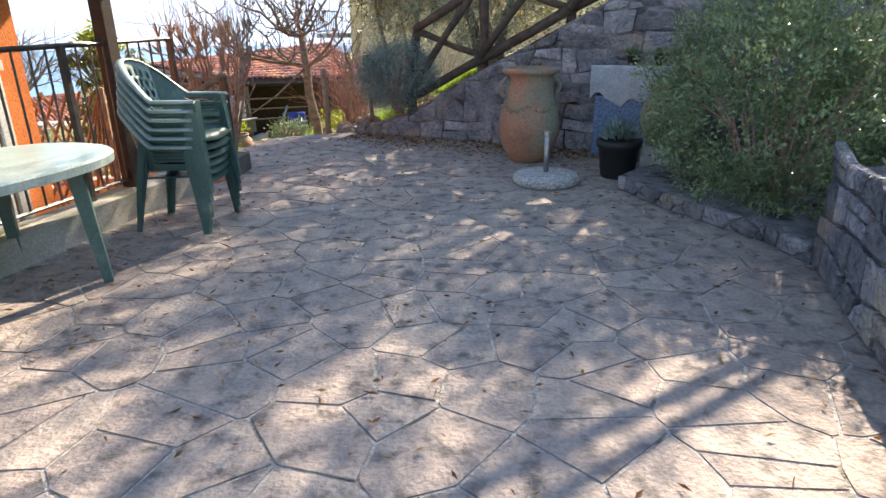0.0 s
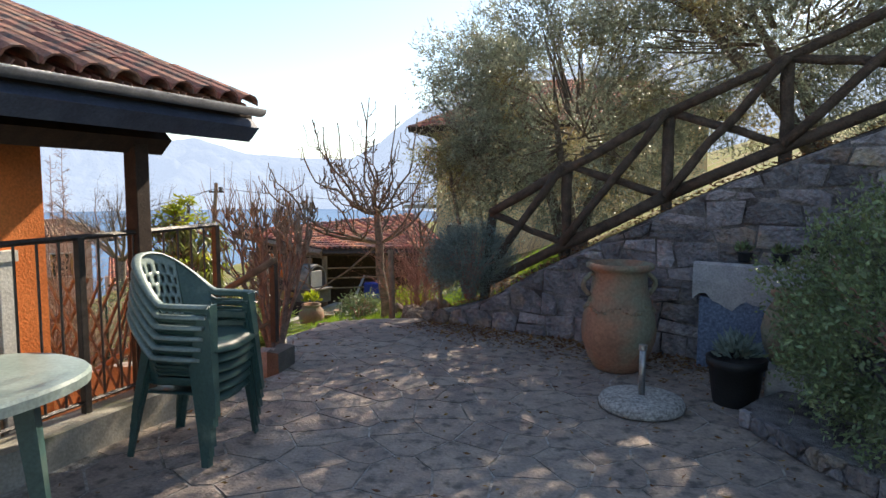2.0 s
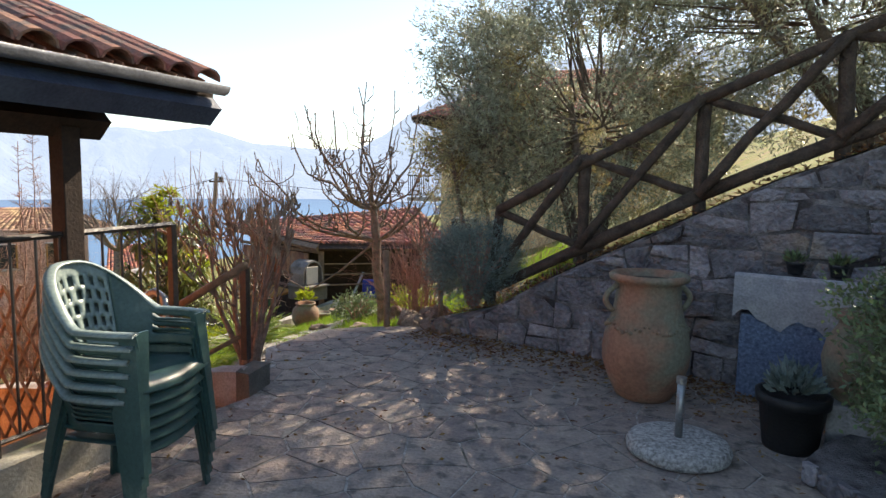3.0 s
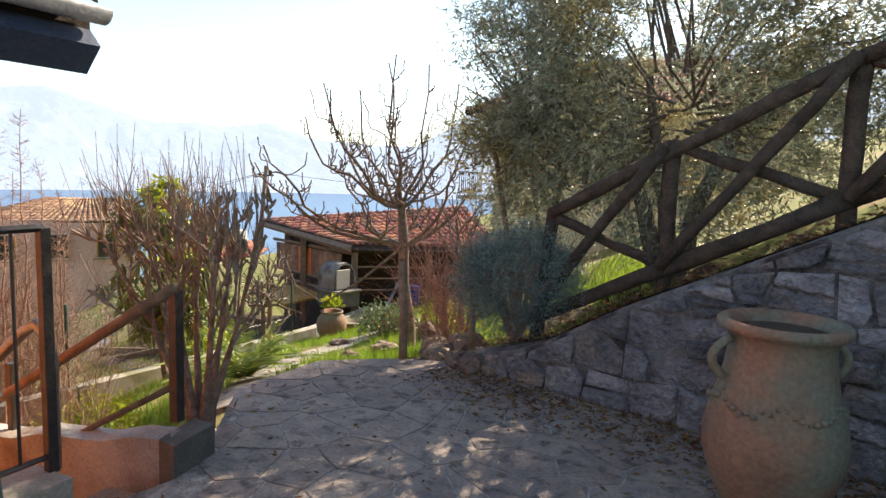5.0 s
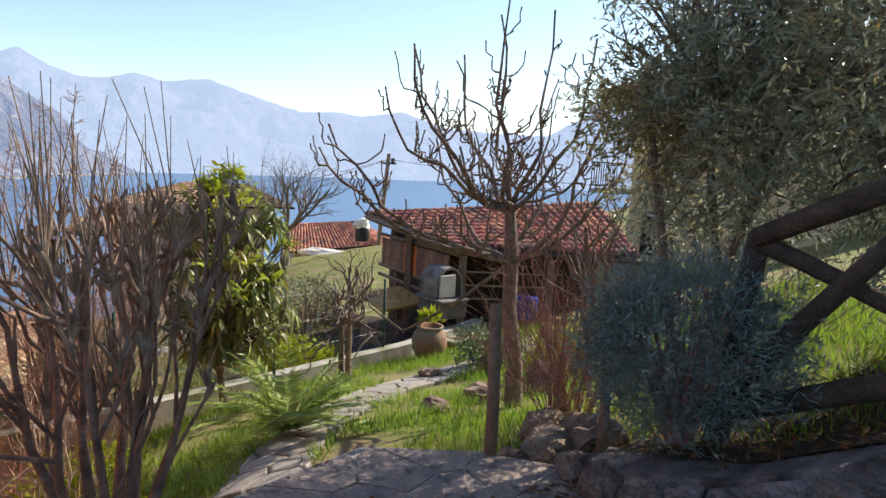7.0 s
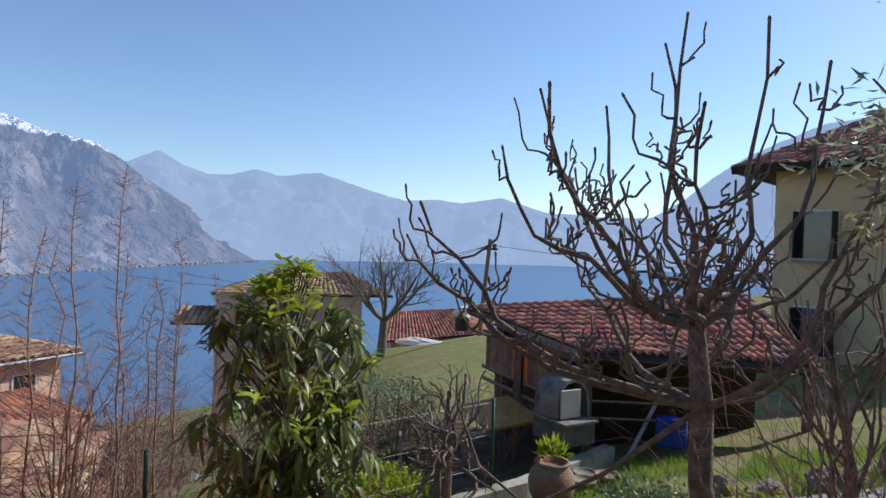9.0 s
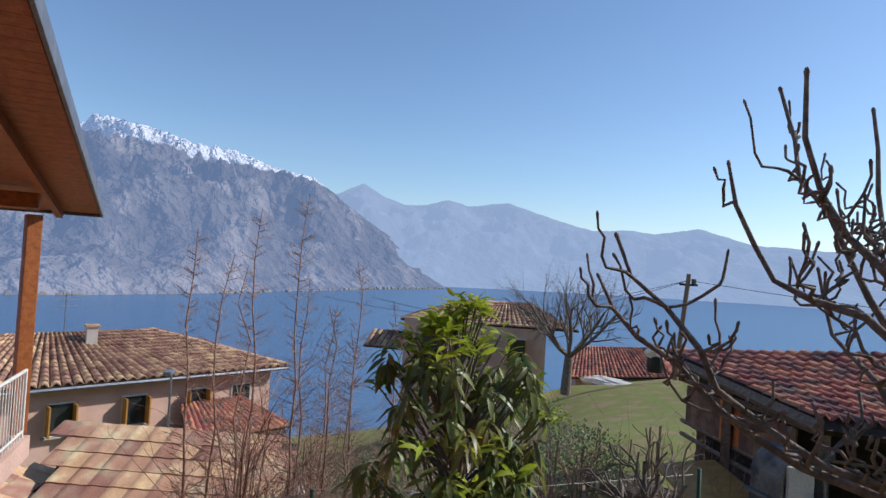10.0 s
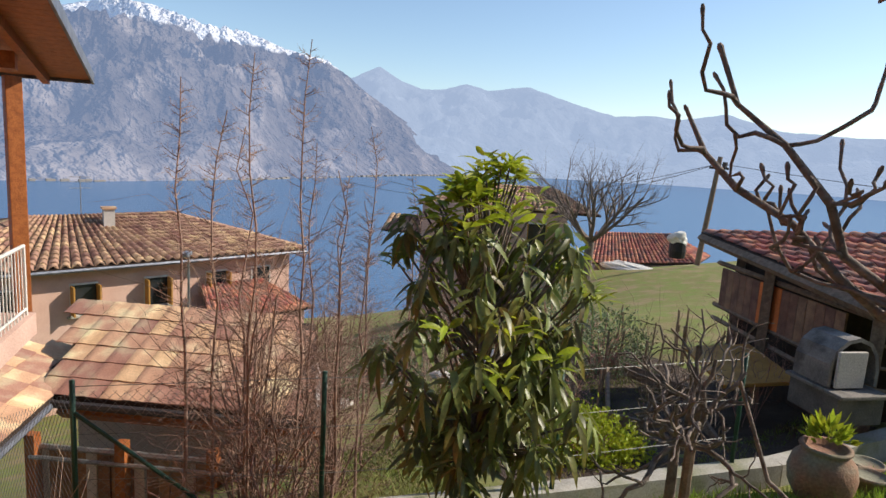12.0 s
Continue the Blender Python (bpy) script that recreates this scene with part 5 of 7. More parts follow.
def twiggy(name, label, c, rad, seed, n, mat, up=0.3, r0=0.008):
    t = thing(name, label, "shrub", c)
    T = Tree(seed)
    rr = T.r
    for k in range(n):
        a = rr.uniform(0, math.tau)
        s = rr.uniform(0.1, 1)
        e = Vector((math.cos(a) * rad[0] * s, math.sin(a) * rad[1] * s, rad[2] * rr.uniform(.45, 1.1)))
        b = Vector((math.cos(a) * .12 * rad[0], math.sin(a) * .12 * rad[1], -0.05))
        d = (e - b)
        T.branch(b, Vector((d.x, d.y, d.z)), d.length, r0, 0, [(6, 0.14, up * .2, 5, 0.8, 0.5, 0.6, 0.5), (4, 0.25, 0.02, 3, 0.9, 0.5, 0.7, 0.5), (3, 0.3, 0.0, 0, 0, 0, 0, 0.5)])
        T.ends = []
        T.mesh("stem", mat, t)
    return t


twiggy("bare_shrub", "tangled reddish-brown leafless shrub at the end of the patio", (-1.5, 9.45, -0.2), (0.75, 0.6, 1.3), 71, 58, M_TWIG_RED, r0=0.0065)
twiggy("bare_shrub", "tangled brown leafless shrub on the slope by the fig tree", (-0.3, 10.6, -0.1), (0.9, 0.8, 1.3), 72, 18, M_TWIG)
twiggy("bare_shrub", "thin leafless brown garden shrub beside the steps", (-3.7, 6.75, -1.1), (0.4, 0.35, 1.1), 73, 10, M_TWIG)
twiggy("bare_shrub", "leafless reddish garden shrub below the steps", (-5.0, 7.0, -1.6), (0.5, 0.45, 1.3), 74, 10, M_TWIG)


def vine():
    """An old gnarled vine on its post."""
    x, y = -4.75, 11.4
    t = thing("bare_vine", "gnarled leafless old vine trained on a grey wooden post", "vine", (x, y, h(x, y)))
    part("post", tube(bmesh.new(), (0.05, 0, -.1), (0.06, 0, 1.15), .035, 8), M_WOOD_GREY, t)
    T = Tree(75)
    T.tube([Vector((-.03, 0, -.05)), Vector((-.07, .03, .3)), Vector((-.02, -.05, .6)), Vector((-.06, 0, .85))], [.045, .038, .034, .036], 8)
    T.mesh("trunk", M_BARK, t)
    for k in range(10):
        a = k * .9 + .3
        T.branch(Vector((-.05, 0, .8)), Vector((math.cos(a), math.sin(a) * .7, .45)), .72, .022, 0, [(7, .38, .03, 4, 1.1, .55, .7, .6), (5, .45, .03, 3, 1.0, .5, .7, .6), (4, .4, .06, 0, 0, 0, 0, .5)])
        T.mesh("vine_arm", M_BARK, t)


vine()
twiggy("bare_shrub", "brown leafless garden shrub beyond the handrail", (-4.5, 7.7, -1.15), (0.6, 0.5, 1.2), 79, 14, M_TWIG)
twiggy("bare_shrub", "brown leafless garden shrub beyond the handrail", (-5.9, 8.3, -1.7), (0.7, 0.6, .85), 68, 14, M_TWIG_RED)
twiggy("bare_shrub", "thin leafless shrub in the lower garden", (-8.9, 12.2, -2.2), (0.9, 0.8, 1.7), 76, 14, M_TWIG)
leafy("green_shrub", "yellow-green leafy shrub behind the bare shrub", "shrub", (-4.6, 8.0, -1.15), (0.6, 0.5, 0.6), 9000, 0.06, 0.025, M_YELLOW, 66, cull=0.0)


def larches():
    rr = random.Random(3)
    for k, (x, y, top) in enumerate(((-7.35, 8.85, 1.9), (-7.9, 9.5, 1.6), (-8.1, 10.5, 1.2), (-7.1, 9.25, 2.1), (-7.5, 9.1, 1.7), (-7.3, 9.75, 2.3), (-7.9, 10.1, 1.5), (-6.9, 9.9, 1.3), (-8.4, 11.0, 1.7), (-7.6, 10.5, 1.0), (-8.9, 11.9, 1.2))):
        t = thing("young_larch", "slender leafless young larch with fine horizontal twigs", "tree", (x, y, -2.1), group="young larches")
        T = Tree(80 + k)
        H = top + 2.1
        pts = [Vector((rr.gauss(0, .004) * i, rr.gauss(0, .004) * i, H * i / 10)) for i in range(11)]
        T.tube(pts, [0.015 * (1 - i / 10.5) + 0.003 for i in range(11)], 6)
        T.mesh("stem", M_BARK_RED, t)
        for q in range(120):
            u = rr.uniform(.2, .98)
            i = int(u * 10)
            p = pts[i].lerp(pts[min(10, i + 1)], u * 10 - i)
            a = rr.uniform(0, math.tau)
            L = (0.10 + 0.34 * (1 - u)) * rr.uniform(.5, 1.2)
            T.branch(p, Vector((math.cos(a), math.sin(a), .35)), L, 0.004, 0, [(4, 0.09, 0.05, 5, 0.9, 0.4, 0.6, 0.4), (2, 0.15, 0, 0, 0, 0, 0, .5)])
        T.mesh("twigs", M_BARK_RED, t, "stuff")


larches()
twiggy("bare_shrub", "reddish bushy leafless shrub round the young larches", (-7.3, 9.4, -2.0), (0.75, 0.6, 2.1), 77, 34, M_BARK_RED, r0=.013)
twiggy("bare_shrub", "reddish bushy leafless shrub at the lawn's lower edge", (-8.3, 10.6, -2.3), (0.9, 0.7, 2.1), 78, 30, M_BARK_RED, r0=.012)


def broad_leaves(name, pts, dirs, length, width, mat, parent, rng, droop=0.5):
    """Broad leaves in four segments: folded along the midrib and bending down towards the tip."""
    P, D = np.asarray(pts, float), np.asarray(dirs, float)
    n = len(P)
    D = D / (np.linalg.norm(D, axis=1, keepdims=True) + 1e-9)
    S = np.cross(D, [0, 0, 1.0] + rng.normal(size=(n, 3)) * .35)
    S /= np.linalg.norm(S, axis=1, keepdims=True) + 1e-9
    N = np.cross(S, D)
    L = (length * rng.uniform(.6, 1.25, n))[:, None]
    W = (width * rng.uniform(.75, 1.2, n))[:, None]
    K = (droop * rng.uniform(.3, 1.5, n))[:, None]
    rows = []
    for u, w in ((0, .1), (.25, .75), (.55, 1.0), (.82, .62), (1.0, .04)):
        c = P + D * L * u - N * L * K * u * u * .5
        c[:, 2] -= (L * K * u * u * .35)[:, 0]
        rows.append(np.stack([c - S * W * w * .5 + N * W * w * .16, c, c + S * W * w * .5 + N * W * w * .16], 1))
    V = np.concatenate(rows, 1)
    i = np.arange(n)[:, None] * 15
    F = [i + [3 * r + k, 3 * r + k + 1, 3 * r + k + 4, 3 * r + k + 3] for r in range(4) for k in range(2)]
    return raw(name, V.reshape(-1, 3), np.concatenate(F, 1).reshape(-1, 4), mat, parent)


def loquat():
    t = thing("loquat_tree", "broad-leaved loquat tree with drooping dark leaves and yellow-green tips", "tree", (-5.65, 10.3, -1.35))
    T = Tree(90)
    rr = T.r
    T.tube([Vector((0.05, 0, 0)), Vector((-.03, 0, .5)), Vector((.06, .02, 1.0)), Vector((.05, 0, 1.5)), Vector((.07, 0, 2.3))], [0.045, .038, .033, .028, .015], 8)
    T.mesh("trunk", M_BARK, t)
    rng = np.random.default_rng(90)
    P, D, Q, E = [], [], [], []
    for k in range(265):
        z = rng.uniform(0.85, 2.8)
        w = float(np.interp(z, [.85, 1.3, 1.9, 2.3, 2.6, 2.9], [.42, .66, .68, .56, .3, .1]))
        a = rng.uniform(0, math.tau)
        w *= 1 + .38 * noise.noise(Vector((math.cos(a) * 1.3, math.sin(a) * 1.3, z * 1.6)))
        s = w * rng.uniform(0.2, 1) ** .5
        e = Vector((.05 + math.cos(a) * s, math.sin(a) * s, z))
        if noise.noise(e * 2.6) < -.3:
            continue
        st = Vector((.05, 0, max(.95, z - .4 - s * .4)))
        T.tube([st, st.lerp(e, .5) + Vector((0, 0, -.05)), e], [0.014, .01, .007], 4)
        tip = z > 2.4 or (z > 1.3 and rng.random() < .28)
        for q in range(9 if tip else 11):
            b = q * 2.4 + a
            o = Vector((math.cos(b), math.sin(b), rng.uniform(.1, 1.1) if tip else rng.uniform(-1.1, .15))).normalized()
            p = e + Vector((0, 0, (q - 5) * .012)) + o * .02
            (Q if tip else P).append(tuple(p))
            (E if tip else D).append(tuple(o))
    T.mesh("branches", M_BARK, t, "stuff")
    broad_leaves("leaves", P, D, 0.165, 0.046, M_LOQUAT, t, rng, .8)
    broad_leaves("young_leaves", Q, E, 0.16, 0.042, M_YELLOW, t, rng, .45)


loquat()


def cycad(x, y):
    t = thing("cycad", "low cycad with arching green fronds on the lawn", "plant", (x, y, h(x, y)))
    rng = np.random.default_rng(7)
    for k in range(34):
        a = rng.uniform(0, math.tau)
        el = rng.uniform(0.35, 1.25)
        L = rng.uniform(.7, .98)
        pts = []
        for i in range(9):
            u = i / 8
            rr_ = L * u * math.cos(el) * (1 + .25 * u)
            pts.append(Vector((math.cos(a) * rr_, math.sin(a) * rr_, .08 + L * (u * math.sin(el) - .55 * u * u * (1.1 - el * .5)))))
        P, D = [], []
        for i in range(1, 44):
            u = i / 44 * 8
            j = int(u)
            p = pts[j].lerp(pts[min(8, j + 1)], u - j)
            d = (pts[min(8, j + 1)] - pts[j]).normalized()
            s = d.cross(Vector((0, 0, 1))).normalized()
            for sg in (-1, 1):
                P.append(tuple(p))
                D.append(tuple(s * sg + d * .5))
        leaves("frond", P, D, 0.14, 0.014, M_PALM, t, np.random.default_rng(k), 0.1)


cycad(-3.75, 9.2)


# ---- stakes ----
for nm, a, b, r in (("stake", (-1.69, 8.47, -0.25), (-1.71, 8.47, 0.86), 0.04), ("stake", (-1.1, 8.62, -0.1), (-1.12, 8.62, 0.75), 0.03)):
    ob = part(nm, limb(bmesh.new(), [a, tuple((Vector(a) + Vector(b)) / 2 + Vector((.01, 0, 0))), b], [r, r * .95, r * .9], 8), M_WOOD_GREY, smooth=True)
    tagged(ob, "weathered round wooden stake at the patio's end", "stake", "garden stakes")


# ---- path and garden kerb ----
def path():
    line = [(-3.1, 8.1), (-3.55, 9.0), (-3.85, 10.0), (-3.9, 11.0), (-3.6, 12.0), (-3.15, 12.9), (-2.2, 13.2), (-1.0, 13.6)]
    t = thing("garden_path", "curving path of irregular pale stone slabs through the grass", "path", kind="structure")
    rng = random.Random(14)
    L = [0]
    for a, b in zip(line, line[1:]):
        L.append(L[-1] + math.dist(a, b))

    def at(u):
        return float(np.interp(u, L, [p[0] for p in line])), float(np.interp(u, L, [p[1] for p in line]))

    def to3(u, v, w):
        x, y = at(u)
        x2, y2 = at(min(L[-1], u + .15))
        x1, y1 = at(max(0, u - .15))
        d = Vector((x2 - x1, y2 - y1, 0)).normalized()
        X, Y = x - d.y * v, y + d.x * v
        return (X, Y, h(X, Y) + 0.03 + w)
    for poly in cells(rng, 0, L[-1], -0.3, 0.3, 0.42, 0.3, .35):
        bm = bmesh.new()
        if stone_bm(bm, poly, to3, 0.012, -0.08, 0.02, 0.012, rng):
            part("stone_slab", bm, M_PATH, t)
        else:
            bm.free()


path()


def kerb_garden():
    pts = [(-7.6, 8.0, -1.45), (-6.5, 9.7, -1.28), (-5.8, 11.6, -1.27), (-5.1, 13.6, -1.25), (-4.7, 15.5, -1.2)]
    t = thing("garden_kerb", "low weathered concrete kerb between lawn and lower bed", "kerb", kind="structure")
    for a, b in zip(pts, pts[1:]):
        d = Vector((b[0] - a[0], b[1] - a[1], 0)).normalized()
        n_ = Vector((-d.y, d.x, 0)) * 0.09
        bm = bmesh.new()
        vs = []
        for q, z in ((a, a[2]), (b, b[2])):
            for s in (-1, 1):
                for dz in (-0.9, 0.05):
                    vs.append(bm.verts.new((q[0] + n_.x * s, q[1] + n_.y * s, z + dz)))
        for f in ((0, 1, 3, 2), (4, 6, 7, 5), (0, 4, 5, 1), (2, 3, 7, 6), (1, 5, 7, 3), (0, 2, 6, 4)):
            bm.faces.new([vs[i] for i in f])
        part("kerb_length", bm, M_CONC, t)


kerb_garden()


def wire_fence():
    t = thing("wire_fence", "green steel posts with thin wires along the garden kerb", "fence")
    P = [(-7.7, 8.14, -1.5), (-6.56, 9.64, -1.3), (-5.85, 11.39, -1.3), (-5.3, 13.2, -1.3)]
    for x, y, z in P:
        part("post", tube(bmesh.new(), (x, y, z), (x, y, z + 1.15), 0.02, 8), M_GREENPOST, t, smooth=True)
    x, y, z = P[0]
    part("stay_bar", tube(bmesh.new(), (x, y, z + 0.9), (x + .75, y + .95, z + 0.1), 0.016, 8), M_GREENPOST, t, smooth=True)
    for a, b in zip(P, P[1:]):
        for dz in (0.35, 0.72, 1.1):
            part("wire", tube(bmesh.new(), (a[0], a[1], a[2] + dz), (b[0], b[1], b[2] + dz), 0.003, 4), M_WIRE, t)
    # diamond netting of the first length and of the one that drops away from the corner post
    bm = bmesh.new()
    for a, b in ((P[0], P[1]), (P[0], (-9.6, 7.6, -2.4))):
        A, B = Vector(a), Vector(b)
        L = (B - A).length
        n = int((L + 1.05) / .085)
        for sg in (-1, 1):
            for k in range(n):
                x0, x1 = k * .085 - 1.05, k * .085
                if sg < 0:
                    x0, x1 = x1, x0
                z0, z1 = .04, 1.06
                q = []
                for xa, za, xb, zb in ((x0, z0, x1, z1), (x1, z1, x0, z0)):
                    u = 0.0
                    if xa < 0 and xb > 0:
                        u = -xa / (xb - xa)
                    if xa > L and xb < L:
                        u = (xa - L) / (xa - xb)
                    q.append((xa + (xb - xa) * u, za + (zb - za) * u))
                if max(q[0][0], q[1][0]) > L + .01 or min(q[0][0], q[1][0]) < -.01:
                    continue
                e = [A.lerp(B, x / L) + Vector((0, 0, z)) for x, z in q]
                if (e[0] - e[1]).length > .02:
                    tube(bm, e[0], e[1], .0016, 3)
    tagged(part("netting", bm, M_WIRE, t), kind="stuff")


wire_fence()


# ---- grass ----
def grass():
    rng = np.random.default_rng(5)
    n = 52000
    x = rng.uniform(-6.0, 0.5, n)
    y = rng.uniform(7.4, 16, n)
    k = np.array([noise.noise(Vector((a * 1.3, b * 1.3, 0))) for a, b in zip(x, y)])
    line = np.interp(y, [8.1, 9, 10, 11, 12, 12.9], [-3.1, -3.55, -3.85, -3.9, -3.6, -3.15])
    keep = (k > -0.15) & (np.abs(x - line) > 0.27) & (x > np.interp(y, [8, 9.7, 11.6, 13.6, 16], [-7, -6.3, -5.7, -5.0, -4.6]))
    keep &= ~np.array([inside(a, b) or (7.5 - .5 * a - b > 0 and a > -1.2) for a, b in zip(x, y)])
    x, y, k = x[keep], y[keep], k[keep]
    z = height(x, y)
    d = rng.normal(size=(len(x), 3)) * 0.35 + [0, 0, 1]
    ob = leaves("grass", np.stack([x, y, z - 0.01], 1), d, 0.15, 0.009, M_GRASS, None, rng, 0.0)
    tagged(ob, "long bright green grass on the lawn", "grass", kind="stuff")
    n = 90000
    x = rng.uniform(-14.0, -5.6, n)
    y = rng.uniform(8.2, 17, n)
    k = np.array([noise.noise(Vector((a * .9, b * .9, 3))) for a, b in zip(x, y)])
    bed = (x > -11) & (y > 12) & (y > 14.5 + (-7.3 - x) * 0.0 - 2.2 * (x + 7.3)) & (x < -6)
    keep = (k > -0.22) & (x < np.interp(y, [8, 9.7, 11.6, 13.6, 16], [-7.2, -6.5, -5.9, -5.2, -4.8]) - .1) & (y > 11.6 - (x + 9.6) * 1.3) & ~bed
    x, y = x[keep], y[keep]
    d = rng.normal(size=(len(x), 3)) * 0.6 + [0, 0, .8]
    ob = leaves("short_grass", np.stack([x, y, height(x, y) - 0.01], 1), d, 0.085, 0.014, M_GRASS_DULL, None, rng, 0.0)
    tagged(ob, "short dull green and straw grass on the slope below the kerb", "grass", kind="stuff")


grass()


def litter():
    rng = np.random.default_rng(15)
    n = 2600
    u = rng.uniform(0, 4.5, n)
    v = np.abs(rng.normal(0, 0.35, n))
    x = WO.x + WU.x * u + WN.x * v
    y = WO.y + WU.y * u + WN.y * v
    m = 900
    x = np.concatenate([x, rng.uniform(-2.5, 3, m)])
    y = np.concatenate([y, rng.uniform(0.5, 8, m)])
    ok = np.array([inside(a, b) for a, b in zip(x, y)])
    x, y = x[ok], y[ok]
    d = rng.normal(size=(len(x), 3)) * [1, 1, .15]
    ob = leaves("fallen_leaves", np.stack([x, y, np.full(len(x), .012) + rng.uniform(0, .01, len(x))], 1), d, 0.05, 0.016, M_DRY, None, rng, 0.3)
    tagged(ob, "dry brown fallen leaves scattered on the paving", "leaves", kind="stuff")


litter()


def soil_bank():
    """Dark soil and dead leaves on the bank just above the stone wall."""
    V, F = [], []
    nu, nv = 90, 14
    for i in range(nu):
        for j in range(nv):
            u, v = .1 + 6.6 * i / (nu - 1), .22 + 1.0 * j / (nv - 1) * (1 + .25 * math.sin(i * .7))
            p = WO + WU * u - WN * v
            f = min(1, max(0, v - .5) / .25)
            z = (wall_top(u) + .03) * (1 - f) + (h(p.x, p.y) + .045) * f if h(p.x, p.y) < wall_top(u) + .5 else wall_top(u) + .03 + .3 * f
            V.append((p.x, p.y, z + .03 * noise.noise(Vector((p.x * 5, p.y * 5, 0))) * f))
    for i in range(nu - 1):
        for j in range(nv - 1):
            a = i * nv + j
            F.append((a, a + nv, a + nv + 1, a + 1))
    tagged(raw("soil_bank", V, F, M_SOIL, smooth=True), "dark soil strewn with dead leaves above the stone wall", "soil", kind="structure")
    rng = np.random.default_rng(19)
    k = rng.integers(0, len(V), 3200)
    P = np.array(V)[k] + rng.normal(size=(len(k), 3)) * [.04, .04, 0] + [0, 0, .02]
    d = rng.normal(size=(len(k), 3)) * [1, 1, .25]
    ob = leaves("fallen_leaves", P, d, .06, .02, M_DRY, None, rng, .3)
    tagged(ob, "dead brown leaves lying on the bank above the wall", "leaves", kind="stuff")


soil_bank()


# ---- roofs and buildings ----
def quad_roof(name, parent, a, b, c, d, tw, tl, mat, thick=0.08, lift=0.05, under=None):
    """A tiled roof on the quad a b (eave) c d (top): rows of half-round tiles, joined, over a slab."""
    a, b, c, d = (Vector(p) for p in (a, b, c, d))
    n = (b - a).cross(d - a).normalized()
    if n.z < 0:
        n = -n
    bm = bmesh.new()
    G = 8
    lo, hi = ([[bm.verts.new((a.lerp(b, i / G)).lerp(d.lerp(c, i / G), j / G) - n * w) for j in range(G + 1)] for i in range(G + 1)] for w in (thick, .004))
    for i in range(G):
        for j in range(G):
            bm.faces.new((hi[i][j], hi[i + 1][j], hi[i + 1][j + 1], hi[i][j + 1]))
            bm.faces.new((lo[i][j], lo[i][j + 1], lo[i + 1][j + 1], lo[i + 1][j]))
    for k in range(G):
        for p, q in (((k, 0), (k + 1, 0)), ((G, k), (G, k + 1)), ((k + 1, G), (k, G)), ((0, k + 1), (0, k))):
            bm.faces.new((lo[p[0]][p[1]], lo[q[0]][q[1]], hi[q[0]][q[1]], hi[p[0]][p[1]]))
    part(name + "_slab", bm, under or M_WOOD_DK, parent)
    W = max((b - a).length, (c - d).length)
    H = max((d - a).length, (c - b).length)
    nc, nr = max(2, int(W / tw)), max(2, int(H / tl))
    V, F = [], []
    rng = random.Random(int(W * 100))

    def pt(u, v):
        return (a.lerp(b, u)).lerp(d.lerp(c, u), v)
    M = 4
    for i in range(nc):
        for j in range(nr):
            u0, u1 = i / nc, (i + .92) / nc
            v0, v1 = j / nr, min(1, (j + 1.12) / nr)
            z = rng.uniform(0, .012)
            base = len(V)
            for v, up, sh in ((v0, lift, 1.0), (v1, lift * .55, .8)):
                for k in range(M + 1):
                    q = k / M
                    uu = (u0 + u1) / 2 + (u1 - u0) / 2 * (2 * q - 1) * sh
                    p = pt(uu, v) + n * (up * math.sin(math.pi * q) * 1.3 + z + (.02 if v == v0 else .004))
                    V.append(tuple(p))
            for k in range(M):
                F.append((base + k, base + k + 1, base + M + 1 + k + 1, base + M + 1 + k))
            # front edge down to the slab
            q0 = len(V)
            for k in (0, M // 2, M):
                V.append(tuple(Vector(V[base + k]) - n * 0.03))
            F.append((base, q0, q0 + 1, base + M // 2))
            F.append((base + M // 2, q0 + 1, q0 + 2, base + M))
    return tagged(raw(name + "_tiles", V, F, mat, parent), kind="stuff")


def window(parent, at, w, hh, rz, shutter=M_SHUTTER, open_=True):
    e = new("window")
    e.parent = parent
    m = pose(at[0], at[1], at[2], 0, 0, rz)
    part("frame", box(bmesh.new(), (0, 0, 0), (w + .12, .06, hh + .12), 0, 0, m), M_WHITE, e)
    part("pane", box(bmesh.new(), (0, -.035, 0), (w, .02, hh), 0, 0, m), M_GLASSDK, e)
    part("window_sill", box(bmesh.new(), (0, -.08, -hh / 2 - .08), (w + .3, .2, .06), 0, 0, m), M_CONC, e)
    if open_:
        for s in (-1, 1):
            part("shutter", box(bmesh.new(), (s * (w / 2 + .02), -.24, 0), (.05, .4, hh), 0, 0, m), shutter, e)
    return e


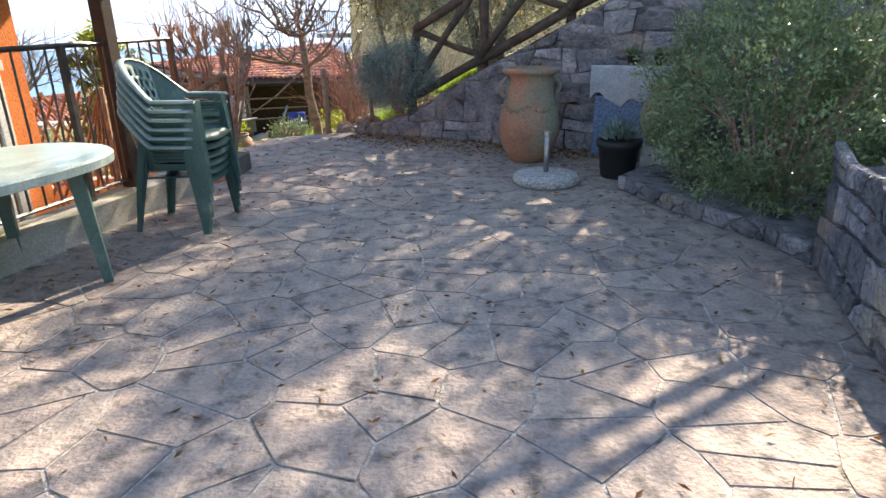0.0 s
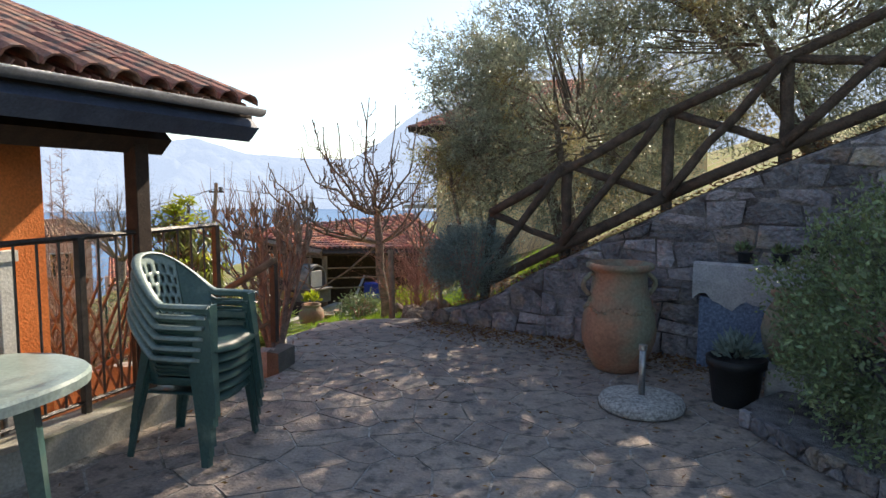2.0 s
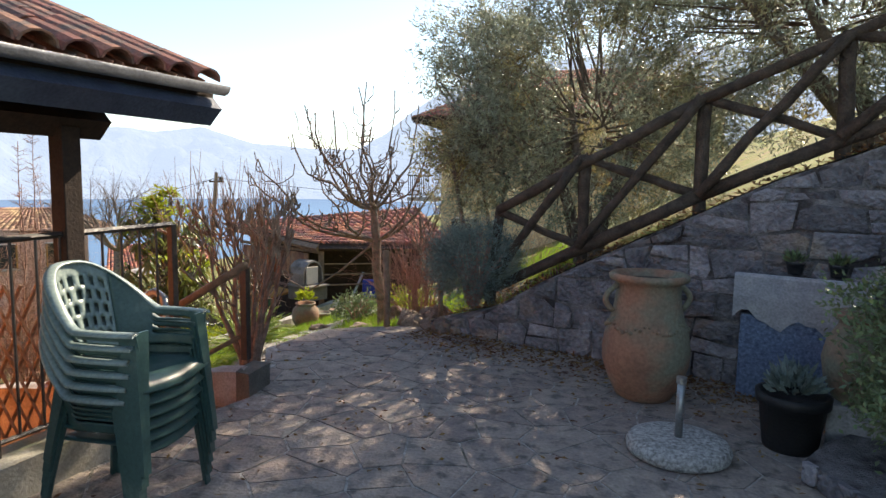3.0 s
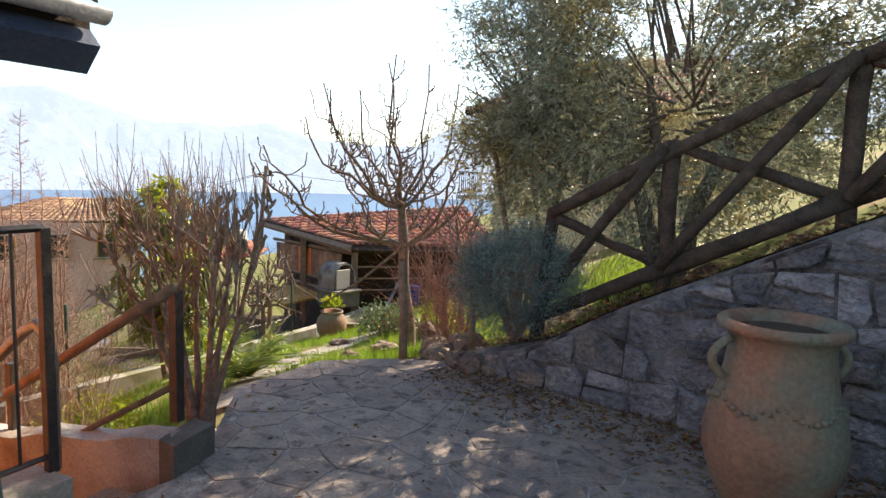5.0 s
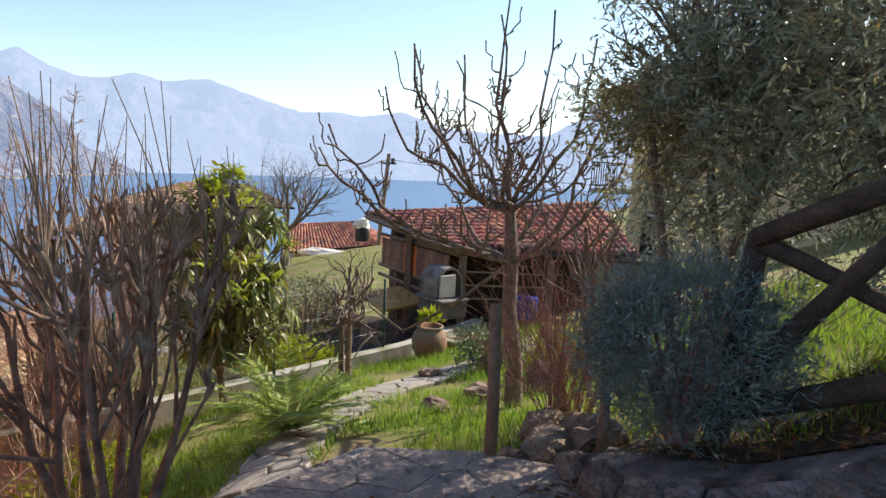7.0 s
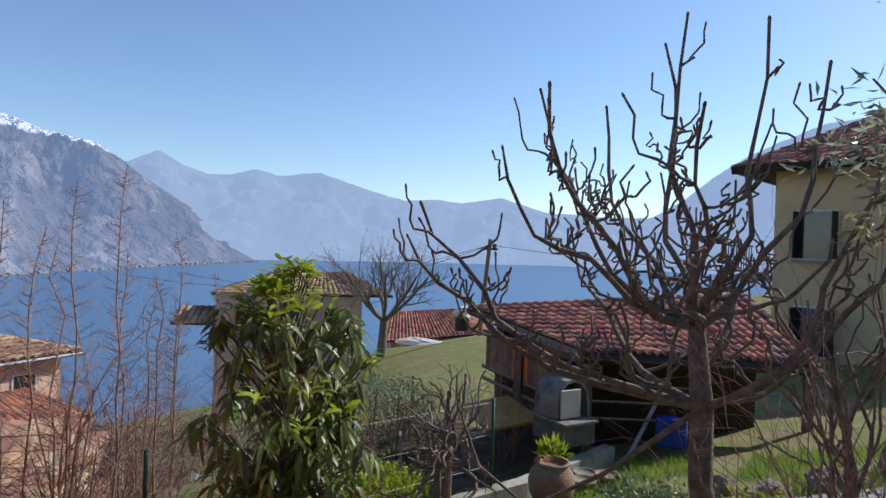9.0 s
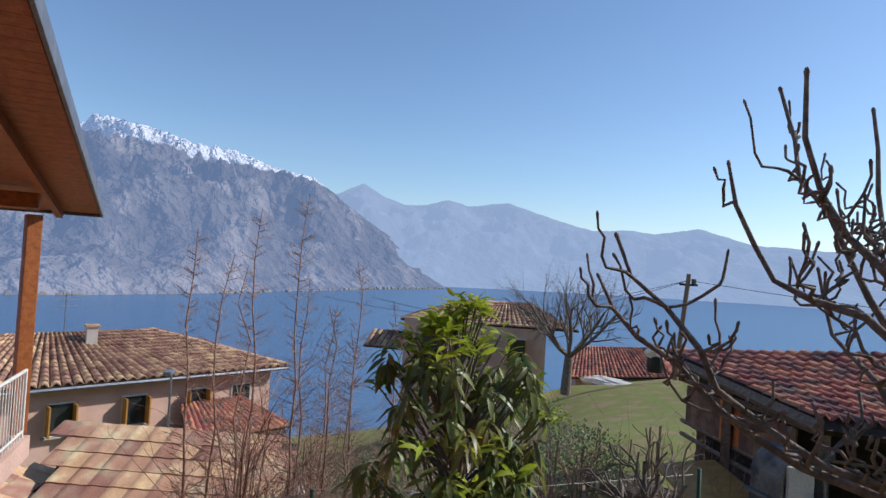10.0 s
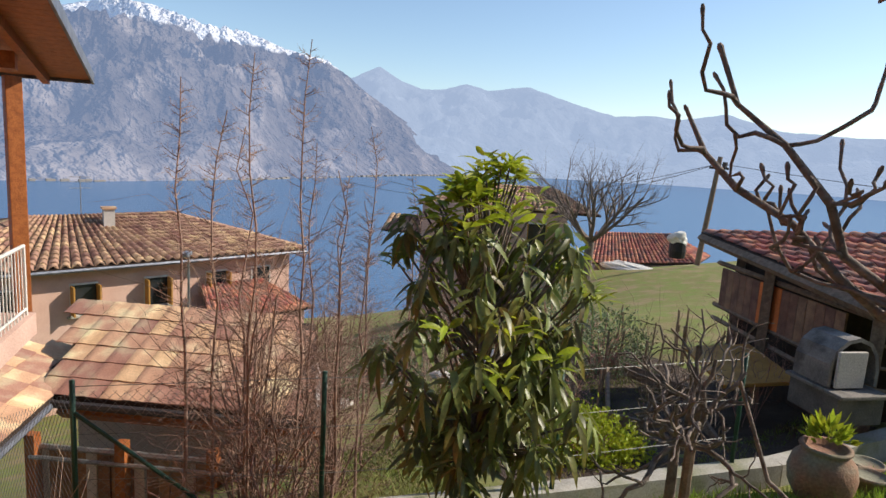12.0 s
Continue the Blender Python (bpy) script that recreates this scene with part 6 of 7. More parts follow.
def pink_house():
    t = thing("pink_house", "pale pink two-storey house with hipped clay-tile roofs below the garden", "house")
    A, B = Vector((-26.05, 6.2, -3.2)), Vector((-28.25, 18.98, -3.2))
    d = (B - A).normalized()
    back = Vector((-d.y, d.x, 0))
    if back.x > 0:
        back = -back
    R1, R2 = A + d * 3.2 + back * 4.6 + Vector((0, 0, 1.25)), B - d * 4.4 + back * 4.6 + Vector((0, 0, 1.25))
    C, D = B + back * 9.2, A + back * 9.2
    quad_roof("front_roof", t, A, B, R2, R1, .36, .45, M_TILE_FAR, lift=.1)
    quad_roof("side_roof", t, B, C, R2 + back * .05, R2, .36, .45, M_TILE_FAR, lift=.1)
    quad_roof("back_roof", t, C, D, R1, R2, .5, .8, M_TILE_FAR)
    quad_roof("left_roof", t, D, A, R1, R1 + back * .05, .4, .6, M_TILE_FAR)
    i = 0.55
    P = [A + d * i + back * i, B - d * i + back * i, C - d * i - back * i, D + d * i - back * i]
    bm = prism(bmesh.new(), [(p.x, p.y) for p in P], -12, -3.27)
    bmesh.ops.recalc_face_normals(bm, faces=bm.faces)
    part("wall", bm, M_PINKWALL, t)
    rz = math.degrees(math.atan2(d.y, d.x)) + 0
    for s in (1.8, 4.1, 6.6, 9.0, 11.0):
        p = A + d * s + back * (i - .02)
        window(t, (p.x, p.y, -4.45), .8, 1.05, rz + 0, open_=s != 11.0)
    for s in (2.5, 6.0):
        p = A + d * s + back * (i - .02)
        window(t, (p.x, p.y, -7.4), .95, 1.25, rz)
    part("gutter", limb(bmesh.new(), [A - Vector((0, 0, .1)), B - Vector((0, 0, .1))], [.07, .07], 6), M_GUTTER, t)
    for q, s in ((Vector((-30.4, 11.4, -2.15)), .75),):
        ch = new("chimney")
        ch.parent = t
        part("stack", boxed((q.x, q.y, q.z + .25), (.4, .4, 1.0 * s)), M_GREYWALL, ch)
        part("cap", boxed((q.x, q.y, q.z + .25 + .48 * s), (.52, .52, .08)), M_TILE_FAR, ch)
    # lower wing with its own roof, towards the garden
    f = -back
    L0, L1 = A + d * 7.4 + f * 2.3, A + d * 11.9 + f * 2.3
    quad_roof("wing_roof", t, (L0.x, L0.y, -5.2), (L1.x, L1.y, -5.2), tuple((L1 - f * 2.7 - d * .9)[:2]) + (-4.4,), tuple((L0 - f * 2.7 + d * .9)[:2]) + (-4.4,), .26, .4, M_TILE_RED)
    Q = [L0 - f * .3 + d * .3, L1 - f * .3 - d * .3, L1 - f * 2.9 - d * .3, L0 - f * 2.9 + d * .3]
    bm = prism(bmesh.new(), [(p.x, p.y) for p in Q], -12, -5.3)
    bmesh.ops.recalc_face_normals(bm, faces=bm.faces)
    part("wing_wall", bm, M_PINKWALL, t)
    # aerial
    part("aerial", limb(bmesh.new(), [R1 + d * 2, R1 + d * 2 + Vector((0, 0, 1.6))], [.02, .02], 5), M_STEEL, t)
    for z in (1.1, 1.35, 1.55):
        part("aerial_bar", limb(bmesh.new(), [R1 + d * 1.6 + Vector((0, 0, z)), R1 + d * 2.4 + Vector((0, 0, z))], [.012, .012], 4), M_STEEL, t)


pink_house()


def street_lamp(x, y, z0, z1):
    t = thing("street_lamp", "tall grey street lamp between the houses", "street lamp", (x, y, z0))
    part("pole", tube(bmesh.new(), (0, 0, 0), (0, 0, z1 - z0), .05, 8, .035), M_STEEL, t)
    part("lamp_head", boxed((.15, -.1, z1 - z0 + .03), (.5, .22, .12), -30, .03), M_STEEL, t)


street_lamp(-21.5, 12.3, -9, -1.95)


def lower_building():
    """The roof of big pink tiles just below, with its gutter, beam and boarded front."""
    t = thing("lower_building", "lower building roofed with mottled pink clay tiles, dark gutter", "house")
    a, b, c, d = Vector((-12.43, 8.29, -2.25)), Vector((-10.03, 11.2, -2.25)), Vector((-12.3, 12.2, -1.62)), Vector((-14.3, 8.9, -1.5))
    a0, d0 = Vector((-10.2, 5.6, -2.25)), Vector((-12.9, 5.2, -1.12))
    a2 = Vector((-10.9, 7.0, -2.25))
    for nm, q in (("roof_slab", (a, b, c, d)), ("roof_slab", (a2 + Vector((0.5, 0.3, -.01)), a + Vector((0, 0, -.01)), Vector((-14.3, 8.9, -2.15)), d0))):
        bm = bmesh.new()
        lo = [bm.verts.new(p - Vector((0, 0, .12))) for p in q]
        hi = [bm.verts.new(p) for p in q]
        bm.faces.new(hi)
        bm.faces.new(lo[::-1])
        for k in range(4):
            bm.faces.new((lo[k], lo[(k + 1) % 4], hi[(k + 1) % 4], hi[k]))
        part(nm, bm, M_WOOD_DK, t)
    tw, tl = 0.33, 0.36
    me = bpy.data.meshes.new("roof_tile")
    bm = bmesh.new()
    m = 7
    prof = [(0.0, .0), (.04, .009), (.09, .013), (.14, .009), (.18, .004), (.25, .002), (.31, .002), (.333, .004)]
    A = [bm.verts.new((x, 0, z + .022)) for x, z in prof]
    B = [bm.verts.new((x, tl + .05, z + .004)) for x, z in prof]
    C = [bm.verts.new((x, 0, z + .008)) for x, z in prof]
    for k in range(m):
        bm.faces.new((A[k], A[k + 1], B[k + 1], B[k]))
        bm.faces.new((C[k], C[k + 1], A[k + 1], A[k]))
    bm.to_mesh(me)
    bm.free()
    me.materials.append(M_TILE_PINK)
    rng = random.Random(17)
    ex = (b - a).normalized()
    count = 0
    VV = []
    for (p0, p1, q1, q0) in ((a, b, c, d), (a2 + Vector((0.5, 0.3, 0)), a, Vector((-14.3, 8.9, -2.15)), d0)):
        ex = (p1 - p0).normalized()
        up = (q0 - p0)
        up = (up - ex * up.dot(ex)).normalized()
        nz = ex.cross(up)
        hgt = max((q0 - p0).dot(up), (q1 - p0).dot(up))
        flat = [((p - p0).dot(ex), (p - p0).dot(up)) for p in (p0, p1, q1, q0)]
        for j in range(int(hgt / tl)):
            v = j * tl
            cut = []
            for (xa, ya), (xb, yb) in zip(flat, flat[1:] + flat[:1]):
                if (ya - v - .12) * (yb - v - .12) < 0:
                    cut.append(xa + (xb - xa) * (v + .12 - ya) / (yb - ya))
            if len(cut) < 2:
                continue
            l0, l1 = min(cut), max(cut)
            i0, i1 = int(math.floor(l0 / tw)), int(l1 / tw)
            for i in range(i0, i1):
                if count >= 330:
                    break
                count += 1
                mm = Matrix((ex, up, nz)).transposed().to_4x4()
                mm.translation = p0 + ex * (i * tw) + up * v + nz * rng.uniform(0.002, .012)
                o = new("roof_tile", me)
                o.parent = t
                o.matrix_world = mm
    dn = Vector((0, 0, -1))
    out = Vector((0.77, -0.63, 0))
    part("gutter", limb(bmesh.new(), [a + out * .08 + dn * .08, b + out * .08 + dn * .08], [.06, .06], 8), M_IRON, t)
    part("beam", limb(bmesh.new(), [a - out * .15 + dn * .26, b - out * .15 + dn * .26], [.13, .13], 4), M_WOOD, t)
    part("gutter", limb(bmesh.new(), [a2 + Vector((.6, .3, -.1)), a + Vector((0, 0, -.1))], [.05, .05], 6), M_GUTTER, t)
    p, q = a - out * .5, b - out * .5
    bm = bmesh.new()
    prism(bm, [(p.x, p.y), (q.x, q.y), (q.x - 2, q.y + 1), (p.x - 2, p.y + 1)], -5.5, -2.45)
    bmesh.ops.recalc_face_normals(bm, faces=bm.faces)
    part("wall", bm, M_GREYWALL, t)
    L = (q - p).length
    dd = (q - p).normalized()
    rzz = math.degrees(math.atan2(dd.y, dd.x))
    rail = [p + out * .9 + Vector((0, 0, -.55)), q + out * .9 + Vector((0, 0, -.55))]
    part("pergola_rail", limb(bmesh.new(), rail, [.04, .04], 6), M_STEEL, t)
    part("pergola_rail", limb(bmesh.new(), [r + out * .12 + Vector((0, 0, -.1)) for r in rail], [.03, .03], 6), M_STEEL, t)
    for k in range(22):
        w = p + dd * (k + .5) * L / 22 + out * .85
        part("curtain_panel", boxed((w.x, w.y, -3.75), (L / 22 * .92, .035 + .02 * (k % 3), 1.9), rzz + (8 if k % 2 else -8)), M_BROWNPANEL if k % 4 else M_GREYWALL, t)
    for k in range(4):
        w = p + dd * k * L / 3 + out * .95
        part("post", boxed((w.x, w.y, -3.8), (.14, .14, 2.4), rzz), M_WOOD, t)


lower_building()


def terrace_porch():
    t = thing("terrace_porch", "varnished timber porch roof on a post over a tiled terrace", "porch")
    X = Vector((0.972, -0.202, 0.128)).normalized()
    Y = Vector((.2, .98, .0)).normalized()
    Z = X.cross(Y).normalized()
    Y = Z.cross(X)
    m = Matrix((X, Y, Z)).transposed().to_4x4()
    m.translation = (-13.2, 8.95, 2.2)
    part("roof_slab", box(bmesh.new(), (4.0, -3.0, .06), (8.0, 6.0, .06), 0, 0, m), M_WOOD_DK, t)
    for k in range(42):
        part("board", box(bmesh.new(), (.1 + k * .19, -3.0, .016), (.184, 5.96, .022), 0, 0, m), M_WOOD, t)
    part("fascia", box(bmesh.new(), (4.0, .02, .04), (8.1, .03, .16), 0, 0, m), M_GUTTER, t, "grey metal fascia")
    part("fascia", box(bmesh.new(), (-.03, -3.0, .04), (.03, 6.0, .16), 0, 0, m), M_GUTTER, t, "grey metal fascia")
    for x in (.55, 1.75, 2.95, 4.15, 5.35):
        part("rafter", box(bmesh.new(), (4.0, -x, -.06), (7.8, .09, .12), 0, 0, m), M_WOOD, t)
    part("beam", box(bmesh.new(), (1.75, -3.2, -.2), (.16, 5.2, .2), 0, 0, m), M_WOOD, t)
    part("post", boxed((-11.5, 7.95, .65), (.17, .17, 2.8), 10, .01), M_WOOD, t)
    bm = prism(bmesh.new(), [(-11.35, 8.08), (-13.8, 2.5), (-7.2, 2.5), (-8.2, 7.1)], -1.0, -.74)
    bmesh.ops.recalc_face_normals(bm, faces=bm.faces)
    part("terrace_slab", bm, M_PINKWALL, t)
    bm = prism(bmesh.new(), [(-11.2, 4.6), (-12.2, 2.5), (-7.5, 2.5), (-8.4, 4.4)], -6, -1.004)
    bmesh.ops.recalc_face_normals(bm, faces=bm.faces)
    part("wall", bm, M_PINKWALL, t)
    part("house_wall", boxed((-10.3, 3.2, .6), (6, .3, 2.7), 4), M_ORANGE, t)
    r = thing("terrace_railing", "pale metal railing with close vertical bars on the terrace", "railing")
    A, B = Vector((-11.25, 7.98, -.74)), Vector((-8.2, 7.02, -.74))
    part("top_rail", limb(bmesh.new(), [A + Vector((0, 0, .84)), B + Vector((0, 0, .84))], [.022, .022], 6), M_WHITE, r)
    part("bottom_rail", limb(bmesh.new(), [A + Vector((0, 0, .08)), B + Vector((0, 0, .08))], [.018, .018], 6), M_WHITE, r)
    for k in range(31):
        p = A.lerp(B, k / 30)
        part("bar", tube(bmesh.new(), p + Vector((0, 0, .0)), p + Vector((0, 0, .84)), .018 if k % 10 == 0 else .008, 5), M_WHITE, r)


terrace_porch()


def cabin():
    t = thing("garden_cabin", "low timber cabin with a red clay-tile roof and orange boards", "cabin")
    NL, FL, FR, NR = Vector((-5.05, 15.3, 0.18)), Vector((-8.42, 17.4, .42)), Vector((-3.9, 21.0, .85)), Vector((-2.3, 17.9, .0))
    quad_roof("roof", t, NL, NR, FR, FL, .21, .36, M_TILE_RED, thick=.1)
    part("fascia", limb(bmesh.new(), [NL - Vector((0, 0, .1)), FL - Vector((0, 0, .1))], [.09, .07], 4), M_WOOD_GREY, t)
    part("fascia", limb(bmesh.new(), [NL - Vector((0, 0, .1)), NR - Vector((0, 0, .1))], [.07, .07], 4), M_WOOD_DK, t)
    c = (NL + NR + FR + FL) / 4
    P = [q.lerp(c, .22) for q in (NL, NR, FR, FL)]
    bm = prism(bmesh.new(), [(p.x, p.y) for p in (P[0].lerp(P[3], .35), P[1].lerp(P[2], .35), P[2], P[3])], -2.6, .1)
    bmesh.ops.recalc_face_normals(bm, faces=bm.faces)
    part("wall", bm, M_WOOD_DK, t)
    for q in (NL, NR, NL.lerp(NR, .5), NL.lerp(FL, .55), FL):
        w = q.lerp(c, .2 if q is FL else .06)
        part("post", boxed((w.x, w.y, -1.0), (.13, .13, 2.2), 20), M_WOOD_GREY, t)
    # boards under the gable side
    a, b = NL.lerp(c, .1), FL.lerp(c, .1)
    d = (b - a).normalized()
    rz = math.degrees(math.atan2(d.y, d.x))
    for k in range(16):
        w = a.lerp(b, .18 + k * .05)
        part("board", boxed((w.x, w.y, -.42), (.17, .03, .62), rz), M_ORANGE if k in (7, 8, 9) else M_BROWNPANEL, t)
    for z in (-.05, -.75, -.98):
        part("rail", limb(bmesh.new(), [(a.x, a.y, z), (b.x, b.y, z)], [.04, .04], 4), M_WOOD_GREY, t)
    part("step_ladder", limb(bmesh.new(), [(-4.6, 15.9, -1.5), (-4.3, 16.4, -.6)], [.04, .04], 4), M_STEEL, t)
    for z in (-.5, -.75, -1.0):
        part("front_rail", limb(bmesh.new(), [NL.lerp(c, .06) * 1 + Vector((0, 0, z)), NL.lerp(NR, .5).lerp(c, .06) + Vector((0, 0, z))], [.02, .02], 4), M_WOOD_GREY, t)
    tp = thing("tarpaulin", "folded bright blue tarpaulin hanging under the cabin roof", "tarpaulin", (-3.95, 15.9, -1.0))
    bm = boxed((0, 0, .1), (.42, .22, .42), 10, .04)
    part("sheet", bm, M_BLUE, tp)


cabin()


def barbecue():
    t = thing("barbecue", "grey concrete garden barbecue with arched hood and pale side slab", "barbecue", (-5.2, 15.0, -1.05), -25)
    part("base", boxed((0, 0, .18), (.85, .7, .36), 0, .02), M_DCONC, t)
    part("shelf", boxed((.05, -.05, .40), (.98, .76, .05), 0, .015), M_OLDCONC, t)
    bm = bmesh.new()
    prof = [(-.34, 0), (-.34, .28), (-.28, .44), (-.14, .55), (.02, .58), (.18, .52), (.28, .38), (.32, .2), (.32, 0)]
    A = [bm.verts.new((-.33, y, .44 + z)) for y, z in prof]
    B = [bm.verts.new((.25, y, .44 + z)) for y, z in prof]
    for k in range(len(prof) - 1):
        bm.faces.new((A[k], A[k + 1], B[k + 1], B[k]))
    bm.faces.new(A[::-1])
    h_ = part("hood", bm, M_OLDCONC, t)
    s = h_.modifiers.new("thick", "SOLIDIFY")
    s.thickness = .05
    part("side_slab", boxed((.30, -.12, .68), (.05, .42, .46), 0, .01), M_GREYWALL, t, "pale concrete side slab")
    t.scale = (.8, .8, .84)


barbecue()


def big_house():
    t = thing("cream_house", "tall cream house with wide dark eaves behind the olive tree", "house")
    E = Vector((-5.5, 28.0, 4.45))
    bm = prism(bmesh.new(), [(-4.4, 28.7), (6.5, 26.0), (8, 36), (-3, 38)], -3, 4.6)
    bmesh.ops.recalc_face_normals(bm, faces=bm.faces)
    part("wall", bm, M_YELLOWWALL, t)
    quad_roof("roof", t, (-5.6, 28.0, 4.4), (7.4, 24.6, 4.4), (4.2, 31.5, 7.0), (-.5, 32.4, 7.0), .3, .45, M_TILE_RED, thick=.25)
    quad_roof("side_roof", t, (-3.9, 39, 4.4), (-5.6, 28.0, 4.4), (-.5, 32.4, 7.0), (0, 34.5, 7.0), .4, .6, M_TILE_RED, thick=.25)
    for x, y, z in ((-3.2, 28.38, 2.3), (-.2, 27.65, 2.3), (-3.2, 28.38, -.6), (2.5, 26.98, 2.3)):
        window(t, (x, y, z), 1.0, 1.4, -13.8, M_WOOD_DK)
    b = new("balcony")
    b.parent = t
    part("floor_slab", boxed((-5.0, 29.6, .9), (1.3, 2.4, .16), -13), M_CONC, b)
    for z in (1.1, 1.95):
        part("rail", boxed((-5.6, 29.7, z), (.05, 2.4, .05), -13), M_IRON, b)
    for k in range(12):
        part("bar", boxed((-5.6 - .0 + (k * .2 - 1.1) * .225, 29.7 + (k * .2 - 1.1), 1.5), (.025, .025, .85), -13), M_IRON, b)


big_house()


def farm_houses():
    t = thing("stone_house", "tall pinkish house with two tiled roof levels beyond the garden", "house")
    bm = prism(bmesh.new(), [(-26.6, 24.0), (-22.0, 28.9), (-25.4, 32.0), (-30.0, 27.2)], -10, -.85)
    bmesh.ops.recalc_face_normals(bm, faces=bm.faces)
    part("wall", bm, M_PINKWALL, t)
    quad_roof("roof", t, (-26.8, 23.9, -.95), (-20.9, 29.9, -.95), (-24.2, 30.1, .05), (-26.2, 27.8, .05), .28, .42, M_TILE_FAR)
    quad_roof("side_roof", t, (-30.3, 27.4, -.95), (-26.8, 23.9, -.95), (-26.2, 27.8, .05), (-26.5, 28.3, .05), .3, .45, M_TILE_FAR)
    quad_roof("low_roof", t, (-28.3, 22.8, -2.4), (-25.9, 24.8, -2.4), (-26.7, 26.0, -1.7), (-29.1, 23.8, -1.7), .28, .42, M_TILE_FAR)
    for s in (.2, .5, .8):
        window(t, (-26.6 + 4.6 * s, 24.0 + 4.9 * s, -2.1), .8, 1.1, 46.8)
    t = thing("low_house", "low house with a red tiled roof beyond the meadow", "house")
    quad_roof("roof", t, (-25.3, 34.3, -4.15), (-20.8, 38.0, -3.6), (-24.4, 40.4, -2.55), (-28.1, 38.2, -2.9), .22, .36, M_TILE_RED)
    bm = prism(bmesh.new(), [(-25.3, 35.1), (-21.6, 38.3), (-24, 41), (-28, 37.6)], -9, -4.1)
    bmesh.ops.recalc_face_normals(bm, faces=bm.faces)
    part("wall", bm, M_PINKWALL, t)
    quad_roof("side_roof", t, (-20.8, 38.0, -3.6), (-22.2, 41.5, -3.6), (-24.6, 40.8, -2.6), (-24.4, 40.4, -2.55), .25, .4, M_TILE_RED)
    p = thing("wrapped_barrel", "dark barrel under pale plastic sheeting at the meadow's edge", "barrel", (-20.2, 35.0, -3.0))
    part("barrel_body", lathe(bmesh.new(), [(.38, 0), (.42, .35), (.38, .8)], 16), M_BLACK, p)
    rng = random.Random(2)
    part("plastic_sheet", rock_bm(rng, .5, 1, 1, .8), M_WHITE, p).location = (0, 0, .95)
    s = part("rubble_heap", rock_bm(random.Random(6), .9, 1.6, .7, .3), M_WHITE)
    s.location = (-20.6, 31.9, h(-20.6, 31.9) + .05)
    tagged(s, "pale heap of sheeting lying on the meadow", "sheeting")
    u = thing("utility_pole", "leaning wooden utility pole with a small lamp and wires", "utility pole", (-18.1, 33.43, -2.9))
    part("pole", tube(bmesh.new(), (0, 0, 0), (.25, .35, 4.9), .13, 10, .1), M_WOOD_GREY, u)
    part("crossarm", boxed((.25, .35, 4.4), (.8, .1, .1), 30), M_WOOD_DK, u)
    part("insulator", boxed((.45, .45, 4.55), (.15, .15, .25)), M_IRON, u)
    for k, (q, z) in enumerate((((14.0, 8.0), 1.6), ((20.0, 2.0), 1.2))):
        pts = [Vector((.25, .35, 4.6)).lerp(Vector((q[0] * -1, q[1] * -1 - 6 * k, z + 1)), i / 10) - Vector((0, 0, 1.4 * math.sin(math.pi * i / 10))) for i in range(11)]
        part("wire", limb(bmesh.new(), pts, [.012] * 11, 4), M_IRON, u)
    pts = [Vector((.25, .35, 4.6)).lerp(Vector((26, 6, 5)), i / 10) - Vector((0, 0, 1.0 * math.sin(math.pi * i / 10))) for i in range(11)]
    part("wire", limb(bmesh.new(), pts, [.012] * 11, 4), M_IRON, u)


farm_houses()


def far_tree(at, H, W, seed, label):
    t = thing("bare_tree", label, "tree", at)
    T = Tree(seed)
    b = Vector((0, 0, 0))
    f = Vector((.1, 0, H * .3))
    T.tube([b, f], [.22, .17], 8)
    T.mesh("trunk", M_BARK, t)
    for k in range(8):
        a = k / 8 * math.tau
        T.branch(f.copy(), Vector((math.cos(a) * W, math.sin(a) * W, 1.0 if k % 2 else .6)), H * .52, .085, 0, [(5, .1, .1, 6, .75, .55, .55, .5), (4, .15, .1, 6, .75, .5, .5, .5), (3, .15, .08, 5, .8, .55, .5, .5), (3, .15, .03, 0, 0, 0, 0, .5)])
    T.mesh("branches", M_BARK, t, "stuff")


far_tree((-19.2, 27.2, -3.3), 5.2, 1.25, 101, "spreading leafless tree beside the meadow")


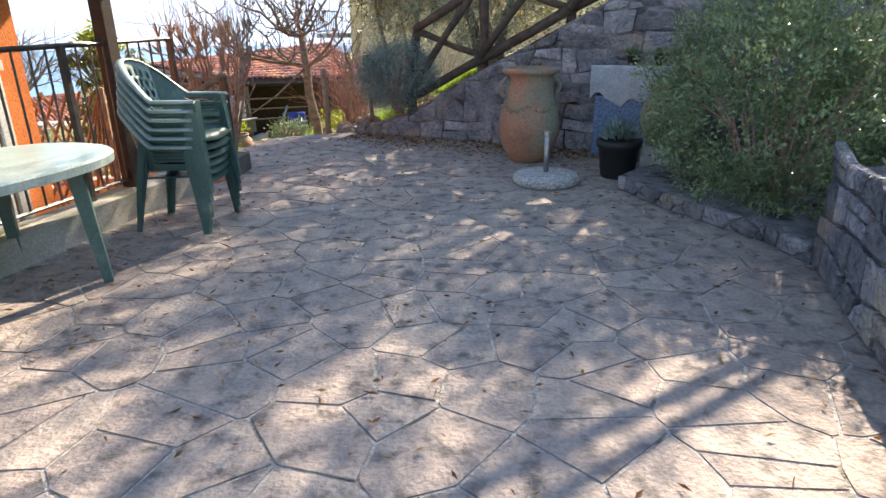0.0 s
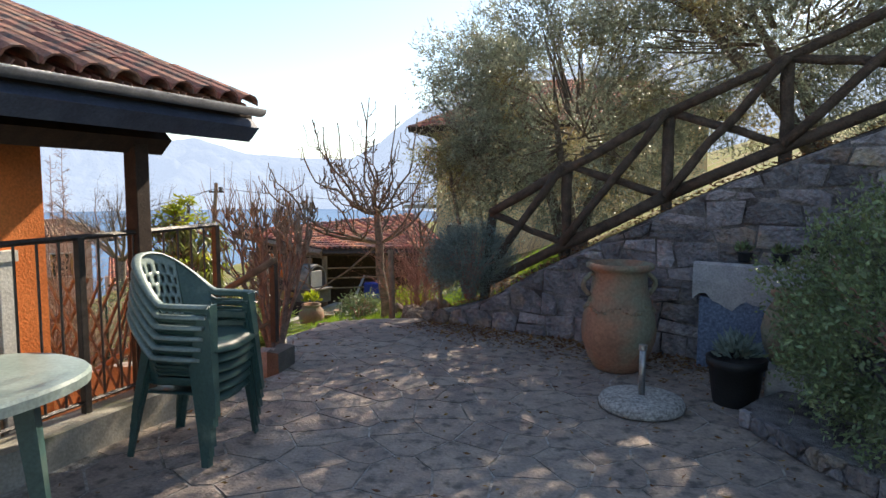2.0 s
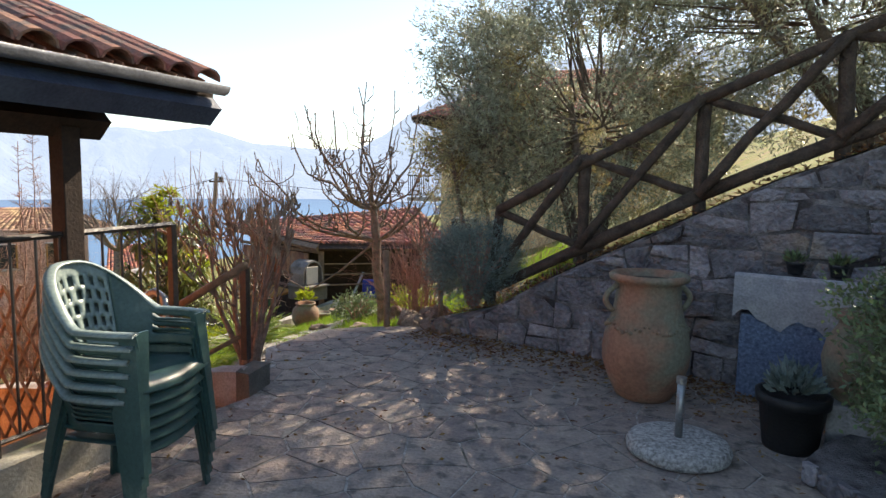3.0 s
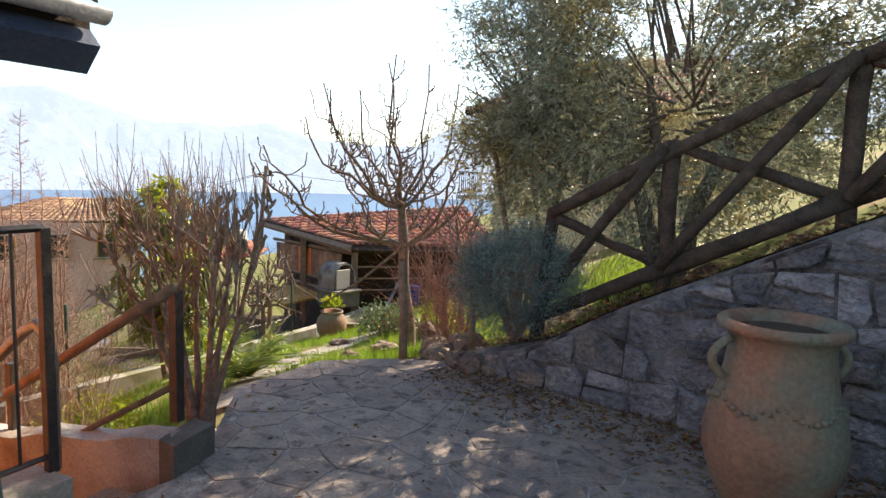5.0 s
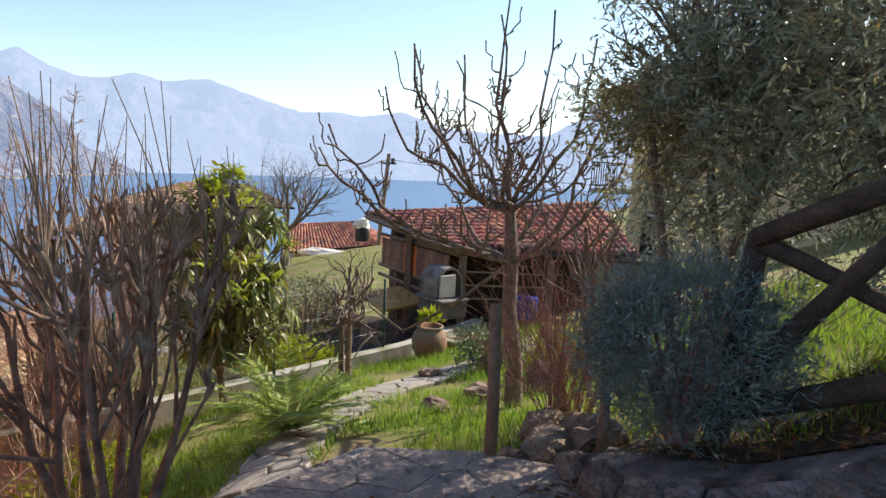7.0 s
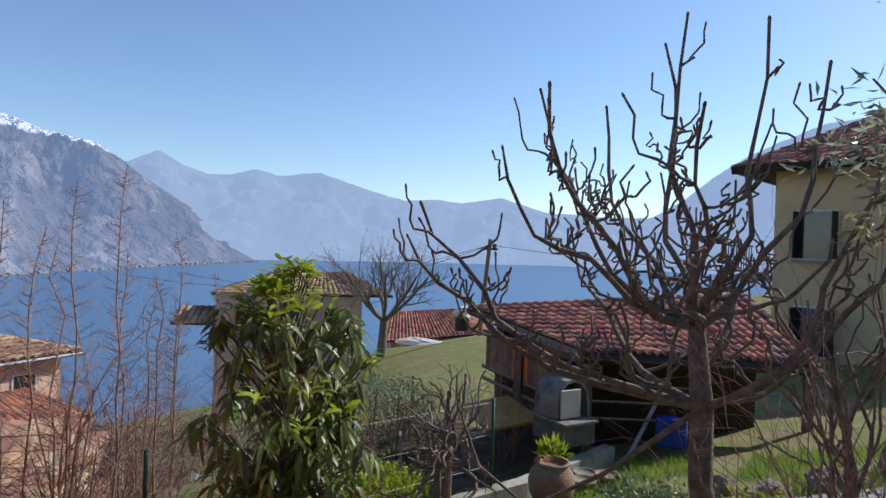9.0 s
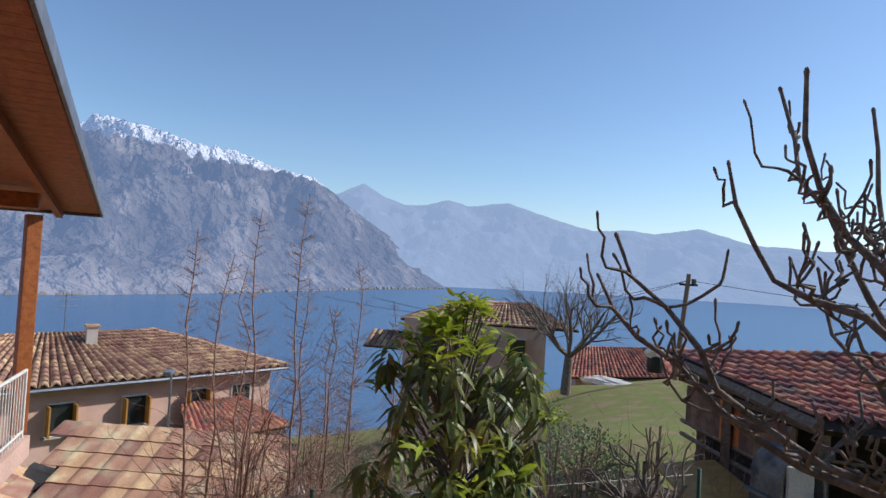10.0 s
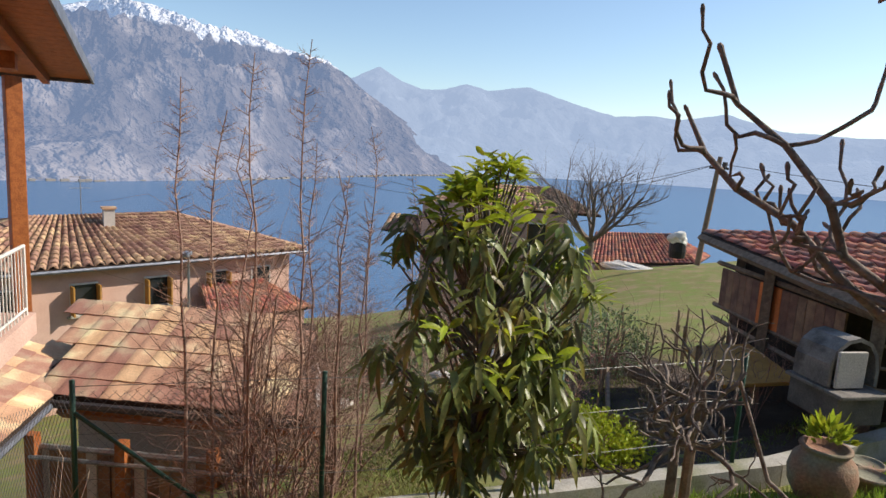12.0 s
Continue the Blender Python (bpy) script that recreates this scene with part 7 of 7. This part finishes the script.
def lower_garden():
    """Beds, stakes and small bare shrubs of the lower garden."""
    rng = random.Random(33)
    for k in range(34):
        x, y = rng.uniform(-11.5, -7.2), rng.uniform(14.2, 19.5)
        z = h(x, y)
        ob = part("stake", tube(bmesh.new(), (x, y, z - .1), (x + rng.uniform(-.12, .12), y, z + rng.uniform(.5, 1.2)), .018, 5), M_WOOD_GREY)
        tagged(ob, "thin grey wooden garden stake in the vegetable bed", "stake", "bed stakes")
    for k, (x, y) in enumerate(((-10.5, 17.5), (-8.2, 16.0), (-12.5, 15.5), (-9.5, 19.0), (-11.2, 13.4), (-13.6, 17.2), (-15.0, 19.5), (-18, 20), (-7.6, 17.3), (-6.9, 14.6), (-7.7, 13.4), (-8.6, 14.6), (-6.3, 15.4))):
        twiggy("bare_shrub", "small leafless brown shrub in the lower garden", (x, y, h(x, y)), (.7, .6, 1.0 + .3 * (k % 3)), 200 + k, 8, M_TWIG if k % 2 else M_TWIG_RED)
    for k, (x, y, sz) in enumerate(((-9.6, 16.6, 1.5), (-12.6, 18.4, 2.0), (-15.5, 16.0, 1.4))):
        leafy("evergreen_shrub", "dark evergreen shrub at the edge of the lower garden", "shrub", (x, y, h(x, y) + sz * .4), (sz * .6, sz * .5, sz * .45), 3500, .07, .035, M_BUSH, 220 + k)
    for k in range(16):
        x, y = rng.uniform(-24, -12), 0
        y = 14 + (-x - 12) * .55 + rng.uniform(-3, 4)
        (twiggy if k % 2 else leafy)("bare_shrub" if k % 2 else "evergreen_shrub", *(("leafless brown scrub on the slope below the garden", (x, y, h(x, y)), (1.0, .9, 1.5 + .5 * (k % 3)), 260 + k, 7, M_TWIG) if k % 2 else
                                     ("rounded dark scrub bush on the slope below the garden", "shrub", (x, y, h(x, y) + .5), (.9, .8, .6), 2200, .09, .045, M_BUSH, 240 + k)))
    for k, (x, y) in enumerate(((-13.5, 12.5), (-14.6, 13.3), (-13.1, 13.8), (-15.6, 14.2), (-12.7, 12.9), (-16.4, 15.0), (-14.2, 14.6), (-12.4, 14.9))):
        if k % 2:
            twiggy("bare_shrub", "leafless grey-brown scrub on the slope below the lawn", (x, y, h(x, y)), (.6, .5, 1.0 + .15 * (k % 3)), 300 + k, 12, M_TWIG)
        else:
            leafy("evergreen_shrub", "dark scrub bush on the slope below the lawn", "shrub", (x, y, h(x, y) + .3), (.5, .45, .35), 2600, .07, .03, M_BUSH, 310 + k, cull=0.0)
    for k in range(14):
        x, y = rng.uniform(-14.5, -11.8), rng.uniform(12.0, 15.0)
        ob = part("rubble_stone", rock_bm(rng, rng.uniform(.12, .26), 1.3, .8, .45, 2), M_GREYWALL)
        ob.location = (x, y, h(x, y) + .04)
        tagged(ob, "pale grey rubble stone lying in the scrub of the slope", "rock", "slope stones")
    for k in range(12):
        x, y = -12.5 - k * .5, 16.0 + k * .35 + (k % 3) * .4
        ob = part("rubble_stone", rock_bm(rng, rng.uniform(.15, .35), 1.2, .8, .5), M_BASIN)
        ob.location = (x, y, h(x, y) + .08)
        tagged(ob, "pale stone slab lying on the terraced slope", "rock", "slope stones")
    bm = bmesh.new()
    X = [(-7.3, 12.0), (-6.15, 11.6), (-5.4, 13.6), (-5.2, 16.5), (-10.5, 18.6), (-12.4, 15.2)]
    c = (-8.3, 14.5)
    vs = [bm.verts.new((x, y, h(x, y) + .02)) for x, y in X]
    vc = bm.verts.new((*c, h(*c) + .05))
    for i in range(6):
        bm.faces.new((vs[i], vs[(i + 1) % 6], vc))
    bmesh.ops.subdivide_edges(bm, edges=bm.edges, cuts=14, use_grid_fill=True)
    for v in bm.verts:
        v.co.z = h(v.co.x, v.co.y) + .03 + .05 * noise.noise(v.co * 3)
    tagged(part("soil_bed", bm, M_SOIL), "dark tilled soil of the vegetable bed", "soil", kind="structure")
    for x, y, L, rz in ((-7.4, 14.2, 1.6, 35), (-8.3, 15.2, 1.8, -50), (-6.6, 14.9, 1.3, -40), (-9.1, 13.9, 1.5, 30), (-7.9, 16.3, 1.7, 10)):
        ob = part("bed_board", boxed((0, 0, 0), (L, .05, .22), 0, .006), M_WOOD_GREY)
        ob.matrix_world = pose(x, y, h(x, y) + .1, 0, 4, rz)
        tagged(ob, "weathered grey board edging the vegetable bed", "board", "bed boards")
    w = part("corrugated_sheet", boxed((0, 0, 0), (1.5, .9, .05), 0, .01), M_SHUTTER)
    w.matrix_world = pose(-6.6, 15.6, -1.05, 8, 0, -40)
    tagged(w, "sloping yellowish corrugated cover beside the barbecue", "roof sheet")


lower_garden()

# trellis beside the orange house
tr = thing("trellis", "brown diamond lattice trellis panel beyond the railing", "trellis", (-3.5, 5.3, -.15), 15)
for k in range(10):
    for s in (-1, 1):
        x = -0.45 + k * .1
        part("lath", limb(bmesh.new(), [(max(-.45, min(.45, x)), 0.008 * s, 0 if s > 0 else 0), (max(-.45, min(.45, x + s * .45)), .008 * s, 1.05)], [.012, .012], 4), M_WOOD_GREY, tr)
for x in (-.47, .47):
    part("frame", boxed((x, 0, .5), (.04, .04, 1.15)), M_WOOD_GREY, tr)


# ---- stones of walls and paving ----
def wall_stones():
    rng = random.Random(23)

    def to3(u, v, w):
        p = WO + WU * u + WN * w
        return (p.x, p.y, v)
    all_ = []
    for poly in rubble(rng, 0.0, 6.9, -.02, 3.0):
        cx = sum(p[0] for p in poly) / len(poly)
        s = (wall_top(cx + .25) - wall_top(cx - .25)) / .5
        # keep the part below the sloping top
        q = clip_half(poly, -s, 1, wall_top(cx) - s * cx - 0.015)
        if len(q) > 2 and area(q) > .006:
            all_.append((cx, q))
    n = 0
    rest = bmesh.new()
    all_.sort(key=lambda e: e[0])
    for cx, q in all_:
        hi = rng.uniform(.004, .045)
        if n < 300:
            bm = bmesh.new()
            if stone_bm(bm, q, to3, 0.011, -.02, hi, .018, rng):
                part("stone", bm, M_STONE, WALL)
                n += 1
            else:
                bm.free()
        else:
            stone_bm(rest, q, to3, 0.011, -.02, hi, .018, rng)
    tagged(part("stones", rest, M_STONE, WALL), kind="stuff")
    line = [Vector((2.22, 3.47, 0)), Vector((1.80, 2.1, 0)), Vector((1.55, .6, 0)), Vector((1.3, -2.5, 0))]
    for a, b in zip(line, line[1:]):
        d = (b - a).normalized()
        nn = Vector((d.y, -d.x, 0))
        L = (b - a).length

        def to(u, v, w):
            p = a + d * u + nn * w
            return (p.x, p.y, v)
        for poly in rubble(rng, 0, L, 0.02, .56, (.16, .4), (.13, .2)):
            bm = bmesh.new()
            if stone_bm(bm, poly, to, .01, -.02, rng.uniform(.02, .04), .012, rng):
                part("stone", bm, M_STONE, SIDE)
            else:
                bm.free()
    for a, b in zip(PLW, PLW[1:]):
        a, b = Vector((*a, 0)), Vector((*b, 0))
        d = (b - a).normalized()
        nn = Vector((d.y, -d.x, 0))

        def to(u, v, w):
            p = a + d * u + nn * w
            return (p.x, p.y, v)
        for poly in cells(rng, 0, (b - a).length, 0.0, .13, .24, .14, .25):
            bm = bmesh.new()
            if stone_bm(bm, poly, to, .008, -.02, .025, .01, rng):
                part("stone", bm, M_STONE, SIDE)
            else:
                bm.free()


wall_stones()


def paving():
    rng = random.Random(29)

    def to3(x, y, w):
        return (x, y, w)
    out = []
    for poly in cells(rng, -4.1, 3.3, -2.6, 8.6, .38, .30, .5):
        cx, cy = sum(p[0] for p in poly) / len(poly), sum(p[1] for p in poly) / len(poly)
        if not inside(cx, cy):
            continue
        for (x1, y1), (x2, y2) in zip(PATIO, PATIO[1:] + PATIO[:1]):
            ex, ey = x2 - x1, y2 - y1
            if math.hypot(cx - (x1 + x2) / 2, cy - (y1 + y2) / 2) < math.hypot(ex, ey) / 2 + .5:
                l = math.hypot(ex, ey)
                nx, ny = ey / l, -ex / l
                if nx * (cx - x1) + ny * (cy - y1) < 0 and all(nx * (px - x1) + ny * (py - y1) > -9 for px, py in poly):
                    t_ = ((cx - x1) * ex + (cy - y1) * ey) / l / l
                    if -.1 < t_ < 1.1:
                        poly = clip_half(poly, nx, ny, nx * x1 + ny * y1)
                        if len(poly) < 3:
                            break
        if len(poly) > 2 and area(poly) > .004 and not (cx > 2.25 and cy < 3.4) and not (cx > 2.4):
            out.append((math.hypot(cx + .2, cy - 4.2), poly))
    out.sort(key=lambda e: e[0])
    rest = bmesh.new()
    n = 0
    for _, poly in out:
        if n < 300:
            bm = bmesh.new()
            if stone_bm(bm, poly, to3, .008, -.02, .000 + rng.uniform(0, .003), .006, rng):
                part("paving_stone", bm, M_PAVE, floor)
                n += 1
            else:
                bm.free()
        else:
            stone_bm(rest, poly, to3, .008, -.02, .002, .006, rng)
    tagged(part("paving_stones", rest, M_PAVE, floor), kind="stuff")


paving()
